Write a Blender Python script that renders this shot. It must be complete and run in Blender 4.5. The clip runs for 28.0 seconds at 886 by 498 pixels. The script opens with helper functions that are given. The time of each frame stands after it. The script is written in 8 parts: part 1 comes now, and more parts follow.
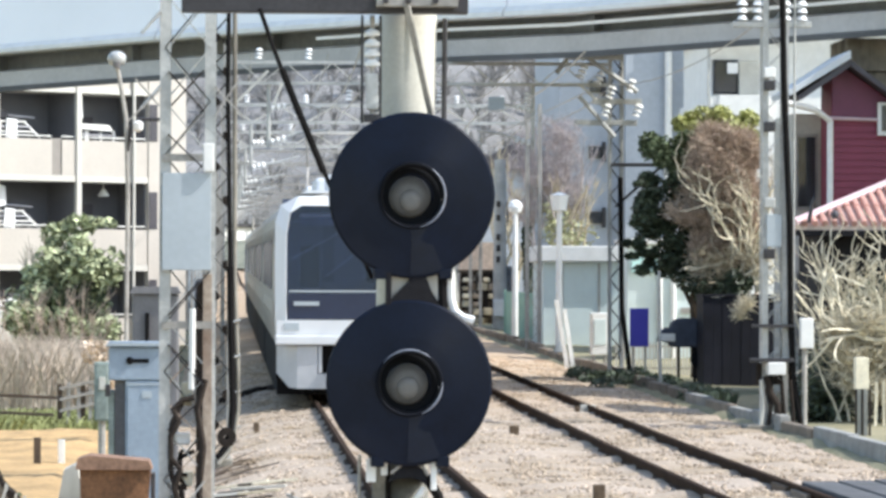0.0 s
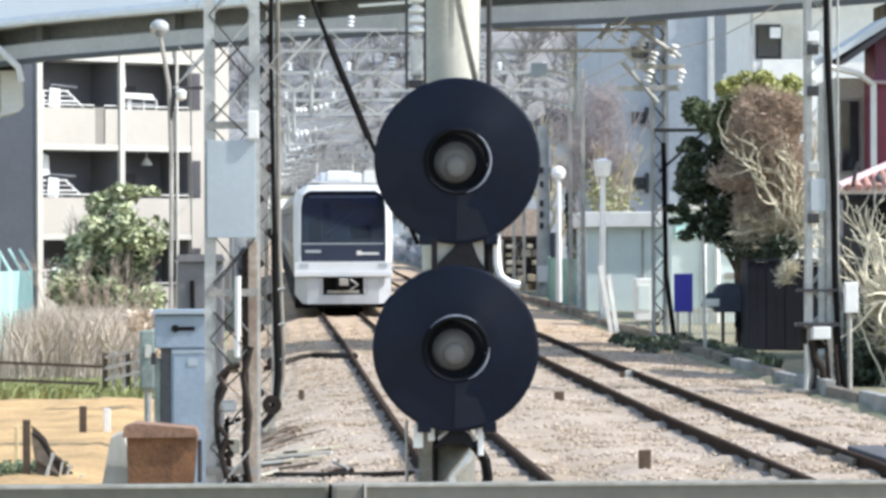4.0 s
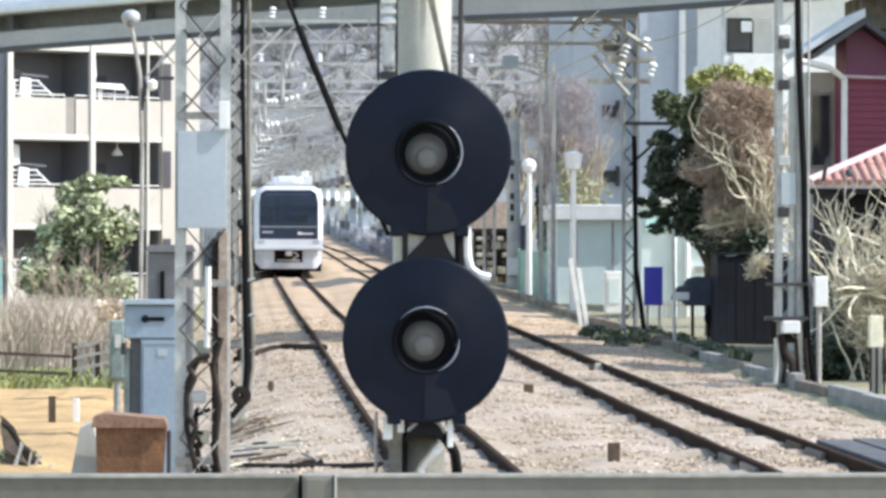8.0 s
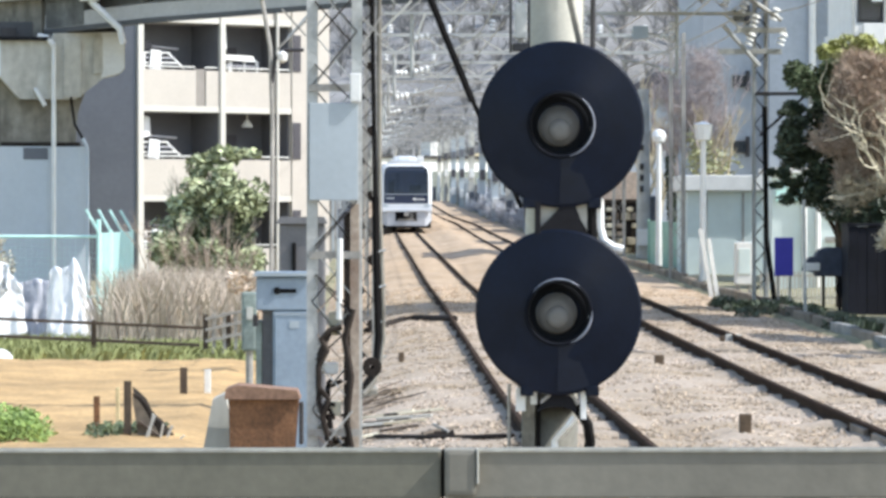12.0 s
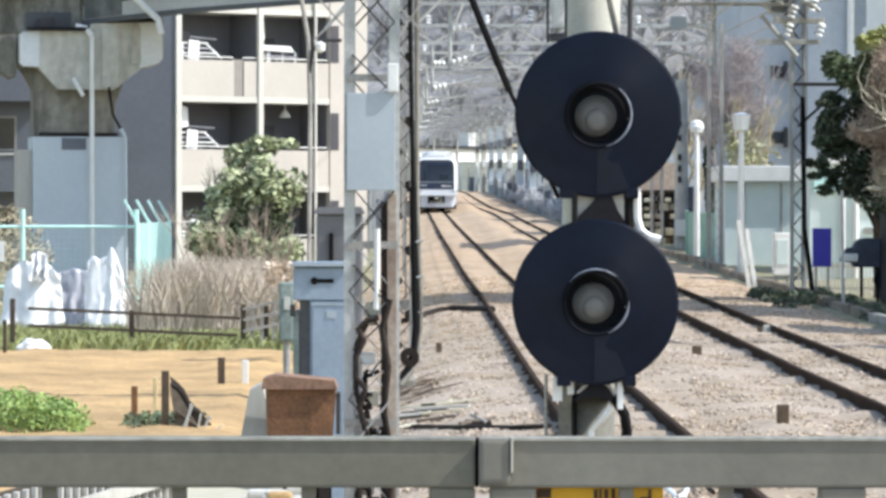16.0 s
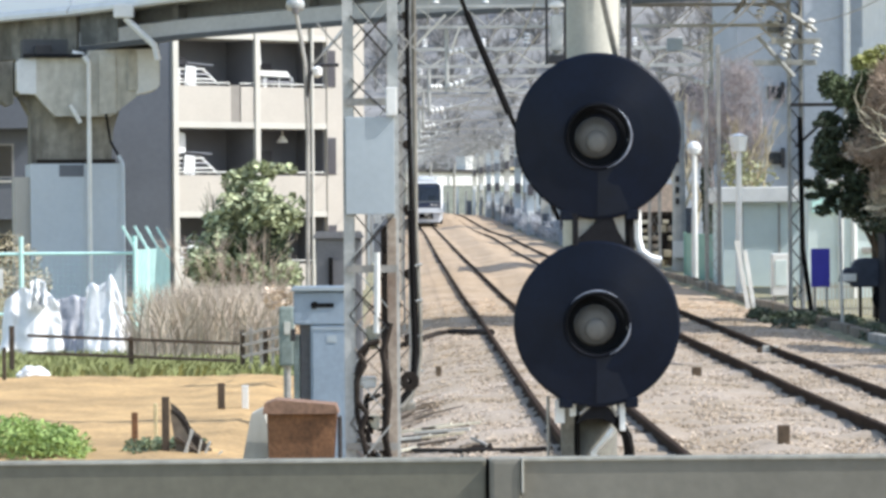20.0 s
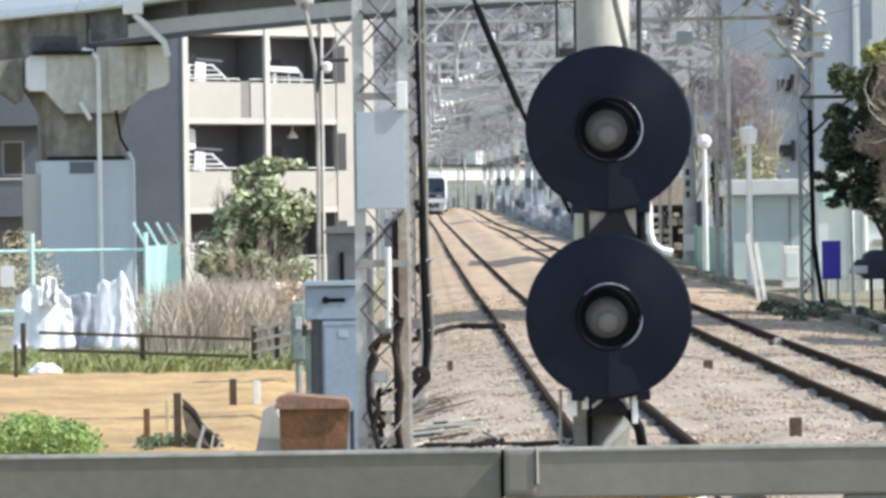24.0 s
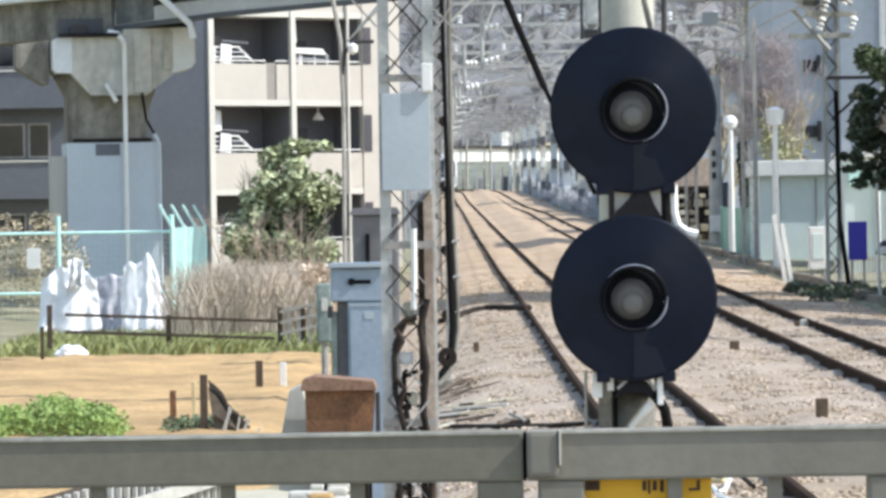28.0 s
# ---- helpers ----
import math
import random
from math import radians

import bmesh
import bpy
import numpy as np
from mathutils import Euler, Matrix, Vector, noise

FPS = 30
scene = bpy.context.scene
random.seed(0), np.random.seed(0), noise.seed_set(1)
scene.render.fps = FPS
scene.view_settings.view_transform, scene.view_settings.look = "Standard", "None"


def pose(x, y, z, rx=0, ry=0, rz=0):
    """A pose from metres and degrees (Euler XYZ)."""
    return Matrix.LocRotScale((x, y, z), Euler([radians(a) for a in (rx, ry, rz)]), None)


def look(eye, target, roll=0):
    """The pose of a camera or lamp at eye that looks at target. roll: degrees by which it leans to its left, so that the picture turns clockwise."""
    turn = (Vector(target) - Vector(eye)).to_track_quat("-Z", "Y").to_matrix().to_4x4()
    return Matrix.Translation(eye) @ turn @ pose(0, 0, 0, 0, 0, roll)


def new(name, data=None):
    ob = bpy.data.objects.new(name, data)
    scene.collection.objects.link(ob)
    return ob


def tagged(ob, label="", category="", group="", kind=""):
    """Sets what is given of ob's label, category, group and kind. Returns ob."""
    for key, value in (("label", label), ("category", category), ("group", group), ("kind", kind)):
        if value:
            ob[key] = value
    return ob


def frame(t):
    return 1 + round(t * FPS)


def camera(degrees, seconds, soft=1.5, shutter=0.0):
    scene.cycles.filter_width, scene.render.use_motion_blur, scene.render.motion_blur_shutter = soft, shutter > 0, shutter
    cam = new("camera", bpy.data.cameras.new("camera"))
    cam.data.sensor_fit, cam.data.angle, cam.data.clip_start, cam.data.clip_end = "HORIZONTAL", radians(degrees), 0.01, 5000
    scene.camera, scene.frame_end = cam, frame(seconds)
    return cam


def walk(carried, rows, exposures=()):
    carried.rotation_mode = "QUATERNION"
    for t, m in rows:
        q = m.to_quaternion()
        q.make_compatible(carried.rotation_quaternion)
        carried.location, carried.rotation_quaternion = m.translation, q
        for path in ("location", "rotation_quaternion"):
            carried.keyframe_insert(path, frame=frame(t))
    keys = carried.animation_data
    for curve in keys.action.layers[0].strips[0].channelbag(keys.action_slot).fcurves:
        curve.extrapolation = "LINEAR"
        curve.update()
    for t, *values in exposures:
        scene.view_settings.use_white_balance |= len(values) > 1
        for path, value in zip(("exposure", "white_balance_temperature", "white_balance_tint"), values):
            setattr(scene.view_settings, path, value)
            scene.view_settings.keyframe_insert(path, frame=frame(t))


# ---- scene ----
cam = camera(13.0, 28.0, soft=3.1)
# seconds, sideways, up, yaw, pitch, roll of a hand-held camera that stands at (0, 0, 1.9)
ROWS = [
    (0, 0.0238, -0.0002, -3.117, 0.600, -0.161),
    (0.5, 0.0158, -0.0015, -2.857, 0.534, -0.017),
    (1, 0.0142, -0.0020, -2.435, 0.648, 0.194),
    (1.5, 0.0194, -0.0017, -2.081, 0.442, 0.389),
    (2, 0.0241, -0.0028, -2.624, 0.141, 0.444),
    (2.5, 0.0203, -0.0047, -2.551, 0.454, 0.293),
    (3, 0.0147, -0.0050, -2.783, 0.298, 0.084),
    (3.5, 0.0134, -0.0069, -2.407, 0.075, 0.136),
    (5.5, 0.0073, -0.0050, -2.867, 0.324, 0.570),
    (6, 0.0083, -0.0080, -2.608, -0.026, 0.698),
    (6.5, 0.0137, -0.0099, -2.960, -0.156, 0.635),
    (7, 0.0146, -0.0096, -2.930, -0.318, 0.318),
    (7.5, 0.0150, -0.0091, -2.828, 0.035, -0.017),
    (8, 0.0102, -0.0077, -2.919, -0.004, -0.122),
    (8.5, 0.0089, -0.0079, -2.776, -0.235, -0.014),
    (9, 0.0120, -0.0062, -2.755, 0.260, 0.101),
    (9.5, 0.0097, -0.0028, -2.575, 0.330, 0.059),
    (10, 0.0042, -0.0054, -2.724, 0.383, 0.070),
    (10.5, 0.0004, -0.0044, -2.050, 0.409, 0.090),
    (11, -0.0042, -0.0037, -1.521, -0.015, 0.028),
    (11.5, -0.0068, -0.0029, -0.996, -0.303, -0.012),
    (13.5, 0.0009, -0.0050, -1.125, -0.544, -0.019),
    (14, -0.0021, -0.0028, -1.012, -0.417, -0.019),
    (14.5, -0.0039, -0.0036, -1.041, -0.494, 0.072),
    (15, -0.0035, -0.0040, -0.840, -0.955, 0.064),
    (15.5, -0.0007, -0.0039, -0.925, -0.848, 0.013),
    (16, -0.0010, -0.0058, -0.457, -0.574, -0.055),
    (16.5, -0.0061, -0.0070, -0.234, 0.058, -0.086),
    (17, -0.0129, -0.0086, -0.641, 0.129, 0.005),
    (17.5, -0.0129, -0.0085, -1.430, -0.879, 0.429),
    (18, -0.0118, -0.0092, -1.102, -0.584, 0.909),
    (18.5, -0.0100, -0.0093, -0.887, -0.328, 0.887),
    (19, -0.0102, -0.0091, -0.557, -0.174, 0.653),
    (19.5, -0.0116, -0.0089, -0.567, -0.078, 0.525),
    (20, -0.0145, -0.0092, -0.492, -0.224, 0.450),
    (20.5, -0.0172, -0.0087, -0.592, -0.080, 0.550),
    (21, -0.0181, -0.0075, -0.536, 0.073, 0.458),
    (21.5, -0.0144, -0.0086, -0.598, -0.120, 0.366),
    (22, -0.0160, -0.0110, -0.429, -0.217, 0.344),
    (22.5, -0.0117, -0.0121, -0.389, -0.331, 0.445),
    (24.5, -0.0193, -0.0137, -0.313, -0.254, 0.861),
    (25, -0.0178, -0.0130, -0.241, 0.141, 0.820),
    (25.5, -0.0257, -0.0126, -0.186, 0.073, 0.772),
    (26, -0.0278, -0.0131, 0.024, -0.111, 0.683),
    (26.5, -0.0260, -0.0121, 0.020, 0.081, 0.663),
    (27, -0.0255, -0.0129, -0.062, -0.151, 0.809),
    (27.5, -0.0195, -0.0141, 0.060, -0.536, 0.941),
    (28, -0.0130, -0.0130, 0.048, -0.567, 0.901),
]
EYE = 1.9
walk(cam, [(t, pose(x, 0, EYE + z, 90 + pitch, roll, yaw)) for t, x, z, yaw, pitch, roll in ROWS],
     exposures=[(0.0, 1.01, 6540, 10), (1.5, 1.01, 6490, 10), (3.0, 1.00, 6420, 10), (8.0, 1.00, 6400, 10), (11.0, 0.94, 6420, 10), (15.0, 0.86, 6450, 10), (28.0, 0.80, 6470, 10)])

# ---- light ----
world = bpy.data.worlds.new("sky")
scene.world = world
world.use_nodes = True
wn = world.node_tree
sky = wn.nodes.new("ShaderNodeTexSky")
sky.sky_type, sky.sun_disc = "NISHITA", False
SUN_EL, SUN_AZ = 47.0, 103.0  # azimuth clockwise from the way the track runs
sky.sun_elevation, sky.sun_rotation = radians(SUN_EL), radians(SUN_AZ)
sky.dust_density, sky.air_density = 1.4, 1.35
wn.links.new(sky.outputs[0], wn.nodes["Background"].inputs[0])
wn.nodes["Background"].inputs[1].default_value = 0.15
sun = new("sun", bpy.data.lights.new("sun", "SUN"))
sun.data.energy, sun.data.angle, sun.data.color = 3.0, radians(0.6), (0.98, 0.98, 0.955)
sun_dir = Vector((math.sin(radians(SUN_AZ)) * math.cos(radians(SUN_EL)), math.cos(radians(SUN_AZ)) * math.cos(radians(SUN_EL)), math.sin(radians(SUN_EL))))
sun.matrix_world = look(sun_dir * 60, (0, 0, 0))


# ---- materials ----
def material(name, color, rough=0.7, metal=0.0, vary=0.25, scale=3.0, fine=40.0, bump=0.2, tint=None, depth=0.01, spread=0.0, gloss=0.5, streak=1.0):
    """A painted, mineral or metal surface with stains at one scale and grain at another."""
    m = bpy.data.materials.new(name)
    m.use_nodes = True
    n, l = m.node_tree.nodes, m.node_tree.links
    b = n["Principled BSDF"]
    b.inputs["Roughness"].default_value, b.inputs["Metallic"].default_value = rough, metal
    b.inputs["Specular IOR Level"].default_value = gloss
    co = n.new("ShaderNodeNewGeometry")
    big, small = n.new("ShaderNodeTexNoise"), n.new("ShaderNodeTexNoise")
    big.inputs["Scale"].default_value, small.inputs["Scale"].default_value = scale, fine
    big.inputs["Detail"].default_value, small.inputs["Detail"].default_value = 5, 4
    big.inputs["Roughness"].default_value = 0.65
    for t in (big, small):
        l.new(co.outputs["Position"], t.inputs["Vector"])
    if streak != 1.0:
        # rain runs down the face: the stains are drawn out upright
        run = n.new("ShaderNodeMapping")
        run.inputs["Scale"].default_value = (1, 1, streak)
        l.new(co.outputs["Position"], run.inputs["Vector"])
        l.new(run.outputs[0], big.inputs["Vector"])
    ramp = n.new("ShaderNodeValToRGB")
    lo, hi = [c * (1 - vary) for c in color], [min(1, c * (1 + vary)) for c in color]
    if tint:
        lo = tint
    ramp.color_ramp.elements[0].color, ramp.color_ramp.elements[1].color = (*lo, 1), (*hi, 1)
    ramp.color_ramp.elements[0].position, ramp.color_ramp.elements[1].position = 0.3, 0.7
    l.new(big.outputs["Fac"], ramp.inputs[0])
    mix = n.new("ShaderNodeMix")
    mix.data_type, mix.blend_type = "RGBA", "OVERLAY"
    mix.inputs[0].default_value = min(1, vary * 1.3)
    l.new(ramp.outputs[0], mix.inputs[6])
    l.new(small.outputs["Fac"], mix.inputs[7])
    out = mix.outputs[2]
    if spread:
        info, hsv, rng = n.new("ShaderNodeObjectInfo"), n.new("ShaderNodeHueSaturation"), n.new("ShaderNodeMapRange")
        rnd = n.new("ShaderNodeMath")
        rnd.operation = "FRACT"
        add = n.new("ShaderNodeMath")
        l.new(info.outputs["Random"], add.inputs[0])
        l.new(co.outputs["Random Per Island"], add.inputs[1])
        l.new(add.outputs[0], rnd.inputs[0])
        l.new(rnd.outputs[0], rng.inputs[0])
        rng.inputs[3].default_value, rng.inputs[4].default_value = 1 - spread, 1 + spread
        l.new(out, hsv.inputs["Color"])
        l.new(rng.outputs[0], hsv.inputs["Value"])
        out = hsv.outputs[0]
    l.new(out, b.inputs["Base Color"])
    if bump:
        bp = n.new("ShaderNodeBump")
        bp.inputs["Strength"].default_value, bp.inputs["Distance"].default_value = bump, depth
        l.new(small.outputs["Fac"], bp.inputs["Height"])
        l.new(bp.outputs[0], b.inputs["Normal"])
    return m


M = {}
M["ballast"] = material("ballast_stone", (0.395, 0.325, 0.264), 0.95, vary=0.28, scale=0.45, fine=18, tint=(0.34, 0.262, 0.175), bump=0.8, depth=0.03, spread=0.34)
M["sleeper"] = material("sleeper_concrete", (0.36, 0.30, 0.24), 0.9, vary=0.25, scale=4, spread=0.15)
M["rail"] = material("rail_rust", (0.04, 0.024, 0.016), 0.9, 0.0, vary=0.3, scale=2, gloss=0.08)
M["field"] = material("field_soil", (0.22, 0.19, 0.12), 0.95, vary=0.4, scale=0.35, fine=9, bump=0.6, depth=0.05, tint=(0.14, 0.14, 0.075))
M["sand"] = material("ochre_sand", (0.41, 0.268, 0.122), 0.95, vary=0.36, scale=0.7, fine=14, bump=0.6, depth=0.05)
M["concrete"] = material("weathered_concrete", (0.56, 0.54, 0.485), 0.85, vary=0.22, scale=1.6, fine=5, bump=0.2, tint=(0.36, 0.34, 0.29), streak=0.3)
M["worn_concrete"] = material("worn_platform_concrete", (0.30, 0.29, 0.265), 0.9, vary=0.25, scale=0.9, fine=14, bump=0.3)
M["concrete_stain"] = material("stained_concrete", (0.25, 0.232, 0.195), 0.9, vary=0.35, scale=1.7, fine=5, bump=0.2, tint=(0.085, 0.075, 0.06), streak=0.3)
M["apron"] = material("dusty_apron_concrete", (0.36, 0.345, 0.30), 0.95, vary=0.25, scale=1.2, fine=9, bump=0.3, tint=(0.40, 0.36, 0.24))
M["old_white"] = material("weathered_white_paint", (0.40, 0.39, 0.355), 0.7, vary=0.2, scale=3, fine=25)
M["pole"] = material("pole_concrete", (0.52, 0.50, 0.43), 0.8, vary=0.12, scale=2.5, fine=50, bump=0.15)
M["girder"] = material("girder_paint", (0.285, 0.295, 0.315), 0.6, vary=0.2, scale=0.6, fine=8)
M["girder_streaked"] = material("streaked_girder_paint", (0.16, 0.16, 0.155), 0.75, vary=0.35, scale=1.8, fine=8, tint=(0.07, 0.07, 0.065), streak=0.35)
M["flange"] = material("flange_paint", (0.48, 0.465, 0.455), 0.6, vary=0.12, scale=0.6, fine=8)
M["parapet"] = material("parapet_panel", (0.95, 0.945, 0.96), 0.45, vary=0.03, scale=0.4, fine=6)
M["cane"] = material("pale_cane", (0.66, 0.60, 0.46), 0.85, vary=0.25, scale=3, bump=0, spread=0.3)
M["stake_brown"] = material("brown_stake_timber", (0.10, 0.068, 0.042), 0.9, vary=0.3, scale=8)
M["kerb_brown"] = material("weathered_kerb_timber", (0.21, 0.17, 0.13), 0.9, vary=0.4, scale=1.2, fine=12, spread=0.3)
M["globe"] = material("lamp_globe_acrylic", (0.40, 0.41, 0.40), 0.2, vary=0.2, scale=6, bump=0)
M["rim_glint"] = material("rim_glint_grey", (0.30, 0.32, 0.38), 0.35, 0.4, vary=0.25, scale=25, bump=0)
M["roof_pale"] = material("pale_roof_sheet", (0.62, 0.65, 0.67), 0.5, vary=0.08, scale=1.2)
M["girder_dark"] = material("girder_edge_shade", (0.085, 0.085, 0.09), 0.6, vary=0.2, scale=0.6)
M["panel_green"] = material("crossing_panel_rubber", (0.075, 0.075, 0.078), 0.85, vary=0.3, scale=2)
M["loop_steel"] = material("brown_black_steel", (0.032, 0.025, 0.021), 0.85, vary=0.4, scale=4, gloss=0.15)
M["disc_lap"] = material("sheen_signal_black", (0.0032, 0.007, 0.0185), 0.43, vary=0.3, scale=4, fine=40, bump=0.03, gloss=0.3)
# the train's white dulled, with the skirt's shade in its colour
M["skirt_shade"] = material("shaded_skirt_white", (0.45, 0.465, 0.49), 0.5, vary=0.1, scale=1.5)
M["concrete_pale"] = material("pale_concrete", (0.72, 0.73, 0.73), 0.85, vary=0.12, scale=1.0, fine=8)
M["pink_twig"] = material("pinkish_bare_twig", (0.42, 0.365, 0.36), 0.9, vary=0.25, scale=1.0, bump=0, spread=0.3)
M["dark_sheet"] = material("torn_dark_sheet", (0.075, 0.06, 0.05), 0.8, vary=0.5, scale=5)
M["pole_dark"] = material("dark_pole_concrete", (0.15, 0.143, 0.12), 0.9, vary=0.3, scale=4, fine=40)
M["kerb_grey"] = material("weathered_kerb_slab", (0.26, 0.255, 0.24), 0.9, vary=0.3, scale=2, fine=20)
M["handrail_green"] = material("fence_green_grey_paint", (0.150, 0.140, 0.106), 0.6, vary=0.16, scale=3, fine=60, bump=0.06, gloss=0.35)
M["disc"] = material("signal_black", (0.003, 0.006, 0.016), 0.42, vary=0.25, scale=5, fine=60, bump=0.03, gloss=0.20)
M["hood"] = material("hood_black", (0.010, 0.011, 0.014), 0.6, vary=0.2, bump=0, gloss=0.12)
M["rim"] = material("rim_black_paint", (0.006, 0.007, 0.012), 0.6, 0.0, vary=0.2, scale=20, bump=0, gloss=0.1)
M["lens"] = material("frosted_lens", (0.125, 0.12, 0.113), 0.5, vary=0.1, scale=20, fine=120, bump=0.4, depth=0.003)
M["lens_core"] = material("lens_core", (0.165, 0.158, 0.148), 0.5, vary=0.1, scale=30, bump=0)
M["galv"] = material("galvanised_steel", (0.46, 0.46, 0.44), 0.55, 0.25, vary=0.22, scale=2.5, fine=30)
M["galv_dull"] = material("dull_galvanised_steel", (0.36, 0.34, 0.31), 0.65, 0.2, vary=0.3, scale=2.5, fine=30)
M["dark_steel"] = material("dark_steel", (0.045, 0.042, 0.045), 0.5, 0.3, vary=0.3, scale=3)
M["cable"] = material("cable_rubber", (0.012, 0.011, 0.011), 0.9, vary=0.2, bump=0, gloss=0.08)
M["rusty_leg"] = material("rust_stained_steel", (0.33, 0.275, 0.22), 0.75, 0.1, vary=0.35, scale=3, fine=30, tint=(0.16, 0.10, 0.07))
M["grey_panel"] = material("pale_grey_panel", (0.40, 0.445, 0.475), 0.6, vary=0.07, scale=1.2, fine=20, bump=0.05)
M["cabinet"] = material("cabinet_blue_grey", (0.28, 0.34, 0.41), 0.45, vary=0.12, scale=3, fine=25)
M["meter_green"] = material("weathered_meter_paint", (0.22, 0.26, 0.235), 0.7, vary=0.3, scale=6)
M["cart_blue"] = material("dark_blue_cover", (0.045, 0.055, 0.085), 0.6, vary=0.3, scale=4)
M["cabinet_dark"] = material("cabinet_dark_grey", (0.15, 0.145, 0.15), 0.55, vary=0.2, scale=3)
M["rust"] = material("rusted_steel", (0.165, 0.078, 0.036), 0.85, vary=0.4, scale=5, fine=40, bump=0.4)
M["rust_top"] = material("rusted_lid", (0.225, 0.13, 0.085), 0.85, vary=0.35, scale=6, fine=40, bump=0.4)
M["white"] = material("white_paint", (0.78, 0.77, 0.74), 0.5, vary=0.08, scale=3)
M["porcelain"] = material("white_porcelain", (0.80, 0.80, 0.78), 0.2, vary=0.05, bump=0)
M["cream"] = material("cream_render", (0.50, 0.458, 0.405), 0.85, vary=0.06, scale=0.8, fine=15)
M["taupe"] = material("taupe_screen", (0.27, 0.245, 0.22), 0.8, vary=0.1, scale=2)
M["slab"] = material("cream_slab", (0.57, 0.545, 0.49), 0.8, vary=0.07, scale=0.8)
M["apt_dark"] = material("apartment_dark_tile", (0.132, 0.140, 0.160), 0.7, vary=0.1, scale=0.5, fine=6)
# a dark wall colour that holds the balconies' inner shade
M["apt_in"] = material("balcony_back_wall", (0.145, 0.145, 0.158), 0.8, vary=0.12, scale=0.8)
M["apt_grey"] = material("grey_blue_render", (0.40, 0.43, 0.475), 0.75, vary=0.1, scale=0.4, fine=6)
M["clad"] = material("pier_blue_cladding", (0.52, 0.565, 0.61), 0.55, vary=0.05, scale=0.5, fine=8)
M["teal"] = material("mint_mesh_paint", (0.58, 0.85, 0.79), 0.5, vary=0.1, scale=3)
M["tarp"] = material("white_sheet_plastic", (0.80, 0.80, 0.80), 0.45, vary=0.12, scale=3, fine=15, bump=0.4)
M["tarp_grey"] = material("grey_sheet_plastic", (0.42, 0.42, 0.45), 0.5, vary=0.15, scale=3, fine=15, bump=0.4)
M["timber"] = material("dark_timber", (0.07, 0.05, 0.035), 0.85, vary=0.4, scale=6)
M["timber_pale"] = material("pale_timber", (0.55, 0.45, 0.26), 0.85, vary=0.3, scale=6)
M["leaf"] = material("bush_leaf", (0.37, 0.40, 0.245), 0.95, vary=0.4, scale=3, bump=0, spread=0.6, gloss=0.2)
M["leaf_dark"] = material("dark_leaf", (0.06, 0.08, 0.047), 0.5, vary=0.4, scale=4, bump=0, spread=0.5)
M["leaf_mid"] = material("mid_green_leaf", (0.14, 0.18, 0.10), 0.7, vary=0.4, scale=4, bump=0, spread=0.5)
M["leaf_gold"] = material("yellow_green_leaf", (0.40, 0.42, 0.17), 0.6, vary=0.3, scale=4, bump=0, spread=0.4)
M["leaf_haze"] = material("pale_new_leaf", (0.42, 0.42, 0.25), 0.7, vary=0.3, scale=4, bump=0, spread=0.4)
M["pale_scrub"] = material("pale_grey_scrub", (0.50, 0.50, 0.52), 0.9, vary=0.3, scale=0.5, bump=0, spread=0.35)
M["twig_dull"] = material("dull_bare_twig", (0.40, 0.315, 0.265), 0.9, vary=0.3, scale=3, bump=0, spread=0.3)
M["twig"] = material("bare_twig", (0.52, 0.41, 0.325), 0.85, vary=0.3, scale=5, bump=0, spread=0.3)
M["twig_pale"] = material("pale_branch", (0.49, 0.42, 0.30), 0.85, vary=0.3, scale=5, bump=0, spread=0.25)
M["reed"] = material("dry_reed", (0.60, 0.50, 0.395), 0.9, vary=0.3, scale=1.5, bump=0, spread=0.35)
M["weed_green"] = material("fresh_weed", (0.27, 0.37, 0.11), 0.7, vary=0.3, scale=3, bump=0, spread=0.3)
M["grass"] = material("spring_grass", (0.285, 0.30, 0.115), 0.7, vary=0.3, scale=3, bump=0, spread=0.35)
M["far_wood"] = material("far_bare_wood", (0.24, 0.23, 0.225), 0.95, vary=0.25, scale=0.08, fine=0.6, bump=0, spread=0.3)
M["far_hill"] = material("far_slope", (0.22, 0.215, 0.21), 0.95, vary=0.3, scale=0.03, fine=0.3, bump=0)
M["far_green"] = material("grass_bank", (0.17, 0.175, 0.13), 0.95, vary=0.3, scale=0.2, fine=2, bump=0)
M["red_wall"] = material("red_siding", (0.20, 0.028, 0.055), 0.55, vary=0.12, scale=1.5)
M["red_gable"] = material("plum_gable_board", (0.15, 0.035, 0.075), 0.5, vary=0.15, scale=2)
M["pink_trim"] = material("pale_pink_trim", (0.55, 0.40, 0.42), 0.5, vary=0.1, scale=3)
M["tile_cream"] = material("cream_roof_mortar", (0.62, 0.50, 0.42), 0.8, vary=0.15, scale=4)
M["red_tile"] = material("red_roof_tile", (0.50, 0.27, 0.215), 0.7, vary=0.2, scale=2.5, spread=0.2)
M["roof_dark"] = material("dark_roof", (0.07, 0.065, 0.075), 0.6, vary=0.2, scale=1)
M["navy_board"] = material("blue_black_board", (0.013, 0.0135, 0.021), 0.65, vary=0.35, scale=1.2, gloss=0.25)
M["black_board"] = material("black_board", (0.010, 0.0095, 0.012), 0.7, vary=0.3, scale=1.5, gloss=0.2)
M["blue"] = material("royal_blue_panel", (0.05, 0.045, 0.42), 0.45, vary=0.06, scale=2)
M["yellow"] = material("yellow_sign_paint", (0.80, 0.45, 0.012), 0.45, vary=0.05, scale=8, bump=0)
M["ink"] = material("black_ink", (0.06, 0.025, 0.01), 0.5, vary=0.1, bump=0)
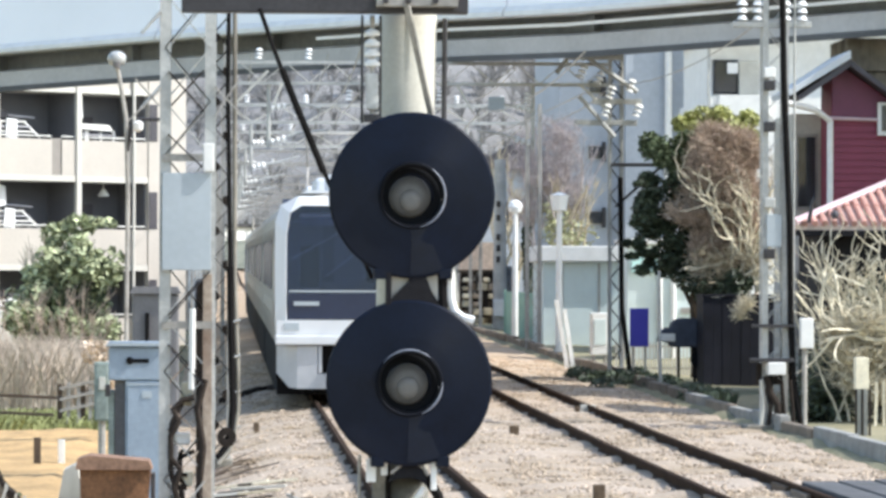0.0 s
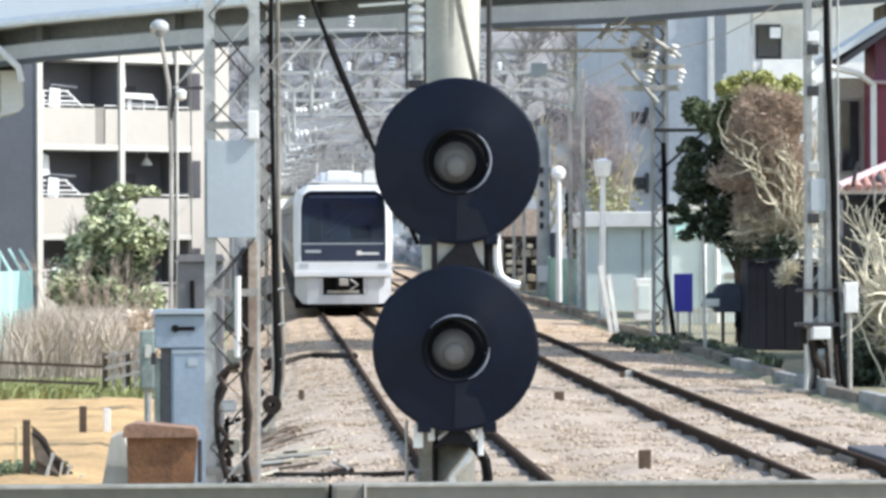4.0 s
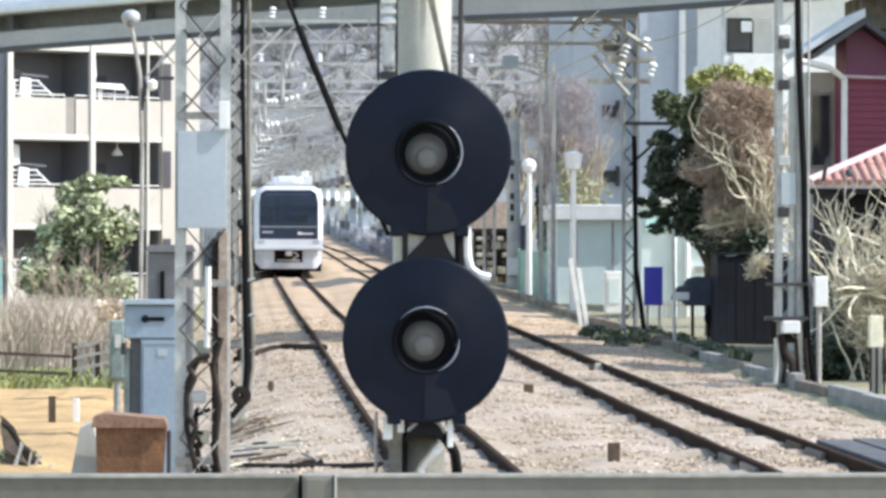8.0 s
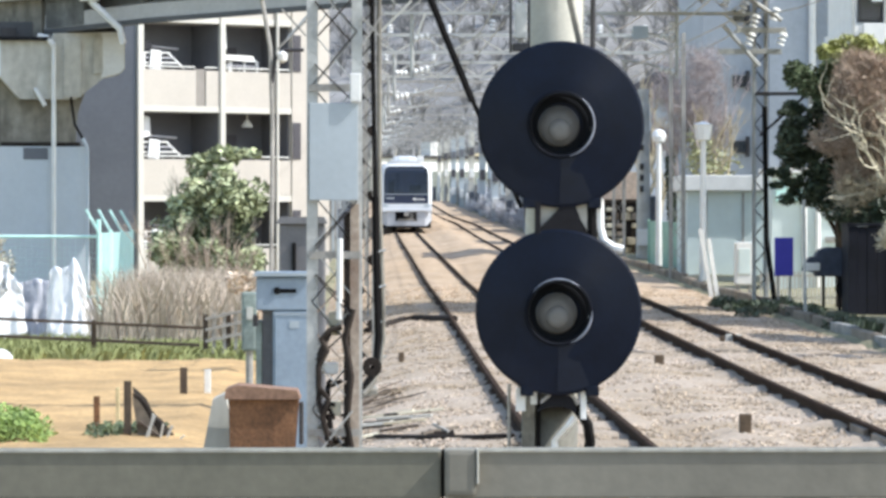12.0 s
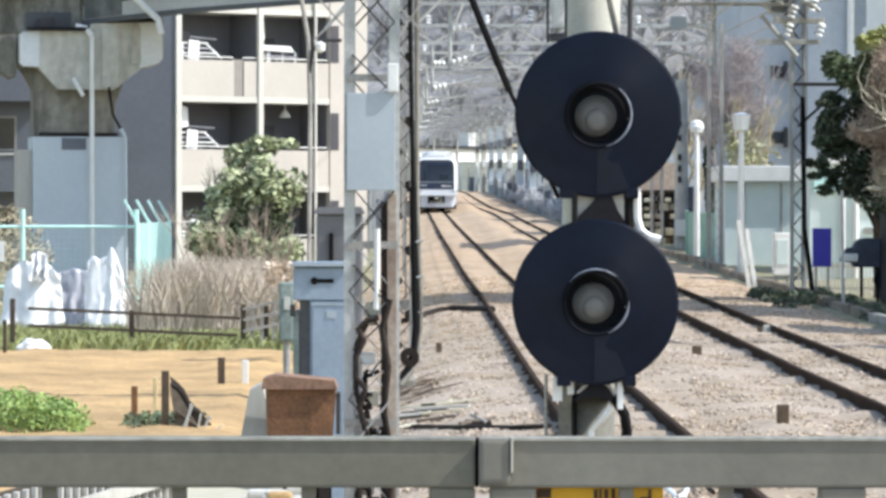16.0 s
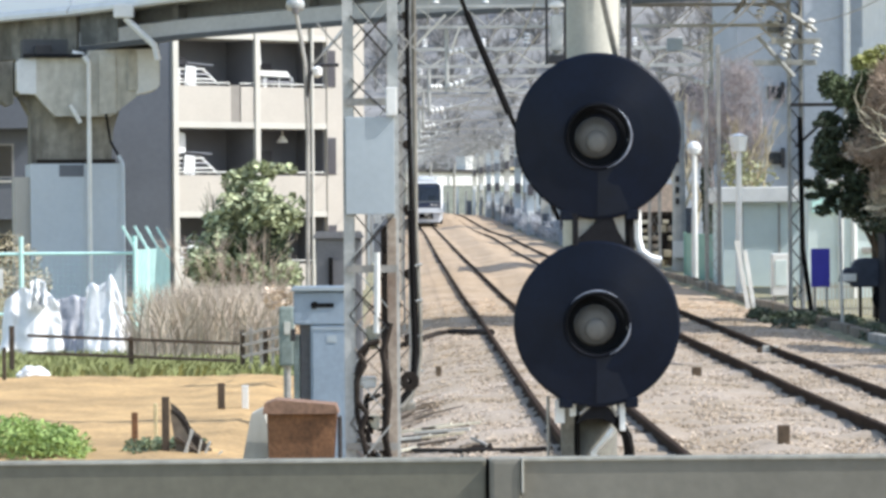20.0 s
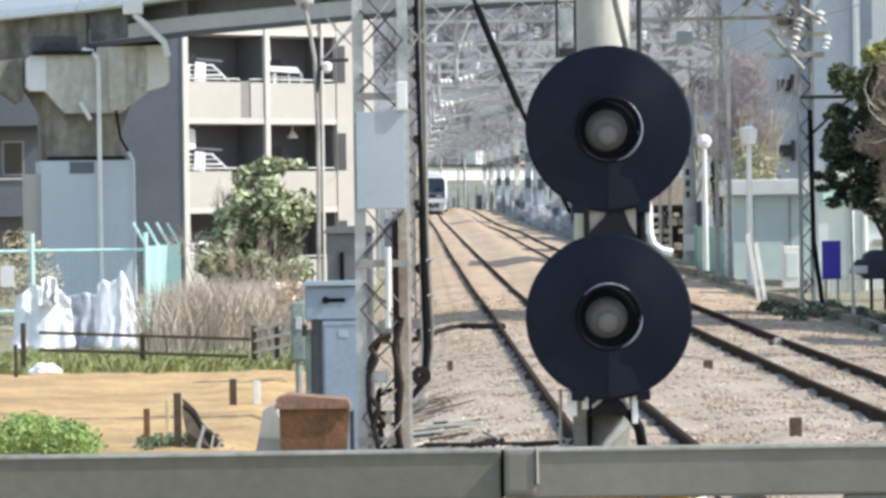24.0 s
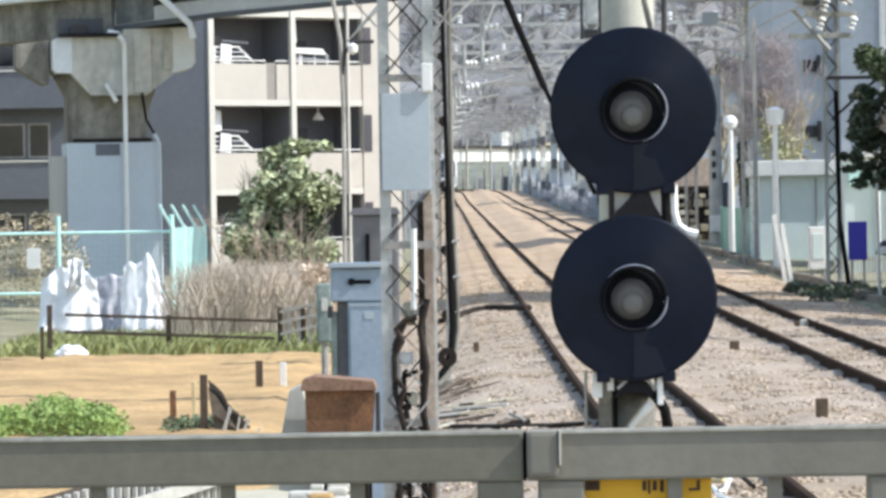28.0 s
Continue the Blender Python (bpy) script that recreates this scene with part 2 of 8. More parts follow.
M["lip_highlight"] = material("pale_lip_highlight", (0.34, 0.325, 0.28), 0.6, vary=0.3, scale=9, fine=60)
M["handrail"] = material("fence_olive_grey_paint", (0.182, 0.168, 0.136), 0.6, vary=0.12, scale=6, fine=60, bump=0.06, gloss=0.35)
M["green_net"] = material("green_net_fence", (0.27, 0.45, 0.38), 0.7, vary=0.15, scale=2)
M["shed"] = material("shed_pale_green_grey", (0.64, 0.72, 0.70), 0.7, vary=0.08, scale=1)
M["train"] = material("train_ivory_white", (0.70, 0.715, 0.735), 0.35, vary=0.04, scale=1, bump=0)
M["steel"] = material("stainless_side", (0.40, 0.365, 0.32), 0.5, 0.1, vary=0.06, scale=1, bump=0.05)
M["train_dark"] = material("train_navy_band", (0.02, 0.03, 0.065), 0.25, vary=0.1, bump=0)
M["under"] = material("underframe_black", (0.009, 0.0085, 0.010), 0.8, vary=0.3, gloss=0.15)
# mottled so that the cab wall imitates reflections in the window
M["interior"] = material("cab_reflection_mottle", (0.055, 0.07, 0.12), 0.8, vary=0.9, scale=1.6, bump=0)
M["mesh_grey"] = material("grey_trunking", (0.55, 0.53, 0.47), 0.6, vary=0.15, scale=3)


# rusty makes the ballast lighter and warmer down the line
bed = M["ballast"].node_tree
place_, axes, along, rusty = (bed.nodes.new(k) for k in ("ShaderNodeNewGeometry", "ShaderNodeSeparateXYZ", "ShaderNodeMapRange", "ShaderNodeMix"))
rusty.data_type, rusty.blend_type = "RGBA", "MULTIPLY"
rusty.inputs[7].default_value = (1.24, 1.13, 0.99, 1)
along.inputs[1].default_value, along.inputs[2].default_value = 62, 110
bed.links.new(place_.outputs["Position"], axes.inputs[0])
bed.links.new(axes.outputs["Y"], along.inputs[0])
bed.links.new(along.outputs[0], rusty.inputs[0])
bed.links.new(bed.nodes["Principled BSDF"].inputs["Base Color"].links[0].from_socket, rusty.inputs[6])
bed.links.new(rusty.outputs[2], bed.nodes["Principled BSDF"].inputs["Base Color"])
# the backplates are spun sheet: their sheen fans out from the middle
spun = M["disc"].node_tree
spun.nodes["Principled BSDF"].inputs["Anisotropic"].default_value = 0.65
spun.nodes["Principled BSDF"].inputs["Anisotropic Rotation"].default_value = 0.25
grain = spun.nodes.new("ShaderNodeTangent")
grain.direction_type, grain.axis = "RADIAL", "Y"
spun.links.new(grain.outputs[0], spun.nodes["Principled BSDF"].inputs["Tangent"])


def glass(name, color, rough=0.05):
    m = bpy.data.materials.new(name)
    m.use_nodes = True
    b = m.node_tree.nodes["Principled BSDF"]
    b.inputs["Specular IOR Level"].default_value = 0.35
    b.inputs["Base Color"].default_value = (*color, 1)
    b.inputs["Roughness"].default_value = rough
    b.inputs["Transmission Weight"].default_value = 0.97
    b.inputs["IOR"].default_value = 1.45
    return m


M["glass"] = glass("dark_window_glass", (0.14, 0.18, 0.32))
M["pane"] = glass("window_pane", (0.30, 0.33, 0.38))


# ---- building tools ----
def box(bm, x0, x1, y0, y1, z0, z1, bevel=0.0, m=None):
    r = bmesh.ops.create_cube(bm, size=1.0)
    mat = Matrix.Translation(((x0 + x1) / 2, (y0 + y1) / 2, (z0 + z1) / 2)) @ Matrix.Diagonal((abs(x1 - x0), abs(y1 - y0), abs(z1 - z0), 1))
    bmesh.ops.transform(bm, matrix=(m @ mat) if m else mat, verts=r["verts"])
    if bevel:
        bmesh.ops.bevel(bm, geom=list({e for v in r["verts"] for e in v.link_edges}), offset=bevel, segments=2, affect="EDGES", profile=0.6)
    return bm


def tube(bm, p, q, r, r2=None, n=8):
    p, q = Vector(p), Vector(q)
    d = q - p
    m = Matrix.Translation((p + q) / 2) @ d.to_track_quat("Z", "Y").to_matrix().to_4x4()
    bmesh.ops.create_cone(bm, cap_ends=True, segments=n, radius1=r, radius2=r if r2 is None else r2, depth=d.length, matrix=m)
    return bm


def pipe(bm, pts, r, n=6):
    """A bent round bar through the points: one skin, with mitred bends and closed ends."""
    pts = [Vector(p) for p in pts]
    side = (pts[1] - pts[0]).orthogonal().normalized()
    rings = []
    for i, p in enumerate(pts):
        d = (pts[min(i + 1, len(pts) - 1)] - pts[max(i - 1, 0)]).normalized()
        side = (side - d * side.dot(d)).normalized()
        up = d.cross(side)
        rings.append([bm.verts.new(p + (side * math.cos(a) + up * math.sin(a)) * r) for a in [2 * math.pi * k / n for k in range(n)]])
    for a, b in zip(rings, rings[1:]):
        for k in range(n):
            bm.faces.new((a[k], a[(k + 1) % n], b[(k + 1) % n], b[k]))
    bm.faces.new(rings[0][::-1])
    bm.faces.new(rings[-1])
    return bm


def bar(bm, p, q, w, d):
    """A flat or square bar from p to q, w wide across and d deep."""
    p, q = Vector(p), Vector(q)
    v = q - p
    m = Matrix.Translation((p + q) / 2) @ v.to_track_quat("Z", "Y").to_matrix().to_4x4() @ Matrix.Diagonal((w, d, v.length, 1))
    bmesh.ops.create_cube(bm, size=1.0, matrix=m)
    return bm


def angle_iron(bm, x, y, z0, z1, w, sx, sy, t=0.012):
    """An upright angle section whose corner stands at (x, y) and whose legs run to sx and sy."""
    box(bm, min(x, x + sx * w), max(x, x + sx * w), min(y, y + sy * t), max(y, y + sy * t), z0, z1)
    box(bm, min(x, x + sx * t), max(x, x + sx * t), min(y + sy * t, y + sy * w), max(y + sy * t, y + sy * w), z0, z1)
    return bm


def lathe(bm, profile, m, n=48, loop=False):
    """A turned solid: profile of (radius, along) round the local z axis of m."""
    rings = []
    for r, h in profile:
        rings.append([bm.verts.new(m @ Vector((r * math.cos(2 * math.pi * i / n), r * math.sin(2 * math.pi * i / n), h))) for i in range(n)])
    for a, b in zip(rings, rings[1:] + rings[:1] if loop else rings[1:]):
        for i in range(n):
            bm.faces.new((a[i], a[(i + 1) % n], b[(i + 1) % n], b[i]))
    if loop:
        bmesh.ops.recalc_face_normals(bm, faces=bm.faces[:])
        return bm
    bm.faces.new(rings[0][::-1])
    bm.faces.new(rings[-1])
    return bm


def prism(bm, outline, y0, y1, axis="y"):
    """A solid with an outline in x and z, drawn out from y0 to y1 (or in y and z, along x)."""
    f = (lambda a, b, c: (a, c, b)) if axis == "y" else (lambda a, b, c: (c, a, b))
    a = [bm.verts.new(f(u, v, y0)) for u, v in outline]
    b = [bm.verts.new(f(u, v, y1)) for u, v in outline]
    bm.faces.new(a)
    bm.faces.new(b[::-1])
    for i in range(len(a)):
        j = (i + 1) % len(a)
        bm.faces.new((a[j], a[i], b[i], b[j]))
    bmesh.ops.recalc_face_normals(bm, faces=bm.faces[:])
    return bm


def B():
    return bmesh.new()


ORIGIN = {}


def thing(name, at, label, category, group="", kind=""):
    ob = new(name)
    ob.location = at
    ob.empty_display_size = 0.2
    ORIGIN[ob.name] = Vector(at)
    return tagged(ob, label, category, group, kind)


def mesh_of(bm, name, mat, at=None, smooth=False):
    if at is not None:
        bmesh.ops.translate(bm, vec=-Vector(at), verts=bm.verts)
    me = bpy.data.meshes.new(name)
    bm.to_mesh(me)
    bm.free()
    me.materials.append(M[mat])
    if smooth:
        me.polygons.foreach_set("use_smooth", [True] * len(me.polygons))
    return me


def part(name, bm, mat, parent, label="", smooth=False):
    o = ORIGIN[parent.name]
    ob = new(name, mesh_of(bm, name, mat, o, smooth))
    ob.parent = parent
    ORIGIN[ob.name] = o
    return tagged(ob, label)


def single(name, bm, mat, at, label, category, group="", kind="", smooth=False):
    ob = new(name, mesh_of(bm, name, mat, at, smooth))
    ob.location = at
    ORIGIN[ob.name] = Vector(at)
    return tagged(ob, label, category, group, kind)


def raw(name, verts, faces, mat, at=(0, 0, 0)):
    me = bpy.data.meshes.new(name)
    me.from_pydata(verts, [], faces)
    me.materials.append(M[mat])
    ob = new(name, me)
    ob.location = at
    ORIGIN[ob.name] = Vector(at)
    return ob


# ---- the lie of the land ----
KNOTS = [(-40, -0.30), (0, -0.30), (20, -0.275), (35, -0.222), (50, -0.169), (70, -0.021), (100, 0.251), (140, 0.656), (190, 1.128),
         (260, 1.816), (350, 3.02), (420, 4.0), (480, 4.5), (600, 4.0), (2000, 4.0)]


def rail_z(y):
    return float(np.interp(y, [k[0] for k in KNOTS], [k[1] for k in KNOTS]))


LEFT_TRACK, RIGHT_TRACK, DRIFT = 2.143, 5.68, -0.0016


def track_x(k, y):
    """The middle of a track: nearly straight, the two spreading a little, then swinging left beyond the crest."""
    bow = np.interp(y, (80, 105, 160, 260, 315, 400), (0, -0.08, -0.13, -0.10, -0.30, -0.30)) if k == 0 else np.interp(y, (150, 185, 250, 285), (0, 0.10, 0.50, 0))
    return (LEFT_TRACK, RIGHT_TRACK)[k] + DRIFT * y + float(bow) - 0.0007 * max(0, y - 392) ** 2


def bed_z(x, y):
    """The top of the ballast bed."""
    z = rail_z(y)
    if x < 0.9:
        return z - 0.17 - 0.30 * min(1, max(0, (0.9 - x) / 1.5)) ** 1.3
    if x > 7.2:
        return z - 0.17 - 0.06 * min(1, (x - 7.2) / 1.4)
    far = min(1, max(0, (y - 70) / 50))
    hump = (0.05 + 0.16 * far) * math.exp(-((x - 3.9) / (0.5 + 0.3 * far)) ** 2)
    banked = max(math.exp(-((x - track_x(k, y)) / 0.75) ** 6) for k in (0, 1))
    return z - 0.17 + hump + 0.055 * banked


def land_z(x, y):
    """The ground beside the line."""
    z = rail_z(y)
    if x < -0.9:
        s = min(1, (-0.9 - x) / 1.2)
        out = z - 0.47 - 0.05 * s - 0.1 * s * max(0, min(1, (70 - y) / 25))
        if y > 500:
            out = min(out, 4.0)
        return out
    if x > 8.3:
        return z - 0.17
    return z - 0.62


# ---- ground and line ----
def sheet(name, xs, ys, height, mat, label, category, rough=0.0):
    verts = [(x, y, height(x, y) + (rough * noise.noise((x * 2.3, y * 1.1, 5.0)) if rough else 0)) for y in ys for x in xs]
    w = len(xs)
    faces = [(j * w + i, j * w + i + 1, (j + 1) * w + i + 1, (j + 1) * w + i) for j in range(len(ys) - 1) for i in range(w - 1)]
    ob = raw(name, verts, faces, mat)
    ob.data.polygons.foreach_set("use_smooth", [True] * len(ob.data.polygons))
    return tagged(ob, label, category, kind="structure")


XS = [-900, -400, -200, -100, -60, -40, -30] + [-24 + 0.75 * i for i in range(31)] + [-0.9, 0, 2, 4, 6, 8, 8.35] + [9 + 1.0 * i for i in range(16)] + [30, 40, 60, 100, 200, 400, 900]
YS = [-60, -20, 0, 10] + [20 + 1.0 * i for i in range(100)] + [120 + 6 * i for i in range(40)] + [360, 400, 450, 500, 600, 800, 1200, 3000]
sheet("ground", XS, YS, land_z, "field", "earth and rough grass beside a railway line", "ground", 0.10)


def sand_z(x, y):
    edge = min(1, max(0, min(x + 11.5, -1.35 - x, (y - 36) / 3, (68.5 - y) / 3)))
    return land_z(x, y) - 0.12 + edge * (0.26 + 0.09 * noise.noise((x * 0.35, y * 0.09, 1.0)) + 0.035 * noise.noise((x * 1.6, y * 0.45, 7.0)) + 0.02 * noise.noise((x * 4.0, y * 1.3, 2.0)))


sand = sheet("sand_patch", [-11.6 + 0.25 * i for i in range(42)], [35.5 + 0.5 * i for i in range(75)], sand_z, "sand", "bare ochre sand and soil patch beside the line", "sand", 0.03)

bed_x = [-1.3, -1.0, -0.6] + [-0.3 + 0.2 * i for i in range(44)]
bed_y = [-14 + 1.0 * i for i in range(32)] + [18 + 0.2 * i for i in range(260)] + [70 + 0.5 * i for i in range(160)] + [150 + 2 * i for i in range(60)] + [270 + 6 * i for i in range(56)]
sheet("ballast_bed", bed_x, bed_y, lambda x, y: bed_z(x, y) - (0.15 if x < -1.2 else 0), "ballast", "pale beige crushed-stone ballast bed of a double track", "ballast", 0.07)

rs = random.Random(3)


def pebbles(name, count, place, size, mat, label):
    """Crushed stones lying about, as one body of stuff."""
    verts, faces = [], []
    for _ in range(count):
        x, y, z = place()
        s = size * rs.uniform(0.5, 1.3)
        k = len(verts)
        turn = Euler((rs.uniform(0, 6), rs.uniform(0, 6), rs.uniform(0, 6))).to_matrix()
        for c in ((1, 0, 0), (-1, 0, 0), (0, 1, 0), (0, -1, 0), (0, 0, 1), (0, 0, -1)):
            p = turn @ Vector([v * s * rs.uniform(0.6, 1.1) for v in c])
            verts.append((x + p.x, y + p.y, z + p.z * 0.7))
        faces += [(k + a, k + b, k + c) for a, b, c in ((0, 2, 4), (2, 1, 4), (1, 3, 4), (3, 0, 4), (2, 0, 5), (1, 2, 5), (3, 1, 5), (0, 3, 5))]
    return tagged(raw(name, verts, faces, mat), label, "stones", kind="stuff")


def on_bed():
    while True:
        x, y = rs.uniform(-1.0, 8.3), 27 + 75 * rs.random() ** 1.7
        if min(abs(x - track_x(k, y) - o) for k in (0, 1) for o in (-0.533, 0.533)) > 0.1:
            return x, y, bed_z(x, y) + 0.005


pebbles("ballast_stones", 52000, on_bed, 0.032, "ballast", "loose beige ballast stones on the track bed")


def rail(k, side):
    """A flat-bottomed rail as one drawn section that follows the rise of the line."""
    prof = [(-0.062, -0.15), (0.062, -0.15), (0.062, -0.138), (0.012, -0.118), (0.009, -0.045), (0.034, -0.036), (0.034, -0.008), (0.026, 0.0),
            (-0.026, 0.0), (-0.034, -0.008), (-0.034, -0.036), (-0.009, -0.045), (-0.012, -0.118), (-0.062, -0.138)]
    ys = [-12 + 4 * i for i in range(66)] + [255 + 10 * i for i in range(30)]
    verts = [(track_x(k, y) + side * 0.533 + u, y, rail_z(y) + v) for y in ys for u, v in prof]
    n = len(prof)
    faces = [(j * n + i, j * n + (i + 1) % n, (j + 1) * n + (i + 1) % n, (j + 1) * n + i) for j in range(len(ys) - 1) for i in range(n)]
    faces += [tuple(range(n))[::-1], tuple(range((len(ys) - 1) * n, len(ys) * n))]
    ob = raw("rail", verts, faces, "rail", (0, 0, 0))
    return tagged(ob, "rust-brown steel running rail on ballast", "rail", group="running rails", kind="structure")


for k in (0, 1):
    for side in (-1, 1):
        rail(k, side)

# low retaining kerb of old sleepers beside the far track
kerb_root = thing("lineside_kerb", (8.7, 50, rail_z(50) - 0.3), "low weathered kerb of old sleepers along the line", "kerb", kind="structure")
for i in range(32):
    y0 = 44 + 3.2 * i
    bm = B()
    z = rail_z(y0 + 1.6)
    dx = rs.uniform(-0.03, 0.03)
    box(bm, 8.55 + dx, 8.72 + dx, y0, y0 + 3.16, z - 0.4, z + 0.03 + rs.uniform(-0.06, 0.03), 0.02)
    part("kerb_block", bm, "kerb_grey" if y0 < 71 and i % 3 != 1 else "kerb_brown", kerb_root)

# short concrete stakes and markers on the bed
for x, y, h, w, m in ((3.84, 40.2, 0.21, 0.125, "stake_brown"), (4.24, 57.8, 0.13, 0.14, "stake_brown"), (0.42, 60.5, 0.16, 0.09, "stake_brown"), (6.1, 66.0, 0.12, 0.26, "mesh_grey"), (5.86, 65.4, 0.11, 0.09, "stake_brown")):
    bm = B()
    z = bed_z(x, y)
    box(bm, x - w / 2, x + w / 2, y - 0.05, y + 0.05, z - 0.1, z + h, 0.012)
    single("marker_stake", bm, m, (x, y, z), "short weathered brown marker stake standing in the ballast" if m == "stake_brown" else "small pale block lying between the rails", "marker", group="ballast marker stakes" if m == "stake_brown" else "")

# joint plates on the far track and rubber crossing panels
for sd, y0, m in ((-1, 38.0, "kerb_brown"), (-1, 39.75, "kerb_brown"), (1, 40.7, "kerb_brown"), (1, 42.2, "stake_brown")):
    x = track_x(1, y0) + sd * 0.533
    bm = B()
    box(bm, x - 0.075, x - 0.012, y0, y0 + 1.15, rail_z(y0) - 0.15, rail_z(y0) - 0.045, 0.012)
    box(bm, x + 0.012, x + 0.06, y0, y0 + 1.15, rail_z(y0) - 0.15, rail_z(y0) - 0.03, 0.012)
    single("rail_joint_plate", bm, m, (x, y0 + 0.5, rail_z(y0) - 0.15), "dusty steel joint plates bolted to a rail", "joint plate", group="rail joint plates")
panel = thing("crossing_panel", (6.9, 40, rail_z(40) - 0.2), "dark grey-green rubber crossing panels beside the far rail", "crossing panel")
for i in range(3):
    bm = B()
    z = rail_z(40)
    box(bm, 6.26 + 0.40 * i, 6.64 + 0.40 * i, 36.2, 42.3, z - 0.2, z + 0.02 + 0.012 * i, 0.02)
    part("panel", bm, "panel_green", panel)

# rods that lie across the bed by the signal, and a shadow's dark tube
rod = thing("point_rodding", (0.6, 41, bed_z(0.6, 41)), "dark steel point rod and crank laid on the ballast", "point rodding")
path = [(-0.35, 44.0), (-0.16, 43.4), (0.57, 40.7), (1.05, 40.0), (1.42, 39.7)]
part("rod", pipe(B(), [(x, y, bed_z(x, y) + 0.03) for x, y in path], 0.028, 8), "loop_steel", rod)
z = bed_z(0.7, 41)
crank = part("crank_box", box(B(), 0.56, 0.84, 40.8, 41.2, z - 0.05, z + 0.07, 0.02), "loop_steel", rod)
part("crank_arm", bar(B(), (0.5, 40.75, z + 0.05), (0.88, 41.0, z + 0.10), 0.05, 0.03), "kerb_brown", crank)
part("crank_pin", tube(B(), (0.68, 40.95, z + 0.07), (0.68, 40.95, z + 0.16), 0.02), "kerb_brown", crank)
part("crank_lever", bar(B(), (0.78, 40.8, z + 0.06), (0.62, 41.0, z + 0.13), 0.035, 0.03), "galv_dull", crank)
part("angle_bracket", box(B(), -0.30, -0.18, 43.3, 43.5, bed_z(-0.2, 43) - 0.05, bed_z(-0.2, 43) + 0.14, 0.01), "loop_steel", rod)
# a dark brown tube drawn in place of a shadow on the ballast
shadow_path = [(-0.15, 76.0), (0.29, 77.2), (0.55, 77.9), (0.8, 78.0), (1.2, 77.2), (1.56, 75.8)]
single("cable_hose", pipe(B(), [(x, y, bed_z(x, y) + 0.04) for x, y in shadow_path], 0.078, 8), "loop_steel", (0.6, 77, bed_z(0.6, 77)), "dark tube standing in for a shadow across the ballast shoulder", "hose")

# ---- platform end with its railing ----
plat = thing("platform_end", (-1.5, 1, -0.35), "concrete end of a station platform", "platform", kind="structure")
bm = B()
box(bm, -5, 0.86, -8, 6.2, -0.4, 0.42, 0.01)
part("platform_body", bm, "worn_concrete", plat)
bm = B()
box(bm, 0.70, 0.88, -8, 6.2, 0.424, 0.47, 0.01)
part("edge_coping", bm, "worn_concrete", plat)


RAIL_TOP, RAIL_LOW = 1.613, 1.551


def railing(x0, x1, posts, pickets, paint):
    r = thing("platform_railing", ((x0 + x1) / 2, 4.82, 0.42), "olive-grey painted steel railing at the platform end", "railing", group="railing panels at the platform end")
    bm = B()
    box(bm, x0, x1, 4.80, 4.845, RAIL_LOW, RAIL_TOP, 0.004)
    part("top_rail", bm, paint, r)
    # thin pale strip paints the highlight along the rail's top edge
    part("top_lip", box(B(), x0, x1, 4.7965, 4.799, RAIL_TOP - 0.0035, RAIL_TOP + 0.0008, 0.0008), "lip_highlight", r, "pale edge strip")
    bm = B()
    box(bm, x0, x1, 4.805, 4.84, 0.55, 0.59, 0.004)
    part("bottom_rail", bm, paint, r)
    for x in posts:
        bm = B()
        box(bm, x, x + 0.0575, 4.803, 4.842, 0.42, RAIL_LOW, 0.004)
        part("post", bm, paint, r)
    for x in pickets:
        bm = B()
        box(bm, x, x + 0.018, 4.812, 4.834, 0.59, RAIL_LOW)
        part("picket", bm, paint, r)
    return r


ra = railing(-1.53, 0.0775, (-1.53, -0.755, 0.02), [-1.41 + 0.16 * i for i in range(4)] + [-0.62, -0.459, -0.298, -0.138], "handrail_green")
# dark strip added to fill the seam between the two rails
part("end_plug", box(B(), 0.0776, 0.0814, 4.812, 4.84, RAIL_LOW, RAIL_TOP - 0.002), "cable", ra)
rb = railing(0.0815, 0.87, (0.0955, 0.504, 0.8125), (0.256, 0.380, 0.66), "handrail")
clip = part("joint_clip", box(B(), 0.0815, 0.1205, 4.784, 4.7985, 1.5565, 1.6135, 0.006), "handrail", rb)
# pale strip paints the highlight down the clip's side
part("clip_edge", box(B(), 0.1207, 0.1237, 4.781, 4.7985, 1.571, 1.6145, 0.001), "concrete", clip, "pale edge painted as a highlight")
sign = thing("warning_sign", (0.23, 4.86, 1.3), "yellow warning sign with black marks fixed behind the railing", "sign")
bm = B()
box(bm, 0.150, 0.313, 4.846, 4.852, 1.24, 1.5485, 0.002)
part("plate", bm, "yellow", sign)
part("red_band", box(B(), 0.158, 0.30, 4.8446, 4.846, 1.40, 1.513), "rust", sign, "reddish lower panel")
for x0, x1, z0, z1 in ((0.155, 0.173, 1.535, 1.547), (0.226, 0.231, 1.534, 1.546), (0.233, 0.236, 1.530, 1.547), (0.239, 0.244, 1.534, 1.546), (0.248, 0.2525, 1.532, 1.547), (0.284, 0.298, 1.533, 1.536), (0.294, 0.298, 1.536, 1.546), (0.17, 0.28, 1.30, 1.33)):
    bm = B()
    box(bm, x0, x1, 4.8445, 4.846, z0, z1)
    part("mark", bm, "ink", sign)

# ---- road viaduct ----
VIA = [(-60, 146.0, 5.8), (-22, 111.8, 6.45), (-8.9, 100.0, 6.72), (-5.7, 97.1, 6.92), (0.34, 91.6, 7.09), (4.94, 85.8, 7.06), (7.2, 83.0, 6.99), (12.9, 75.9, 7.06), (30, 54.5, 7.2), (60, 17, 7.5)]


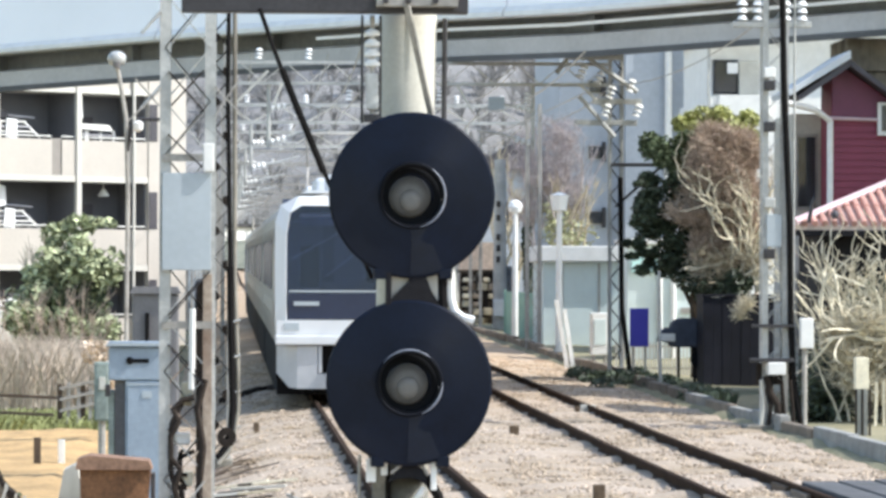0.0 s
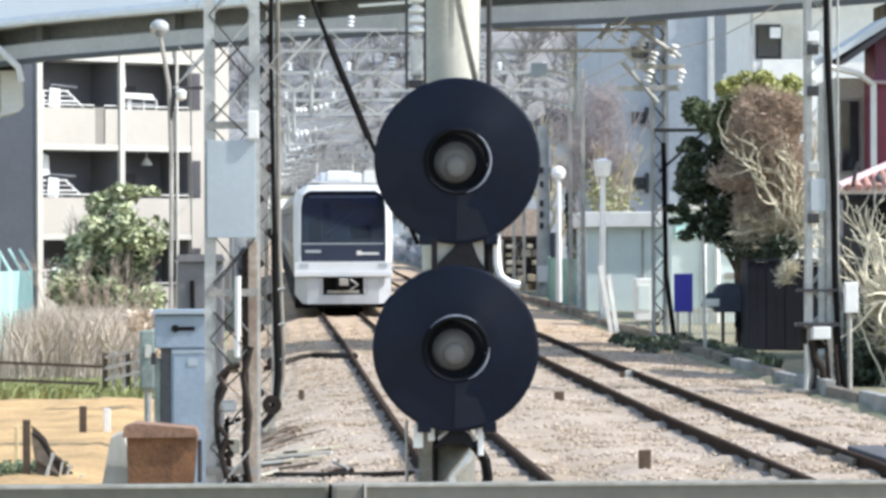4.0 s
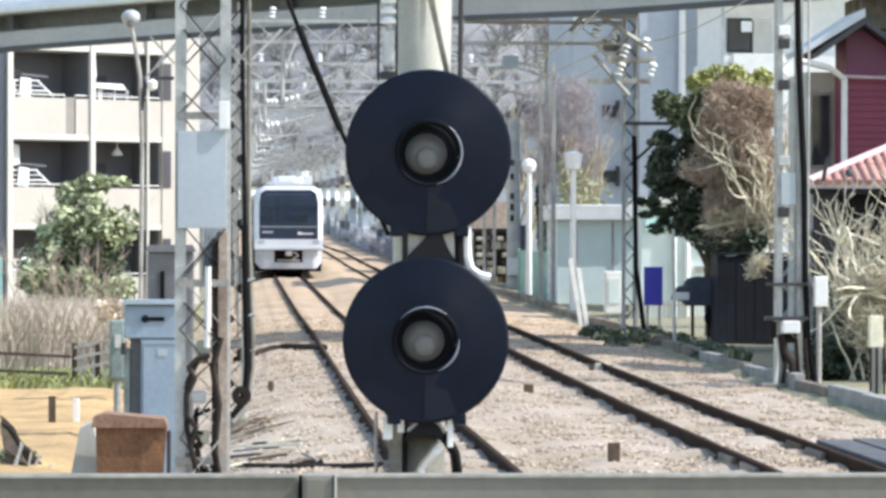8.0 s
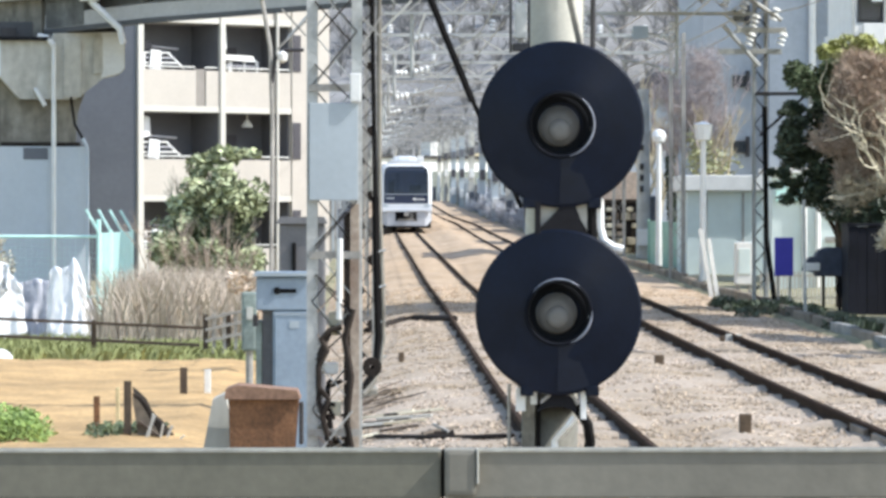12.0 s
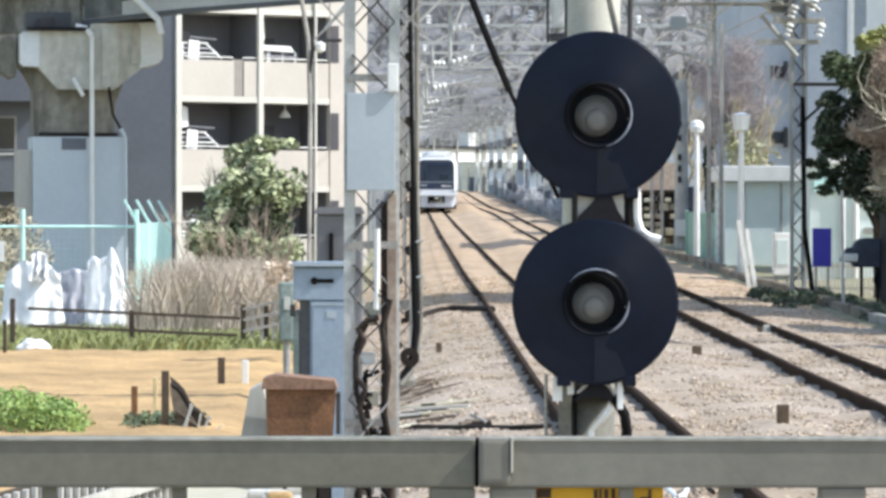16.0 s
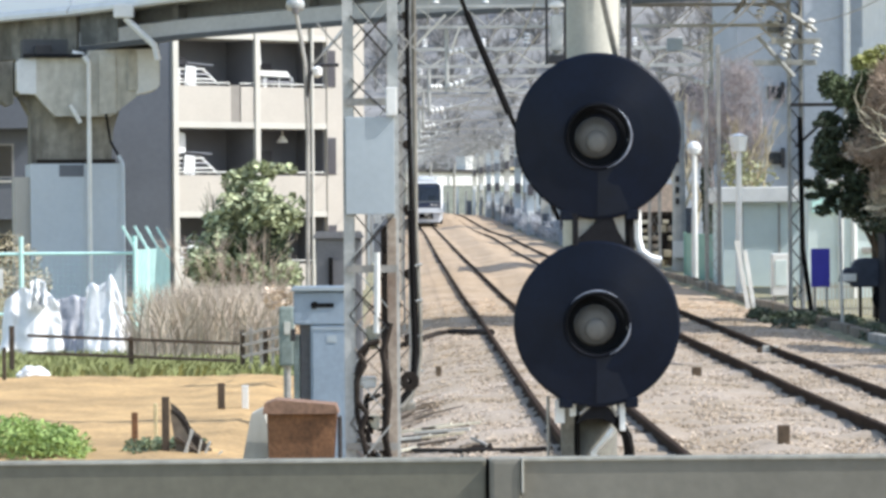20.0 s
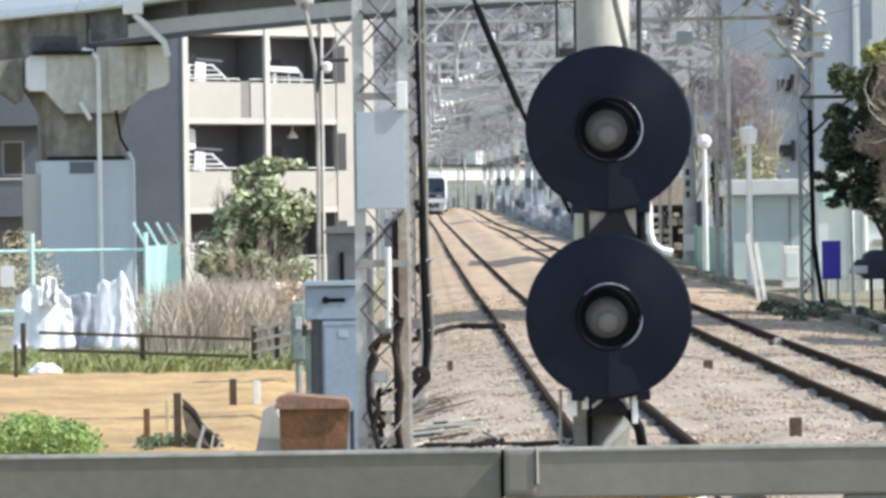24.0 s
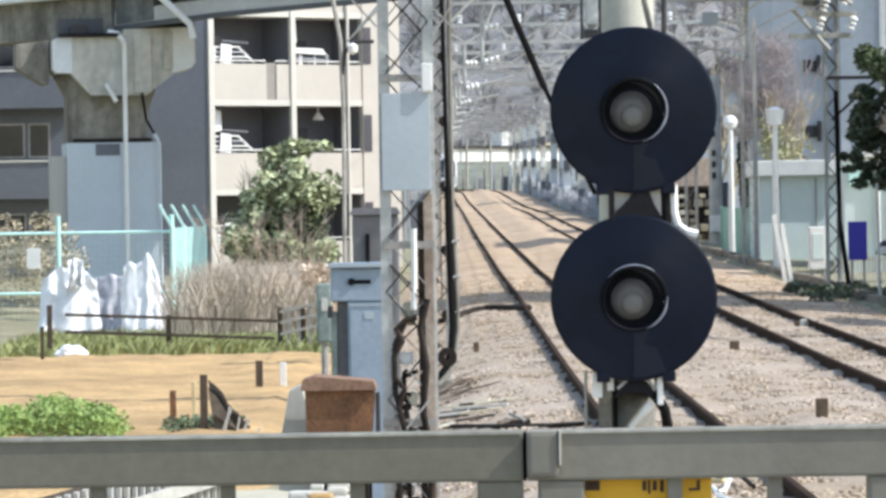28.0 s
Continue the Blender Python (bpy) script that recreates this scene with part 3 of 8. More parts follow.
def via(s):
    """The near lower edge of the deck at x = s."""
    xs = [v[0] for v in VIA]
    return np.array([s, np.interp(s, xs, [v[1] for v in VIA]), np.interp(s, xs, [v[2] for v in VIA])])


BACK = np.array([0.71, 0.704, 0])


def ribbon(stations, section):
    """A solid swept along the deck's edge; section: (back, up) offsets."""
    bm = B()
    rings = []
    for s in stations:
        o = via(s)
        rings.append([bm.verts.new(o + BACK * b + np.array([0, 0, u])) for b, u in section])
    n = len(section)
    for a, c in zip(rings, rings[1:]):
        for i in range(n):
            bm.faces.new((a[i], a[(i + 1) % n], c[(i + 1) % n], c[i]))
    bm.faces.new(rings[0])
    bm.faces.new(rings[-1][::-1])
    bmesh.ops.recalc_face_normals(bm, faces=bm.faces[:])
    return bm


viaduct = thing("road_viaduct", (0, 92, 0), "road viaduct on steel girders with pale parapet panels", "viaduct", kind="structure")
whole = [-60, -40, -22, -14, -8.42, -7, -5.7, -3, 0.34, 2.5, 5.0, 7.4, 10, 13.6, 20, 30, 60]
full = [q for q in whole if q > -9]
part("deck", ribbon(whole, [(-0.15, 0.84), (3.4, 0.84), (3.4, 1.1), (-0.15, 1.1)]), "concrete", viaduct)
part("near_girder_web", ribbon(full, [(0.9, 0.30), (1.05, 0.30), (1.05, 0.84), (0.9, 0.84)]), "girder", viaduct)
part("near_girder_flange", ribbon(full, [(0.0, 0.0), (1.5, 0.06), (1.5, 0.30), (0.25, 0.42), (0.0, 0.36)]), "flange", viaduct)
# dark strip paints the shade along the flange's lower edge
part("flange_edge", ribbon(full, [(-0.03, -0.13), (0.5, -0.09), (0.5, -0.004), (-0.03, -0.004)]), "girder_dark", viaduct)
part("far_girder", ribbon(whole, [(2.6, 0.34), (2.9, 0.34), (2.9, 0.836), (2.6, 0.836)]), "girder", viaduct)
part("far_parapet", ribbon(whole, [(3.2, 1.104), (3.4, 1.104), (3.4, 2.4), (3.2, 2.4)]), "parapet", viaduct)
edges = [-60, -48, -36, -26, -16.6, -8.38, -1.5, 6.2, 13.9, 21.5, 30, 40, 50, 60]
for a, b in zip(edges, edges[1:]):
    st = [a + 0.02] + [f for f in whole if a + 0.3 < f < b - 0.3] + [b - 0.02]
    p = part("parapet_panel", ribbon(st, [(-0.35, 0.86), (-0.18, 0.78), (-0.154, 0.78), (-0.04, 2.55), (-0.19, 2.55)]), "parapet", viaduct)
    part("panel_lip", ribbon(st, [(-0.46, 0.80), (-0.354, 0.80), (-0.354, 1.02), (-0.46, 0.90)]), "white", p)
for s in [-20 + 3.4 * i for i in range(12)]:
    bm = ribbon([s, s + 0.16], [(0.62, 0.40), (0.896, 0.38), (0.896, 0.84), (0.62, 0.84)])
    part("web_stiffener", bm, "girder", viaduct)

part("service_pipe", ribbon([2.0, 4.94, 7.2, 10, 12.9, 20, 30], [(-0.07, 0.56), (-0.01, 0.56), (-0.01, 0.63), (-0.07, 0.63)]), "parapet", viaduct)
# end diaphragms of the girders over the pier
# a darker, streaked colour than the other girders
bm = ribbon([-8.38, -7.35], [(-0.02, 0.02), (0.24, 0.02), (0.24, 0.84), (-0.02, 0.84)])
part("end_diaphragm", bm, "girder_streaked", viaduct)
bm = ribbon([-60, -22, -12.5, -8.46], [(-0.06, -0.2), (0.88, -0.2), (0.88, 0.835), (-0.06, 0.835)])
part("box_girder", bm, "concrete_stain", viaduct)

pier = thing("viaduct_pier", (-8.4, 100, -0.7), "stained concrete viaduct pier with a flared head and blue-grey cladding", "pier", kind="structure")
bm = B()
prism(bm, [(-9.68, -1.0), (-7.35, -1.0), (-7.35, 3.75), (-9.68, 3.75)], 99.0, 101.2)
part("clad_foot", bm, "clad", pier)
bm = B()
box(bm, -10.06, -9.684, 99.2, 100.6, -1.0, 3.42)
part("pale_panel", bm, "cream", pier, "cream side panel")
part("dark_hatch", box(B(), -8.95, -8.33, 98.985, 98.998, 3.42, 3.72), "apt_dark", pier, "dark grey hatch")
# solid dark band that paints the shade above the cladding
part("shadow_gap", box(B(), -9.5, -7.5, 99.2, 100.9, 3.752, 3.86), "loop_steel", pier)
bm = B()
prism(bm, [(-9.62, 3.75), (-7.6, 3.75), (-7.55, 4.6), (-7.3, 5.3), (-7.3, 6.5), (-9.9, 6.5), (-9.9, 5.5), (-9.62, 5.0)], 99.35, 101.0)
# the dark concrete holds both stains and the shade below the head
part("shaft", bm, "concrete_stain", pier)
bm = B()
prism(bm, [(-9.05, 4.95), (-7.62, 4.95), (-6.85, 5.55), (-6.48, 5.62), (-6.38, 5.75), (-6.38, 6.62), (-6.46, 6.68), (-8.2, 6.62), (-8.2, 6.52), (-9.92, 6.42), (-10.02, 6.34), (-10.02, 5.62), (-9.92, 5.52), (-9.55, 5.5)], 98.9, 101.4)
part("pier_head", bm, "concrete", pier)
# paler plates over both ends of the pier head
part("end_cap", prism(B(), [(-6.98, 5.5), (-6.48, 5.63), (-6.39, 5.76), (-6.39, 6.6), (-6.46, 6.66), (-6.98, 6.65)], 98.87, 98.896), "concrete_pale", pier)
part("end_cap", prism(B(), [(-9.52, 5.52), (-9.52, 6.43), (-9.92, 6.41), (-10.01, 6.33), (-10.01, 5.63), (-9.92, 5.53)], 98.87, 98.896), "concrete_pale", pier)
bm = B()
box(bm, -7.95, -7.5, 98.84, 98.896, 5.0, 6.5, 0.02)
part("rib", bm, "concrete", pier)
bm = B()
box(bm, -7.2, -6.95, 98.85, 98.896, 5.6, 6.55, 0.02)
part("rib", bm, "concrete", pier)
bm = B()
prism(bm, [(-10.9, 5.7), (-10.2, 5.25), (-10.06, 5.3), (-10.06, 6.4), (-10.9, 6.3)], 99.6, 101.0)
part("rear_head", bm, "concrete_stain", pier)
for x in (-9.3, -7.6, -6.9):
    bm = B()
    box(bm, x - 0.2, x + 0.2, 99.3, 99.8, 6.4, 6.78, 0.02)
    part("bearing", bm, "dark_steel", pier)
# black strips and a dark block paint the shaded gap under the girders
part("bearing_pad", box(B(), -9.85, -8.28, 98.72, 98.95, 6.435, 6.525, 0.01), "black_board", pier)
part("bearing_pad", box(B(), -7.45, -6.42, 98.72, 98.95, 6.69, 6.80, 0.01), "black_board", pier)
part("bearing_shelf", box(B(), -9.8, -6.5, 99.85, 100.9, 6.425, 6.95), "girder_dark", pier)
drain = thing("drain_pipe", (-8.05, 98.7, -0.7), "white plastic drain pipe down a viaduct pier", "drain pipe", group="viaduct drain pipes")
bm = B()
pipe(bm, [(-8.05, 98.75, -0.7), (-8.05, 98.75, 6.3)], 0.06, 10)
part("downpipe", bm, "white", drain)
bm = B()
pipe(bm, [(-8.05, 98.75, 6.3), (-8.2, 98.8, 6.5), (-8.45, 98.85, 6.55)], 0.08, 8)
part("elbow", bm, "white", drain)
bm = B()
pipe(bm, [(-8.52, 98.88, 5.22), (-8.42, 98.8, 5.05), (-8.27, 98.78, 4.78)], 0.058, 8)
part("stub", bm, "white", drain)
drain2 = thing("drain_pipe", (-6.6, 98.0, 5.5), "white bent drain pipe under the viaduct parapet", "drain pipe", group="viaduct drain pipes")
bm = B()
pipe(bm, [(-7.1, 97.45, 7.36), (-6.36, 97.45, 6.66), (-6.28, 97.45, 6.3)], 0.085, 8)
part("downpipe", bm, "white", drain2)
bm = B()
box(bm, -7.38, -6.88, 97.3, 97.65, 7.36, 7.7, 0.04)
part("gully_box", bm, "white", drain2)
bm = B()
pipe(bm, [(-7.7, 98.85, 5.0), (-7.6, 98.85, 4.3), (-7.25, 98.85, 3.7), (-7.22, 98.9, -0.6)], 0.035)
single("pier_cable", bm, "cable", (-7.3, 98.9, -0.7), "black cable clipped down the side of the pier", "cable")
pier.location.x -= 0.12
drain.location.x -= 0.27
single("side_pipe", pipe(B(), [(-7.27, 98.85, -0.7), (-7.27, 98.85, 3.7), (-7.4, 98.85, 3.95)], 0.05, 8), "clad", (-7.27, 98.85, -0.7), "pale blue-grey service pipe beside the pier cladding", "pipe")
# second pier, beyond the red house
pier2 = thing("viaduct_pier", (13.8, 78.2, -0.3), "stained concrete viaduct pier behind a red house", "pier", kind="structure")
bm = B()
box(bm, 12.35, 15.2, 77.3, 79.2, -0.6, 6.3, 0.1)
part("shaft", bm, "concrete_stain", pier2)
bm = B()
prism(bm, [(12.3, 6.304), (15.6, 6.304), (16.2, 6.7), (16.2, 6.96), (12.3, 6.96)], 77.2, 79.3)
part("pier_head", bm, "concrete_stain", pier2)


# ---- signal ----
sig = thing("signal_post", (0.82, 17.5, -0.45), "two-lamp railway signal with round black backplates on a concrete pole", "signal")
bm = B()
tube(bm, (0.765, 17.5, -0.5), (0.85, 17.5, 5.2), 0.122, 0.128, 32)
part("pole", bm, "pole", sig, "cream-grey concrete pole", smooth=True)


def signal_head(cz, cx, lip):
    facing = Matrix.Translation((cx, 17.2, cz)) @ Matrix.Rotation(radians(90), 4, "X")
    bm = B()
    # a dished plate, nearly flat, with a rolled rim
    lathe(bm, [(0.138, 0.0), (0.138, 0.014), (0.20, 0.012), (0.358, 0.0), (0.369, -0.006), (0.369, -0.022), (0.360, -0.026), (0.138, -0.014)], facing, 64, loop=True)
    head = part("backplate", bm, "disc", sig, "round black signal backplate")
    bm = B()
    n = 40
    prof = [(0.140, -0.05), (0.140, 0.05), (0.135, 0.05), (0.126, -0.05)]
    rings = []
    for i in range(n):
        a = 2 * math.pi * i / n
        up = 0.5 + 0.5 * math.sin(a)
        ring = []
        for r, h in prof:
            hh = h if h < 0 else 0.02 + 0.05 * up ** 1.5
            ring.append(bm.verts.new(facing @ Vector((r * math.cos(a), r * math.sin(a), hh))))
        rings.append(ring)
    for i in range(n):
        a, b = rings[i], rings[(i + 1) % n]
        for j in range(4):
            bm.faces.new((a[j], a[(j + 1) % 4], b[(j + 1) % 4], b[j]))
    part("hood", bm, "hood", head)
    bm = B()
    lathe(bm, [(0.138, 0.022), (0.143, 0.028), (0.149, 0.022), (0.149, 0.012), (0.140, 0.012)], facing, 56, loop=True)
    # the sheet's lapped joint below the lamp; its lighter black paints a sheen
    lap = B()
    cols = []
    for i in range(9):
        a = radians(-91 + 24 * i / 8)
        rise = 0.0003 + 0.0022 * (1 - i / 8) ** 1.6
        ring = []
        for q, up in ((0.153, 1), (0.25, 1), (0.352, 1), (0.352, 0), (0.153, 0)):
            base = 0.0135 if q < 0.2 else 0.012 * (1 - (q - 0.2) / 0.158)
            ring.append(lap.verts.new(facing @ Vector((q * math.cos(a), q * math.sin(a), base + (rise if up else -0.004)))))
        cols.append(ring)
    for p, q in zip(cols, cols[1:]):
        for j in range(5):
            lap.faces.new((p[j], p[(j + 1) % 5], q[(j + 1) % 5], q[j]))
    lap.faces.new(cols[0])
    lap.faces.new(cols[-1][::-1])
    bmesh.ops.recalc_face_normals(lap, faces=lap.faces[:])
    part("lapped_joint", lap, "disc_lap", head, "lapped joint, lightened to paint its sheen")
    rim = part("hood_rim", bm, "rim", head, smooth=True)
    # pale arcs that paint the highlight on the rim
    for a0, a1, wd in (((-76, 52, 0.013),) if lip > 0 else ((-68, 2, 0.013), (52, 142, 0.010))):
        bm = B()
        n = 18
        rings = []
        for i in range(n + 1):
            a = radians(a0 + (a1 - a0) * i / n)
            w = wd * (0.25 + 0.75 * math.sin(math.pi * i / n))
            rings.append([bm.verts.new(facing @ Vector(((0.1455 + q) * math.cos(a), (0.1455 + q) * math.sin(a), h))) for q, h in ((-w / 2, 0.026), (0, 0.033), (w / 2, 0.026), (0, 0.022))])
        for p, q in zip(rings, rings[1:]):
            for j in range(4):
                bm.faces.new((p[j], p[(j + 1) % 4], q[(j + 1) % 4], q[j]))
        bmesh.ops.recalc_face_normals(bm, faces=bm.faces[:])
        part("worn_arc", bm, "rim_glint", rim, "pale arc painted as the rim's highlight", smooth=True)
    bm = B()
    lathe(bm, [(0.139, -0.09), (0.139, -0.07), (0.1, -0.062), (0.1, -0.09)], facing, 40, loop=True)
    part("lamp_bezel", bm, "hood", head)
    bm = B()
    lathe(bm, [(0.092, -0.066), (0.092, -0.05), (0.08, -0.034), (0.047, -0.026), (0.02, -0.024)], facing @ Matrix.Translation((-0.008, -0.006, 0)), 40)
    part("lens", bm, "lens", head, "unlit frosted signal lens", smooth=True)
    bm = B()
    lathe(bm, [(0.052, -0.028), (0.048, -0.020), (0.02, -0.015)], facing @ Matrix.Translation((-0.004, -0.024, 0)), 32)
    part("lens_core", bm, "lens_core", head, smooth=True)
    bm = B()
    tube(bm, (cx, 17.30, cz), (cx, 17.44, cz), 0.13, 0.13, 24)
    part("lamp_case", bm, "disc", head)
    for dx in (-0.14, 0.15):
        bm = B()
        box(bm, cx + dx - 0.03, cx + dx + 0.03, 17.2, 17.24, cz - 0.372, cz - 0.325, 0.006)
        part("plate_tab", bm, "disc", head)
    bm = B()
    tube(bm, (cx + 0.135, 17.175, cz - 0.02), (cx + 0.135, 17.2, cz - 0.02), 0.006, n=8)
    part("bolt", bm, "galv", head)
    return head


signal_head(2.318, 0.822, 1)
signal_head(1.487, 0.812, -1)
# dark sleeve paints the shade that lies on the lower pole
part("stained_base", tube(B(), (0.765, 17.5, -0.5), (0.789, 17.5, 1.09), 0.1245, 0.1255, 32), "pole_dark", sig, "lower pole darkened to paint its shade", smooth=True)
for z in (2.06, 1.78, 1.17):
    bm = B()
    lathe(bm, [(0.142, -0.03), (0.15, -0.025), (0.15, 0.025), (0.142, 0.03)], Matrix.Translation((0.773 + 0.0149 * z, 17.5, z)), 32)
    part("clamp_band", bm, "dark_steel", sig)
bm = B()
prism(bm, [(0.70, 1.79), (0.965, 1.79), (0.955, 1.82), (0.91, 1.895), (0.885, 1.96), (0.83, 1.97), (0.80, 1.93), (0.74, 1.87)], 17.205, 17.42)
part("mounting_bracket", bm, "black_board", sig, "black arched bracket")
part("bracket_plate", box(B(), 0.725, 0.955, 17.23, 17.245, 1.80, 1.985, 0.003), "concrete", sig, "pale bracket plate")
part("bracket_leg", box(B(), 0.706, 0.732, 17.2, 17.23, 1.79, 1.985, 0.004), "black_board", sig)
part("black_conduit", tube(B(), (0.958, 17.24, 1.98), (0.962, 17.24, 1.8), 0.024), "cable", sig)
bm = B()
prism(bm, [(0.722, 1.045), (0.765, 1.062), (0.83, 1.066), (0.87, 1.05), (0.892, 1.04), (0.89, 1.085), (0.868, 1.112), (0.83, 1.124), (0.785, 1.118), (0.75, 1.085)], 17.23, 17.42)
part("mounting_bracket", bm, "black_board", sig, "black arched bracket")
part("arch_edge", pipe(B(), [(0.733, 17.225, 1.085), (0.78, 17.225, 1.125), (0.83, 17.225, 1.134), (0.875, 17.225, 1.118), (0.898, 17.225, 1.075)], 0.007, 6), "galv_dull", sig, "pale edge strip")
part("side_bar", box(B(), 0.910, 0.936, 17.23, 17.25, 1.01, 1.15, 0.004), "porcelain", sig, "pale upright strap")
part("side_bar", box(B(), 0.625, 0.668, 17.26, 17.28, 1.045, 1.15, 0.004), "porcelain", sig, "pale upright strap")
part("side_bar", box(B(), 0.690, 0.720, 17.26, 17.28, 1.075, 1.15, 0.004), "porcelain", sig, "pale upright strap")
part("pole_cable", tube(B(), (0.727, 17.36, -0.4), (0.730, 17.36, 1.12), 0.008), "cable", sig)
bm = B()
pipe(bm, [(0.995, 17.25, 1.99), (0.997, 17.25, 1.86), (1.012, 17.25, 1.805), (1.05, 17.25, 1.775), (1.10, 17.25, 1.762)], 0.02)
part("flex_conduit", bm, "porcelain", sig)
bm = B()
pipe(bm, [(0.88, 17.3, 1.075), (0.915, 17.28, 1.035), (0.945, 17.28, 0.985), (0.957, 17.3, 0.91), (0.93, 17.34, 0.7), (0.91, 17.34, -0.45)], 0.024)
part("flex_conduit", bm, "cable", sig)
bm = B()
pipe(bm, [(0.885, 17.27, 1.02), (0.86, 17.27, 0.985), (0.80, 17.32, 0.91), (0.77, 17.34, -0.4)], 0.016)
part("bare_wire", bm, "porcelain", sig)
bm = B()
box(bm, 0.655, 0.712, 17.34, 17.40, -0.4, 1.13, 0.006)
part("cable_duct", bm, "pole_dark", sig, "grey cable duct")
bm = B()
pipe(bm, [(0.60, 17.42, -0.4), (0.60, 17.42, 1.16)], 0.008)
part("earth_rod", bm, "galv_dull", sig)
# crossbeam on the pole and its stays
bm = B()
box(bm, -0.2, 1.07, 17.2, 17.30, 3.125, 3.26, 0.005)
part("crossbeam", bm, "dark_steel", sig, "dark steel crossbeam")
bm = B()
box(bm, 0.66, 1.02, 17.14, 17.198, 3.15, 3.20, 0.005)
part("beam_strap", bm, "galv_dull", sig, "galvanised strap plate")
for x in (0.70, 0.80, 0.92):
    bm = B()
    tube(bm, (x, 17.11, 3.175), (x, 17.14, 3.175), 0.014, n=6)
    part("strap_bolt", bm, "dark_steel", sig)
bm = B()
bar(bm, (0.795, 17.14, 3.15), (0.925, 17.32, 2.62), 0.028, 0.012)
part("stay_bar", bm, "galv_dull", sig)
bm = B()
pipe(bm, [(0.145, 17.18, 3.14), (0.212, 17.18, 2.95), (0.305, 17.2, 2.72), (0.372, 17.2, 2.56), (0.45, 17.22, 2.38), (0.512, 17.24, 2.25), (0.65, 17.3, 1.95)], 0.010, 8)
pipe(bm, [(0.245, 17.18, 2.87), (0.305, 17.19, 2.72), (0.372, 17.19, 2.56), (0.43, 17.2, 2.42)], 0.0155, 8)
part("stay_rope", bm, "cable", sig, "black stay rope")
ins = part("insulator_string", tube(B(), (0.647, 17.3, 3.12), (0.647, 17.3, 2.66), 0.011), "galv_dull", sig)
for i in range(4):
    bm = B()
    lathe(bm, [(0.012, -0.016), (0.036, -0.01), (0.036, 0.004), (0.016, 0.02)], Matrix.Translation((0.647, 17.3, 3.04 - 0.045 * i)), 16)
    part("insulator_disc", bm, "porcelain", ins)
bm = B()
box(bm, 0.62, 0.672, 17.27, 17.33, 2.70, 2.86, 0.006)
part("tension_plate", bm, "galv", ins)
bm = B()
box(bm, 0.61, 0.675, 17.26, 17.34, 2.645, 2.68, 0.004)
part("clamp", bm, "dark_steel", ins)
for x in (0.602, 0.684):
    bm = B()
    tube(bm, (x, 17.3, 3.12), (x, 17.3, 2.64), 0.006)
    part("side_rod", bm, "dark_steel", ins)
bm = B()
tube(bm, (0.965, 17.46, 1.1), (0.98, 17.46, 3.12), 0.012)
part("down_cable", bm, "dark_steel", sig)


# ---- lattice masts ----
def lattice(parent, x0, x1, y0, y1, z0, z1, leg, step, mat, lace=0.028, sub="lacing_bar", single_x=False, lace_mat=""):
    for x, sx in ((x0, 1), (x1, -1)):
        for y, sy in ((y0, 1), (y1, -1)):
            part("leg_angle", angle_iron(B(), x, y, z0, z1, leg, sx, sy), mat, parent)
    if single_x:
        z = z0 + 0.15
        while z + step < z1:
            for a, b in ((x0 + leg * 0.5, x1 - leg * 0.5), (x1 - leg * 0.5, x0 + leg * 0.5)):
                part(sub, bar(B(), (a, y0 + 0.018, z), (b, y0 + 0.018, z + step), lace, 0.008), lace_mat or mat, parent)
            z += step
    i, z = 0, z0 + 0.15
    while z + step < z1:
        a, b = (x0 + leg * 0.5, x1 - leg * 0.5) if i % 2 else (x1 - leg * 0.5, x0 + leg * 0.5)
        for y in (y0 + 0.018, y1 - 0.018):
            part(sub, bar(B(), (a, y, z), (b, y, z + step), lace, 0.008), lace_mat or mat, parent)
        c, d = (y0 + leg * 0.5, y1 - leg * 0.5) if i % 2 else (y1 - leg * 0.5, y0 + leg * 0.5)
        for x in (x0 + 0.018, x1 - 0.018):
            part(sub, bar(B(), (x, c, z), (x, d, z + step), 0.008, lace), lace_mat or mat, parent)
        z += step
        i += 1


mast = thing("lattice_mast", (-0.26, 26.1, -0.55), "pale grey lattice steel mast with a plain plate on its face", "mast", group="lattice masts")
lattice(mast, -0.455, -0.085, 25.95, 26.32, -0.6, 7.5, 0.07, 0.36, "galv", 0.044, single_x=True, lace_mat="galv")
for z in (0.45, 1.635, 2.75, 3.9, 5.2):
    bm = B()
    box(bm, -0.44, -0.10, 25.935, 25.948, z, z + 0.05)
    part("batten_plate", bm, "galv_dull", mast)
bm = B()
box(bm, -0.437, -0.112, 25.905, 25.934, 2.025, 2.672, 0.004)
part("face_plate", bm, "grey_panel", mast, "pale blue-grey plate")
bm = B()
box(bm, -0.165, -0.092, 25.87, 25.91, 2.68, 2.87, 0.008)
part("white_label", bm, "white", mast, "blank white label plate")
for a, b in (((-0.40, 25.93, 2.93), (-0.16, 25.93, 2.70)), ((-0.12, 25.93, 2.02), (-0.39, 25.93, 1.70)), ((-0.38, 25.93, 1.5), (-0.16, 25.93, 1.26))):
    part("dark_brace", bar(B(), a, b, 0.035, 0.01), "dark_steel", mast)
bm = B()
pipe(bm, [(-0.24, 25.93, 1.23), (-0.236, 25.93, 1.5), (-0.234, 25.93, 1.77)], 0.022)
part("white_conduit", bm, "white", mast)
# pale blocks stand in for bright ground seen through the lattice
for z, h, x in ((-0.02, 0.08, -0.30), (0.14, 0.06, -0.36), (0.30, 0.08, -0.23)):
    bm = B()
    box(bm, x - 0.05, x + 0.05, 26.02, 26.12, z, z + h, 0.02)
    part("terminal_block", bm, "white" if h > 0.07 else "mesh_grey", mast)
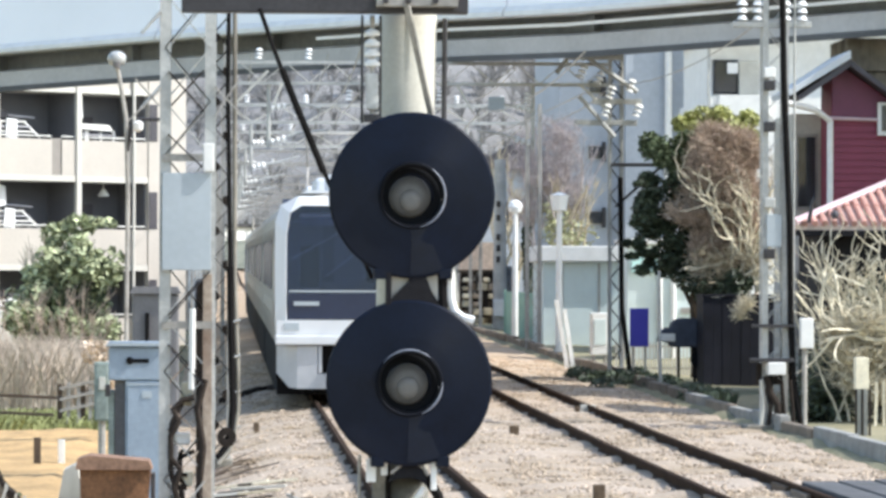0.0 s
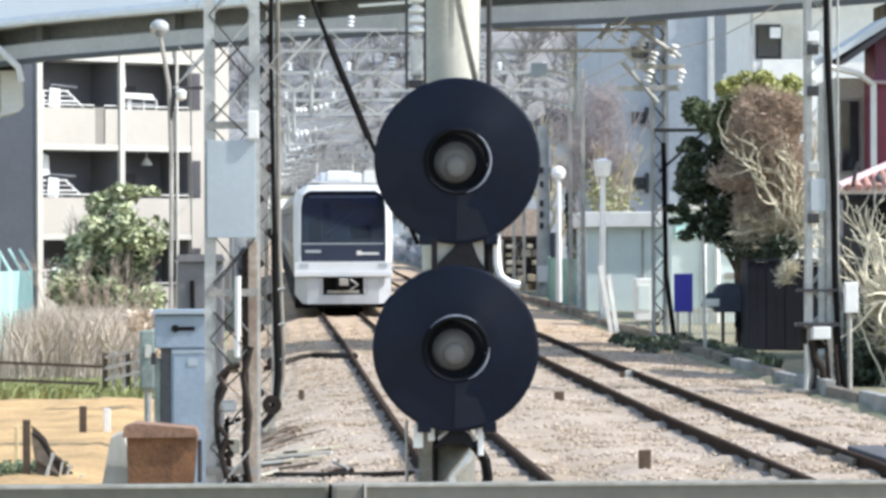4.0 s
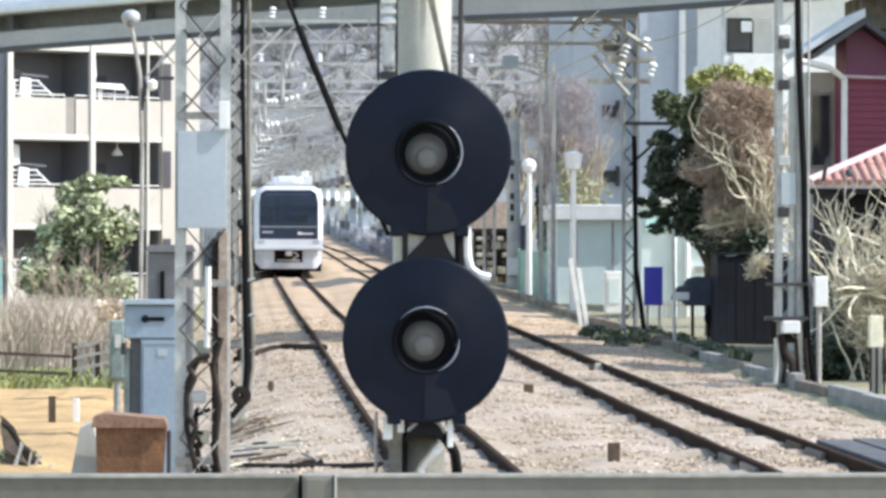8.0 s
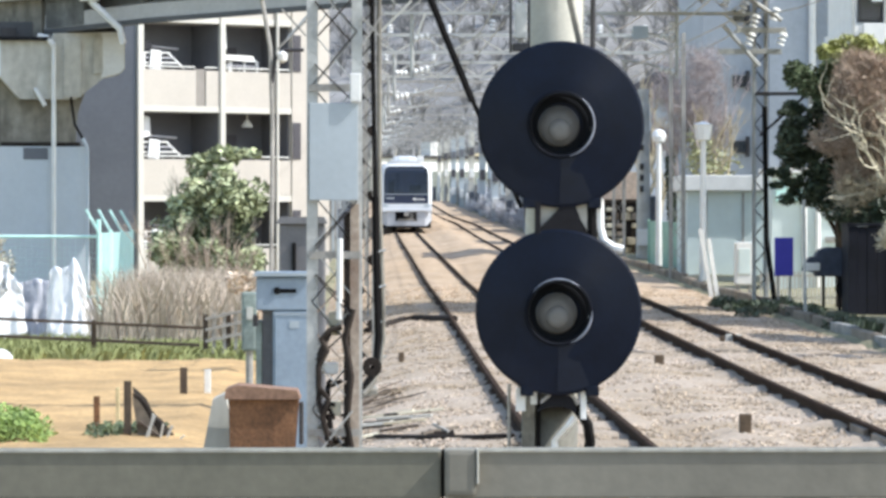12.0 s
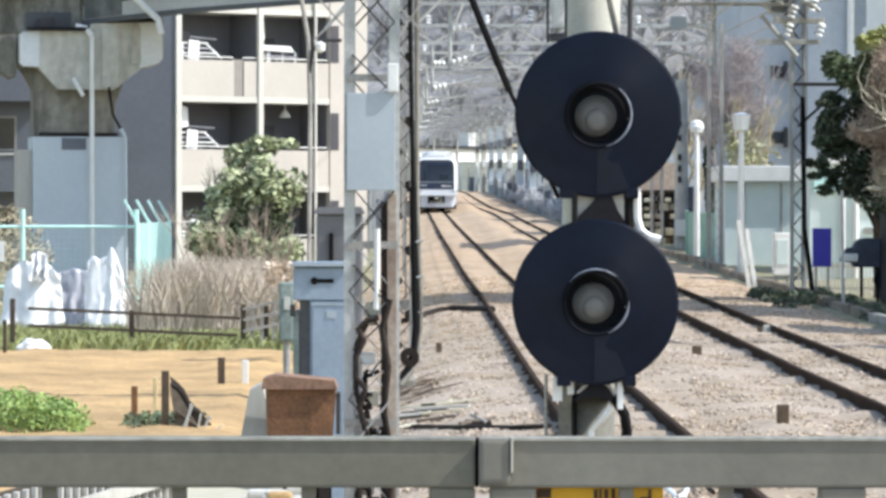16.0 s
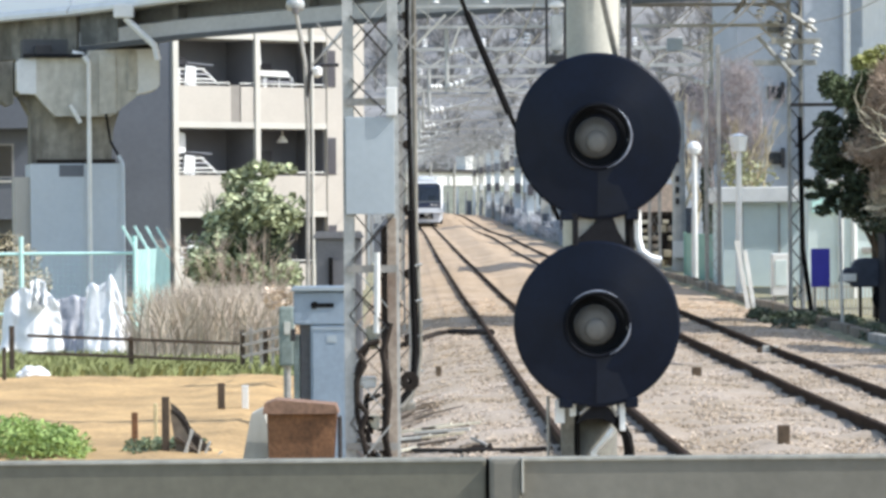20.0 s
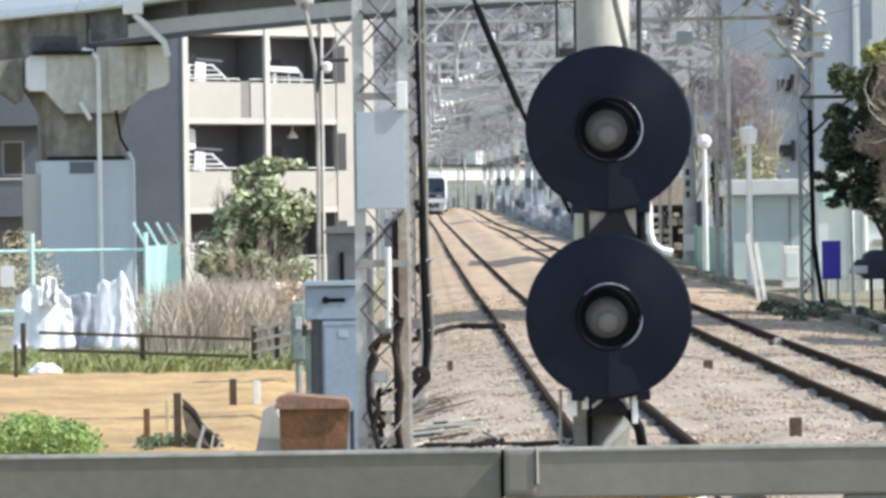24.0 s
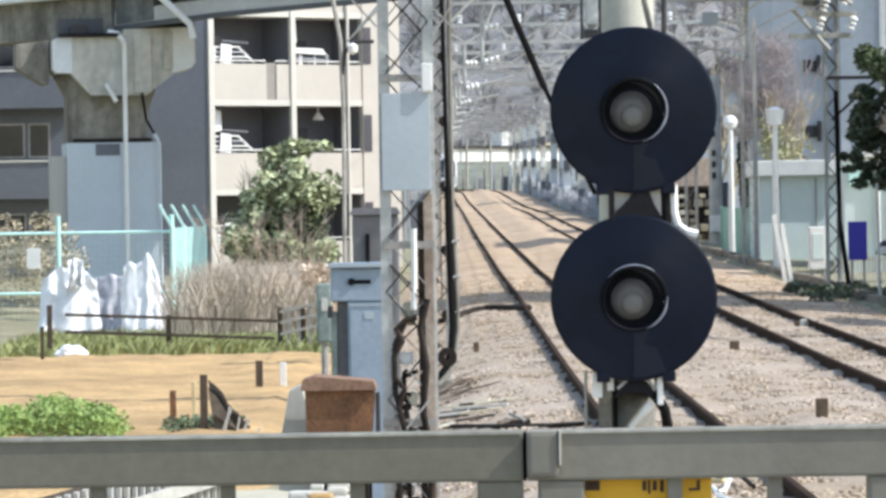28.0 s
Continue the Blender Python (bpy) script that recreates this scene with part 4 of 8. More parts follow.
for a, b in (((-0.395, 25.942, 1.72), (-0.21, 25.942, 1.93)), ((-0.395, 25.942, 1.53), (-0.20, 25.942, 1.34)), ((-0.395, 25.942, 0.96), (-0.20, 25.942, 1.14))):
    part("dark_lacing", bar(B(), a, b, 0.042, 0.01), "loop_steel", mast)
for a, b in (((-0.385, 25.94, 1.28), (-0.215, 25.94, 1.46)), ((-0.385, 25.94, 1.13), (-0.21, 25.94, 0.95)), ((-0.33, 25.94, 0.67), (-0.19, 25.94, 0.82)), ((-0.38, 25.94, 0.45), (-0.2, 25.94, 0.28)), ((-0.38, 25.94, 0.06), (-0.2, 25.94, 0.24))):
    part("pale_lacing", bar(B(), a, b, 0.034, 0.01), "rusty_leg", mast)
part("snaking_cable", pipe(B(), [(-0.22, 25.93, 1.18), (-0.30, 25.93, 1.16), (-0.36, 25.93, 1.10), (-0.32, 25.93, 1.02), (-0.375, 25.93, 0.92), (-0.375, 25.93, 0.78), (-0.31, 25.93, 0.70), (-0.35, 25.93, 0.58), (-0.3, 25.93, 0.4), (-0.36, 25.93, 0.2), (-0.33, 25.93, -0.4)], 0.02, 7), "loop_steel", mast)
part("leg_cover", box(B(), -0.164, -0.104, 25.936, 25.949, -0.6, 2.0, 0.003), "rusty_leg", mast, "rust-stained lower leg")
# dark strip paints the shaded inner face of the right leg
part("inner_flange", box(B(), -0.208, -0.165, 25.952, 25.985, -0.6, 1.95), "loop_steel", mast, "dark strip painting the leg's shaded inner face")
# more added blocks for the sunlit patches between the legs
for x, z, w, h, m in ((-0.34, 0.02, 0.09, 0.07, "white"), (-0.25, 0.13, 0.08, 0.06, "mesh_grey"), (-0.35, 0.24, 0.07, 0.09, "cane"), (-0.27, 0.36, 0.1, 0.06, "white"), (-0.34, 0.47, 0.08, 0.06, "mesh_grey"), (-0.26, 0.58, 0.07, 0.1, "cane"), (-0.3, 0.86, 0.11, 0.08, "white"), (-0.27, 1.12, 0.08, 0.16, "cane")):
    part("terminal_block", box(B(), x - w / 2, x + w / 2, 26.0, 26.1, z, z + h, 0.018), m, mast)
RL = random.Random(3)
for k in range(9):
    bm = B()
    z, x, r = -0.05 + 0.095 * k, -0.31 + RL.uniform(-0.03, 0.06), RL.uniform(0.05, 0.10)
    pipe(bm, [(x + r * math.cos(a) * 0.8, 25.97 + 0.02 * (k % 3), z + r * math.sin(a) * 1.3) for a in [RL.uniform(0, 2) + 0.7 * q for q in range(7)]], RL.uniform(0.012, 0.02), 6)
    part("looped_cable", bm, "loop_steel", mast)
for x0, x1, z0, z1 in ((-0.40, -0.14, -0.05, 0.22), (-0.14, -0.40, -0.05, 0.22), (-0.40, -0.14, 0.22, 0.5), (-0.14, -0.40, 0.22, 0.5)):
    part("dark_brace", bar(B(), (x0, 26.25, z0), (x1, 26.25, z1), 0.045, 0.01), "loop_steel", mast)
bm = B()
pipe(bm, [(-0.30, 25.94, 1.14), (-0.37, 25.94, 1.0), (-0.375, 25.94, 0.7), (-0.33, 25.94, 0.5), (-0.26, 25.94, 0.42)], 0.018)
part("looped_cable", bm, "loop_steel", mast)
bm = B()
pipe(bm, [(-0.15, 25.94, 1.3), (-0.20, 25.94, 1.1), (-0.16, 25.94, 0.85), (-0.19, 25.94, 0.55), (-0.13, 25.94, 0.2), (-0.17, 25.94, -0.4)], 0.024)
part("looped_cable", bm, "loop_steel", mast)
part("pale_strut", bar(B(), (-0.36, 25.93, 0.36), (-0.15, 25.93, 0.62), 0.035, 0.012), "galv", mast)
for a, b in (((-0.66, 25.93, 3.02), (-0.46, 25.93, 3.22)), ((-0.62, 25.93, 3.30), (-0.46, 25.93, 3.12)), ((-0.09, 25.93, 3.05), (0.06, 25.93, 3.28)), ((-0.09, 25.93, 3.25), (0.09, 25.93, 3.06))):
    part("side_strut", bar(B(), a, b, 0.03, 0.012), "galv_dull", mast)
for a, b in (((-0.40, 25.93, 3.35), (-0.16, 25.93, 3.08)), ((-0.16, 25.93, 3.36), (-0.38, 25.93, 3.12))):
    part("dark_brace", bar(B(), a, b, 0.035, 0.01), "loop_steel", mast)
for z in (3.0, 3.5):
    bm = B()
    tube(bm, (-0.58, 25.93, z + 0.1), (-0.45, 25.93, z + 0.25), 0.012)
    part("stay_rod", bm, "galv", mast)

mast2 = thing("lattice_mast", (-0.1, 52, -0.55), "slender grey lattice mast with a black cable down its side", "mast", group="lattice masts")
lattice(mast2, -0.225, 0.01, 51.8, 52.1, -0.62, 9.5, 0.045, 0.215, "galv", 0.068, lace_mat="loop_steel")
bm = B()
pipe(bm, [(0.02, 51.7, 9.4), (-0.03, 51.7, 4.6), (0.01, 51.7, 2.2)], 0.030, 8)
pipe(bm, [(0.01, 51.7, 2.2), (0.02, 51.7, 1.6), (0.035, 51.7, 0.9), (0.05, 51.68, 0.35), (0.03, 51.65, 0.05), (-0.03, 51.6, -0.18), (-0.15, 51.55, -0.34)], 0.048, 8)
part("black_cable", bm, "cable", mast2, "thick black cable")
bm = B()
pipe(bm, [(0.05, 51.72, 9.4), (0.07, 51.72, 2.0), (0.115, 51.7, 0.9), (0.120, 51.68, 0.3), (0.08, 51.64, 0.0), (0.0, 51.58, -0.25), (-0.15, 51.5, -0.42)], 0.030, 8)
part("grey_conduit", bm, "concrete_stain", mast2)
for i in range(4):
    z = 0.05 + 0.47 * i
    part("cable_cleat", tube(B(), (0.03, 51.68, z), (0.15, 51.68, z + 0.03), 0.018), "galv", mast2)
for i in range(22):
    z = -0.35 + 0.43 * i
    part("gusset_plate", prism(B(), [(-0.215, z - 0.07), (-0.13, z - 0.02), (-0.14, z + 0.05), (-0.215, z + 0.09)] if i % 2 else [(-0.03, z - 0.08), (-0.03, z + 0.06), (-0.10, z + 0.03), (-0.09, z - 0.05)], 51.79, 51.80), "loop_steel", mast2)
part("cable_coil", lathe(B(), [(0.03, -0.05), (0.13, -0.05), (0.13, 0.05), (0.03, 0.05)], Matrix.Translation((-0.03, 51.6, -0.06)) @ Matrix.Rotation(radians(90), 4, "X"), 20, loop=True), "loop_steel", mast2, "coil of dark cable")
bm = B()
box(bm, -0.34, 0.05, 51.6, 52.3, -0.62, -0.35, 0.03)
part("footing", bm, "concrete_stain", mast2)
# ---- lineside cabinets ----
cab = thing("equipment_cabinet", (-0.68, 29.2, -0.55), "blue-grey steel lineside equipment cabinet with a hooded top", "cabinet")
bm = B()
box(bm, -0.885, -0.475, 28.98, 29.4, 1.22, 1.465, 0.012)
hood = part("hood", bm, "cabinet", cab)
bm = B()
prism(bm, [(-0.905, 1.469), (-0.455, 1.469), (-0.47, 1.505), (-0.89, 1.505)], 28.95, 29.43)
part("lid", bm, "cabinet", hood)
# pale strip paints the highlight on the lid's front edge
part("lid_edge", box(B(), -0.90, -0.46, 28.944, 28.9495, 1.478, 1.496), "grey_panel", hood, "pale edge strip")
bm = B()
box(bm, -0.745, -0.585, 28.974, 28.98, 1.35, 1.38)
part("vent_slot", bm, "cable", hood)
part("lock", tube(B(), (-0.728, 28.962, 1.366), (-0.728, 28.98, 1.366), 0.028, n=14), "cable", hood)
bm = B()
box(bm, -0.888, -0.843, 29.02, 29.38, -0.5, 1.14, 0.008)
part("side_case", bm, "meter_green", cab, "faded green side case")
bm = B()
box(bm, -0.840, -0.762, 29.06, 29.36, -0.5, 1.216)
part("recess", bm, "cabinet_dark", cab)
bm = B()
box(bm, -0.760, -0.485, 28.99, 29.38, -0.5, 1.216, 0.008)
body = part("body", bm, "cabinet", cab)
bm = B()
box(bm, -0.745, -0.50, 28.975, 28.99, -0.42, 1.185, 0.006)
door = part("door", bm, "cabinet", body)
bm = B()
box(bm, -0.635, -0.565, 28.97, 28.975, 1.09, 1.14)
part("maker_plate", bm, "grey_panel", door)
bm = B()
box(bm, -0.735, -0.715, 28.962, 28.975, 0.30, 0.42, 0.003)
part("door_handle", bm, "dark_steel", door)
# pale strip paints the highlight above the door
part("door_edge", box(B(), -0.75, -0.49, 28.968, 28.9745, 1.187, 1.20), "grey_panel", door, "pale edge strip")
bm = B()
box(bm, -0.91, -0.87, 28.96, 29.0, 1.1, 1.19, 0.01)
part("latch_cap", bm, "dark_steel", cab)

dark = thing("relay_box", (-0.62, 33, -0.55), "dark grey steel relay box behind the cabinet", "cabinet")
bm = B()
box(bm, -0.81, -0.42, 32.9, 33.3, -0.55, 1.86, 0.02)
part("case", bm, "cabinet_dark", dark)
bm = B()
box(bm, -0.70, -0.665, 32.86, 32.9, 1.35, 1.70, 0.008)
part("handle_bar", bm, "cable", dark)
bm = B()
prism(bm, [(-0.84, 1.86), (-0.40, 1.86), (-0.43, 1.92), (-0.8, 1.92)], 32.86, 33.34)
part("cap", bm, "cabinet_dark", dark)
mb = thing("meter_box", (-1.0, 31, -0.55), "small weathered grey-green meter box on a post", "meter box")
bm = B()
box(bm, -1.06, -0.94, 30.95, 31.1, 0.85, 1.32, 0.02)
part("case", bm, "meter_green", mb)
bm = B()
box(bm, -1.02, -0.97, 30.93, 30.95, 1.1, 1.2, 0.004)
part("dial", bm, "mesh_grey", mb)
bm = B()
tube(bm, (-1.0, 31.05, -0.6), (-1.0, 31.05, 0.85), 0.03)
part("post", bm, "galv_dull", mb)

rb_ = thing("rusty_box", (-0.72, 25.1, -0.5), "rust-brown steel junction box with a paler lid on legs", "box")
bm = B()
prism(bm, [(-0.925, 0.28), (-0.525, 0.28), (-0.49, 0.74), (-0.94, 0.74)], 24.95, 25.3)
part("case", bm, "rust", rb_)
bm = B()
prism(bm, [(-0.965, 0.744), (-0.478, 0.744), (-0.50, 0.80), (-0.88, 0.835), (-0.955, 0.81)], 24.91, 25.34)
part("lid", bm, "rust_top", rb_, "paler rusted lid")
for x in (-0.88, -0.57):
    bm = B()
    box(bm, x - 0.03, x + 0.03, 25.0, 25.2, -0.55, 0.277)
    part("leg", bm, "loop_steel", rb_)
# black panel between the dark legs paints the shade below the box
part("under_panel", box(B(), -0.90, -0.52, 25.15, 25.2, -0.55, 0.277), "black_board", rb_, "dark panel standing in for shade under the box")
bm = B()
box(bm, -0.487, -0.46, 25.0, 25.2, 0.45, 0.72, 0.01)
part("hinge_bracket", bm, "dark_steel", rb_)
bm = B()
prism(bm, [(-1.17, -0.6), (-0.88, -0.6), (-0.93, 0.55), (-0.98, 0.76), (-1.06, 0.72), (-1.12, 0.4)], 25.4, 25.8)
single("stone_slab", bm, "concrete", (-1.0, 25.6, -0.55), "leaning grey stone slab beside a rusty box", "stone")
# raised concrete apron beyond the platform end, broken off along its far and right-hand edges
apron = [(-1.52, 16.0), (-0.62, 16.0), (-0.60, 21.4), (-0.68, 22.1), (-0.58, 22.7), (-0.72, 23.3), (-0.63, 23.9), (-0.85, 24.35), (-1.0, 24.2), (-1.15, 24.45), (-1.52, 24.4)]
bm = B()
low_ring = [bm.verts.new((x, y, -0.62)) for x, y in apron]
top_ring = [bm.verts.new((x, y, 0.15)) for x, y in apron]
for i in range(len(apron)):
    k = (i + 1) % len(apron)
    bm.faces.new((low_ring[i], low_ring[k], top_ring[k], top_ring[i]))
bm.faces.new(top_ring)
bm.faces.new(low_ring[::-1])
bmesh.ops.recalc_face_normals(bm, faces=bm.faces[:])
single("concrete_apron", bm, "apron", (-1.1, 20, -0.62), "pale broken-edged concrete apron below the platform end", "apron")
RB = random.Random(41)
for i in range(26):
    y = RB.uniform(21.5, 24.4)
    x = -0.66 + RB.uniform(-0.30, 0.05)
    w = RB.uniform(0.03, 0.075)
    bm = B()
    box(bm, x - w, x + w, y - w, y + w, 0.146, 0.15 + w * RB.uniform(0.4, 1.0), w * 0.3)
    single("rubble_piece", bm, RB.choice(("concrete", "mesh_grey", "sand", "kerb_brown")), (x, y, 0.15), "piece of broken concrete rubble on an apron", "rubble", group="rubble on the apron")
wf = thing("white_picket_fence", (-1.67, 20.5, 0.14), "low white slatted fence running along a concrete apron", "fence")


def fence_x(y):
    return -1.816 + 0.1628 * (y - 20)


for i in range(46):
    y = 15.2 + 0.172 * i
    x = fence_x(y)
    part("slat", box(B(), x - 0.014, x + 0.014, y, y + 0.095, 0.12, 0.50, 0.004), "old_white", wf)
for z0, z1 in ((0.315, 0.385),):
    rail_bm = B()
    a, b = (fence_x(15), 15, (z0 + z1) / 2), (fence_x(23.2), 23.2, (z0 + z1) / 2)
    bar(rail_bm, (a[0] + 0.03, a[1], a[2]), (b[0] + 0.03, b[1], b[2]), 0.03, z1 - z0)
    part("fence_rail", rail_bm, "old_white", wf)
# a board added only to darken the gaps between the slats
shade = B()
bar(shade, (fence_x(15) - 0.12, 15, 0.31), (fence_x(23.2) - 0.12, 23.2, 0.31), 0.02, 0.36)
part("backing_board", shade, "timber", wf, "dark board added to darken the gaps between the slats")
for y in (15.3, 17.9, 20.5, 23.1):
    part("fence_post", box(B(), fence_x(y) - 0.09, fence_x(y) - 0.03, y - 0.03, y + 0.03, -0.6, 0.49, 0.006), "old_white", wf)
# bent scraps of pipe and cable left on the ballast beyond the signal
scrap = thing("pipe_scraps", (2.1, 30.3, bed_z(2.1, 30.3)), "bent white pipe scraps and loops of cable on the ballast", "scrap")
z = bed_z(2.1, 30.3) + 0.04
part("bent_pipe", pipe(B(), [(1.98, 30.5, z + 0.05), (2.04, 29.9, z), (2.10, 30.0, z), (2.19, 30.6, z + 0.06)], 0.022, 7), "porcelain", scrap)
part("bent_pipe", pipe(B(), [(2.02, 29.5, z), (2.08, 28.9, z), (2.12, 28.3, z)], 0.022, 7), "porcelain", scrap)
part("cable_loop", pipe(B(), [(2.12 + 0.11 * math.cos(0.6 * q), 31.2 + 0.5 * math.sin(0.6 * q), z + 0.03) for q in range(11)], 0.018, 6), "timber_pale", scrap)
part("cable_end", pipe(B(), [(2.16, 31.6, z), (2.3, 31.2, z + 0.05), (2.36, 30.4, z)], 0.02, 6), "loop_steel", scrap)

# ---- plants ----
def leaves(count, place, size, rnd):
    """Loose leaves: bent pairs of triangles, turned every way."""
    verts, faces = [], []
    for _ in range(count):
        c = Vector(place())
        s = size * rnd.uniform(0.6, 1.3)
        t = Euler((rnd.uniform(-1.2, 1.2), rnd.uniform(-1.2, 1.2), rnd.uniform(0, 6.3))).to_matrix()
        k = len(verts)
        for p in ((0, -1, 0), (0.45, 0, 0.16), (0, 1, 0), (-0.45, 0, 0.16)):
            verts.append(c + t @ (Vector(p) * s))
        faces += [(k, k + 1, k + 2), (k, k + 2, k + 3)]
    return verts, faces


def blades(count, place, height, width, rnd, lean=0.35):
    """Upright stalks that taper and bend."""
    verts, faces = [], []
    for _ in range(count):
        x, y, z = place()
        h = height * rnd.uniform(0.45, 1.1)
        dx, dy = rnd.uniform(-lean, lean) * h, rnd.uniform(-lean, lean) * h
        w = width * rnd.uniform(0.6, 1.4)
        k = len(verts)
        verts += [(x - w, y, z), (x + w, y, z), (x - w * 0.8 + dx * 0.4, y + dy * 0.4, z + h * 0.6), (x + w * 0.8 + dx * 0.4, y + dy * 0.4, z + h * 0.6), (x + dx, y + dy, z + h)]
        faces += [(k, k + 1, k + 3, k + 2), (k + 2, k + 3, k + 4)]
    return verts, faces


def limb(verts, faces, p, q, r0, r1):
    d = (q - p).normalized()
    a = d.orthogonal().normalized()
    b = d.cross(a)
    k = len(verts)
    n = 5 if r0 > 0.02 else 3
    for c, r in ((p, r0), (q, r1)):
        for i in range(n):
            an = 2 * math.pi * i / n
            verts.append(c + (a * math.cos(an) + b * math.sin(an)) * r)
    for i in range(n):
        j = (i + 1) % n
        faces.append((k + i, k + j, k + n + j, k + n + i))


def grow(verts, faces, p, d, length, r, depth, rnd, spread=0.6, up=0.15, tips=None, fork=3):
    q = p + d * length
    mid = p + d * length * 0.5 + Vector((rnd.uniform(-1, 1), rnd.uniform(-1, 1), 0)) * length * 0.06
    limb(verts, faces, p, mid, r, r * 0.85)
    limb(verts, faces, mid, q, r * 0.85, r * 0.65)
    if depth == 0:
        if tips is not None:
            tips.append(q)
        return
    for i in range(fork if rnd.random() < 0.7 else 2):
        nd = (d + Vector((rnd.uniform(-1, 1), rnd.uniform(-1, 1), rnd.uniform(-0.5, 0.8))) * spread + Vector((0, 0, up))).normalized()
        grow(verts, faces, q if i else mid + (q - mid) * rnd.uniform(0.3, 1), nd, length * rnd.uniform(0.6, 0.85), r * 0.62, depth - 1, rnd, spread, up, tips, fork)


def plant_part(name, geo, mat, parent, label=""):
    o = ORIGIN[parent.name]
    ob = raw(name, [tuple(Vector(v) - o) for v in geo[0]], geo[1], mat)
    ob.parent = parent
    ORIGIN[ob.name] = o
    return tagged(ob, label)


def in_lumps(lumps, rnd):
    """A place in one of several uneven clumps (centre, radii), denser towards the skin."""
    def f():
        c, r = rnd.choice(lumps)
        v = Vector((rnd.gauss(0, 1), rnd.gauss(0, 1), rnd.gauss(0, 1))).normalized() * rnd.uniform(0.45, 1.05) ** 0.6
        return c[0] + v.x * r[0], c[1] + v.y * r[1], c[2] + v.z * r[2]
    return f


# bush by the flats
R = random.Random(11)
bush = thing("bush", (-3.4, 80, -0.4), "loose grey-green evergreen bush on waste ground", "bush")
v, f, tips = [], [], []
for i in range(5):
    grow(v, f, Vector((-3.4 + R.uniform(-0.25, 0.25), 80 + R.uniform(-0.2, 0.2), -0.45)), Vector((R.uniform(-0.35, 0.35), R.uniform(-0.3, 0.3), 1)).normalized(), 1.1, 0.045, 4, R, 0.55, 0.2, tips)
plant_part("stem_work", (v, f), "leaf_dark", bush)
lumps = [((-3.4 + R.uniform(-0.85, 0.85), 80 + R.uniform(-0.5, 0.5), 2.0 + R.uniform(-1.0, 1.1)), (R.uniform(0.2, 0.42),) * 3) for _ in range(26)]
lumps += [((-3.4 + R.uniform(-0.95, 0.9), 79.8 + R.uniform(-0.4, 0.4), R.uniform(0.75, 1.7)), (R.uniform(0.25, 0.4),) * 3) for _ in range(14)]
lumps += [((-3.5 + R.uniform(-1.0, 1.0), 78.9 + R.uniform(-0.3, 0.3), R.uniform(0.85, 1.35)), (R.uniform(0.2, 0.32),) * 3) for _ in range(13)]
lumps += [((-3.1, 80, 3.2), (0.35, 0.3, 0.22)), ((-3.6, 80, 3.0), (0.3, 0.3, 0.25)), ((-2.75, 80, 3.25), (0.42, 0.3, 0.12))]
plant_part("foliage", leaves(8200, in_lumps(lumps, R), 0.10, R), "leaf", bush)
# dark leaves paint the shade inside the bush
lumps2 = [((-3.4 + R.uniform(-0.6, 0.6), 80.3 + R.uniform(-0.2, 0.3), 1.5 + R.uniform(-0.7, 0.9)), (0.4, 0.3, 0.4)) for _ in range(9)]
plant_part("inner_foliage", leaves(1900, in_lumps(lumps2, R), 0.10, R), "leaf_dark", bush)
v, f = [], []
for i in range(18):
    grow(v, f, Vector((-3.45 + R.uniform(-1.1, 1.0), 78.4 + R.uniform(-0.2, 0.4), 0.2)), Vector((R.uniform(-0.5, 0.5), 0, 1)).normalized(), R.uniform(0.45, 0.75), 0.018, 3, R, 0.6, 0.1)
plant_part("dead_cane_work", (v, f), "twig", bush)

# dry reeds under it, grass strips, green tuft near the platform
reeds = blades(5200, lambda: (R.triangular(-5.4, -1.8, -3.6), R.uniform(73, 78.5), -0.55), 1.45, 0.014, R, 0.5)
tagged(raw("dry_reeds", *reeds, "reed"), "tangle of dry brown reeds and canes on waste ground", "reeds", kind="stuff")
v, f = [], []
for i in range(46):
    x, y = R.uniform(-5.4, -2.0), R.uniform(74, 78)
    grow(v, f, Vector((x, y, -0.5)), Vector((R.uniform(-0.5, 0.5), R.uniform(-0.3, 0.3), 1)).normalized(), 0.7, 0.016, 2, R, 0.7, 0.1)
tagged(raw("bramble_canes", v, f, "twig"), "bare brown bramble canes among reeds", "brambles", kind="stuff")
g = blades(8000, lambda: (R.uniform(-8.0, -1.6), R.uniform(67.2, 76), -0.57), 0.27, 0.018, R, 0.8)
tagged(raw("grass_strip", *g, "grass"), "fresh green grass along a low fence", "grass", kind="stuff")
tuft = [((-4.75 + R.uniform(-0.75, 0.75), 46 + R.uniform(-1.0, 1.0), -0.58), (0.32, 0.4, 0.34)) for _ in range(20)]
tuft = [((c[0], c[1], c[2] - 0.2 + 0.22 * max(0, 1 - abs(c[0] + 4.75) / 0.9)), r) for c, r in tuft]
tagged(raw("green_weeds", *leaves(11000, in_lumps(tuft, R), 0.04, R), "weed_green"), "low mound of fresh green weeds on the sand", "weeds", kind="stuff")
tuft = [((-2.9 + R.uniform(-0.5, 0.4), 46.5 + R.uniform(-0.5, 0.5), -0.66), (0.16, 0.2, 0.13)) for _ in range(8)]
tagged(raw("weed_patch", *leaves(900, in_lumps(tuft, R), 0.045, R), "leaf_mid"), "small green weeds among stakes", "weeds", kind="stuff")
g = leaves(900, in_lumps([((-1.95 + R.uniform(-0.3, 0.3), 62 + R.uniform(-1, 1), 0.55 + R.uniform(-0.5, 0.4)), (0.2, 0.2, 0.2)) for _ in range(7)], R), 0.06, R)
tagged(raw("pale_shrub", *g, "reed"), "pale dry shrub beside the cabinets", "shrub", kind="stuff")

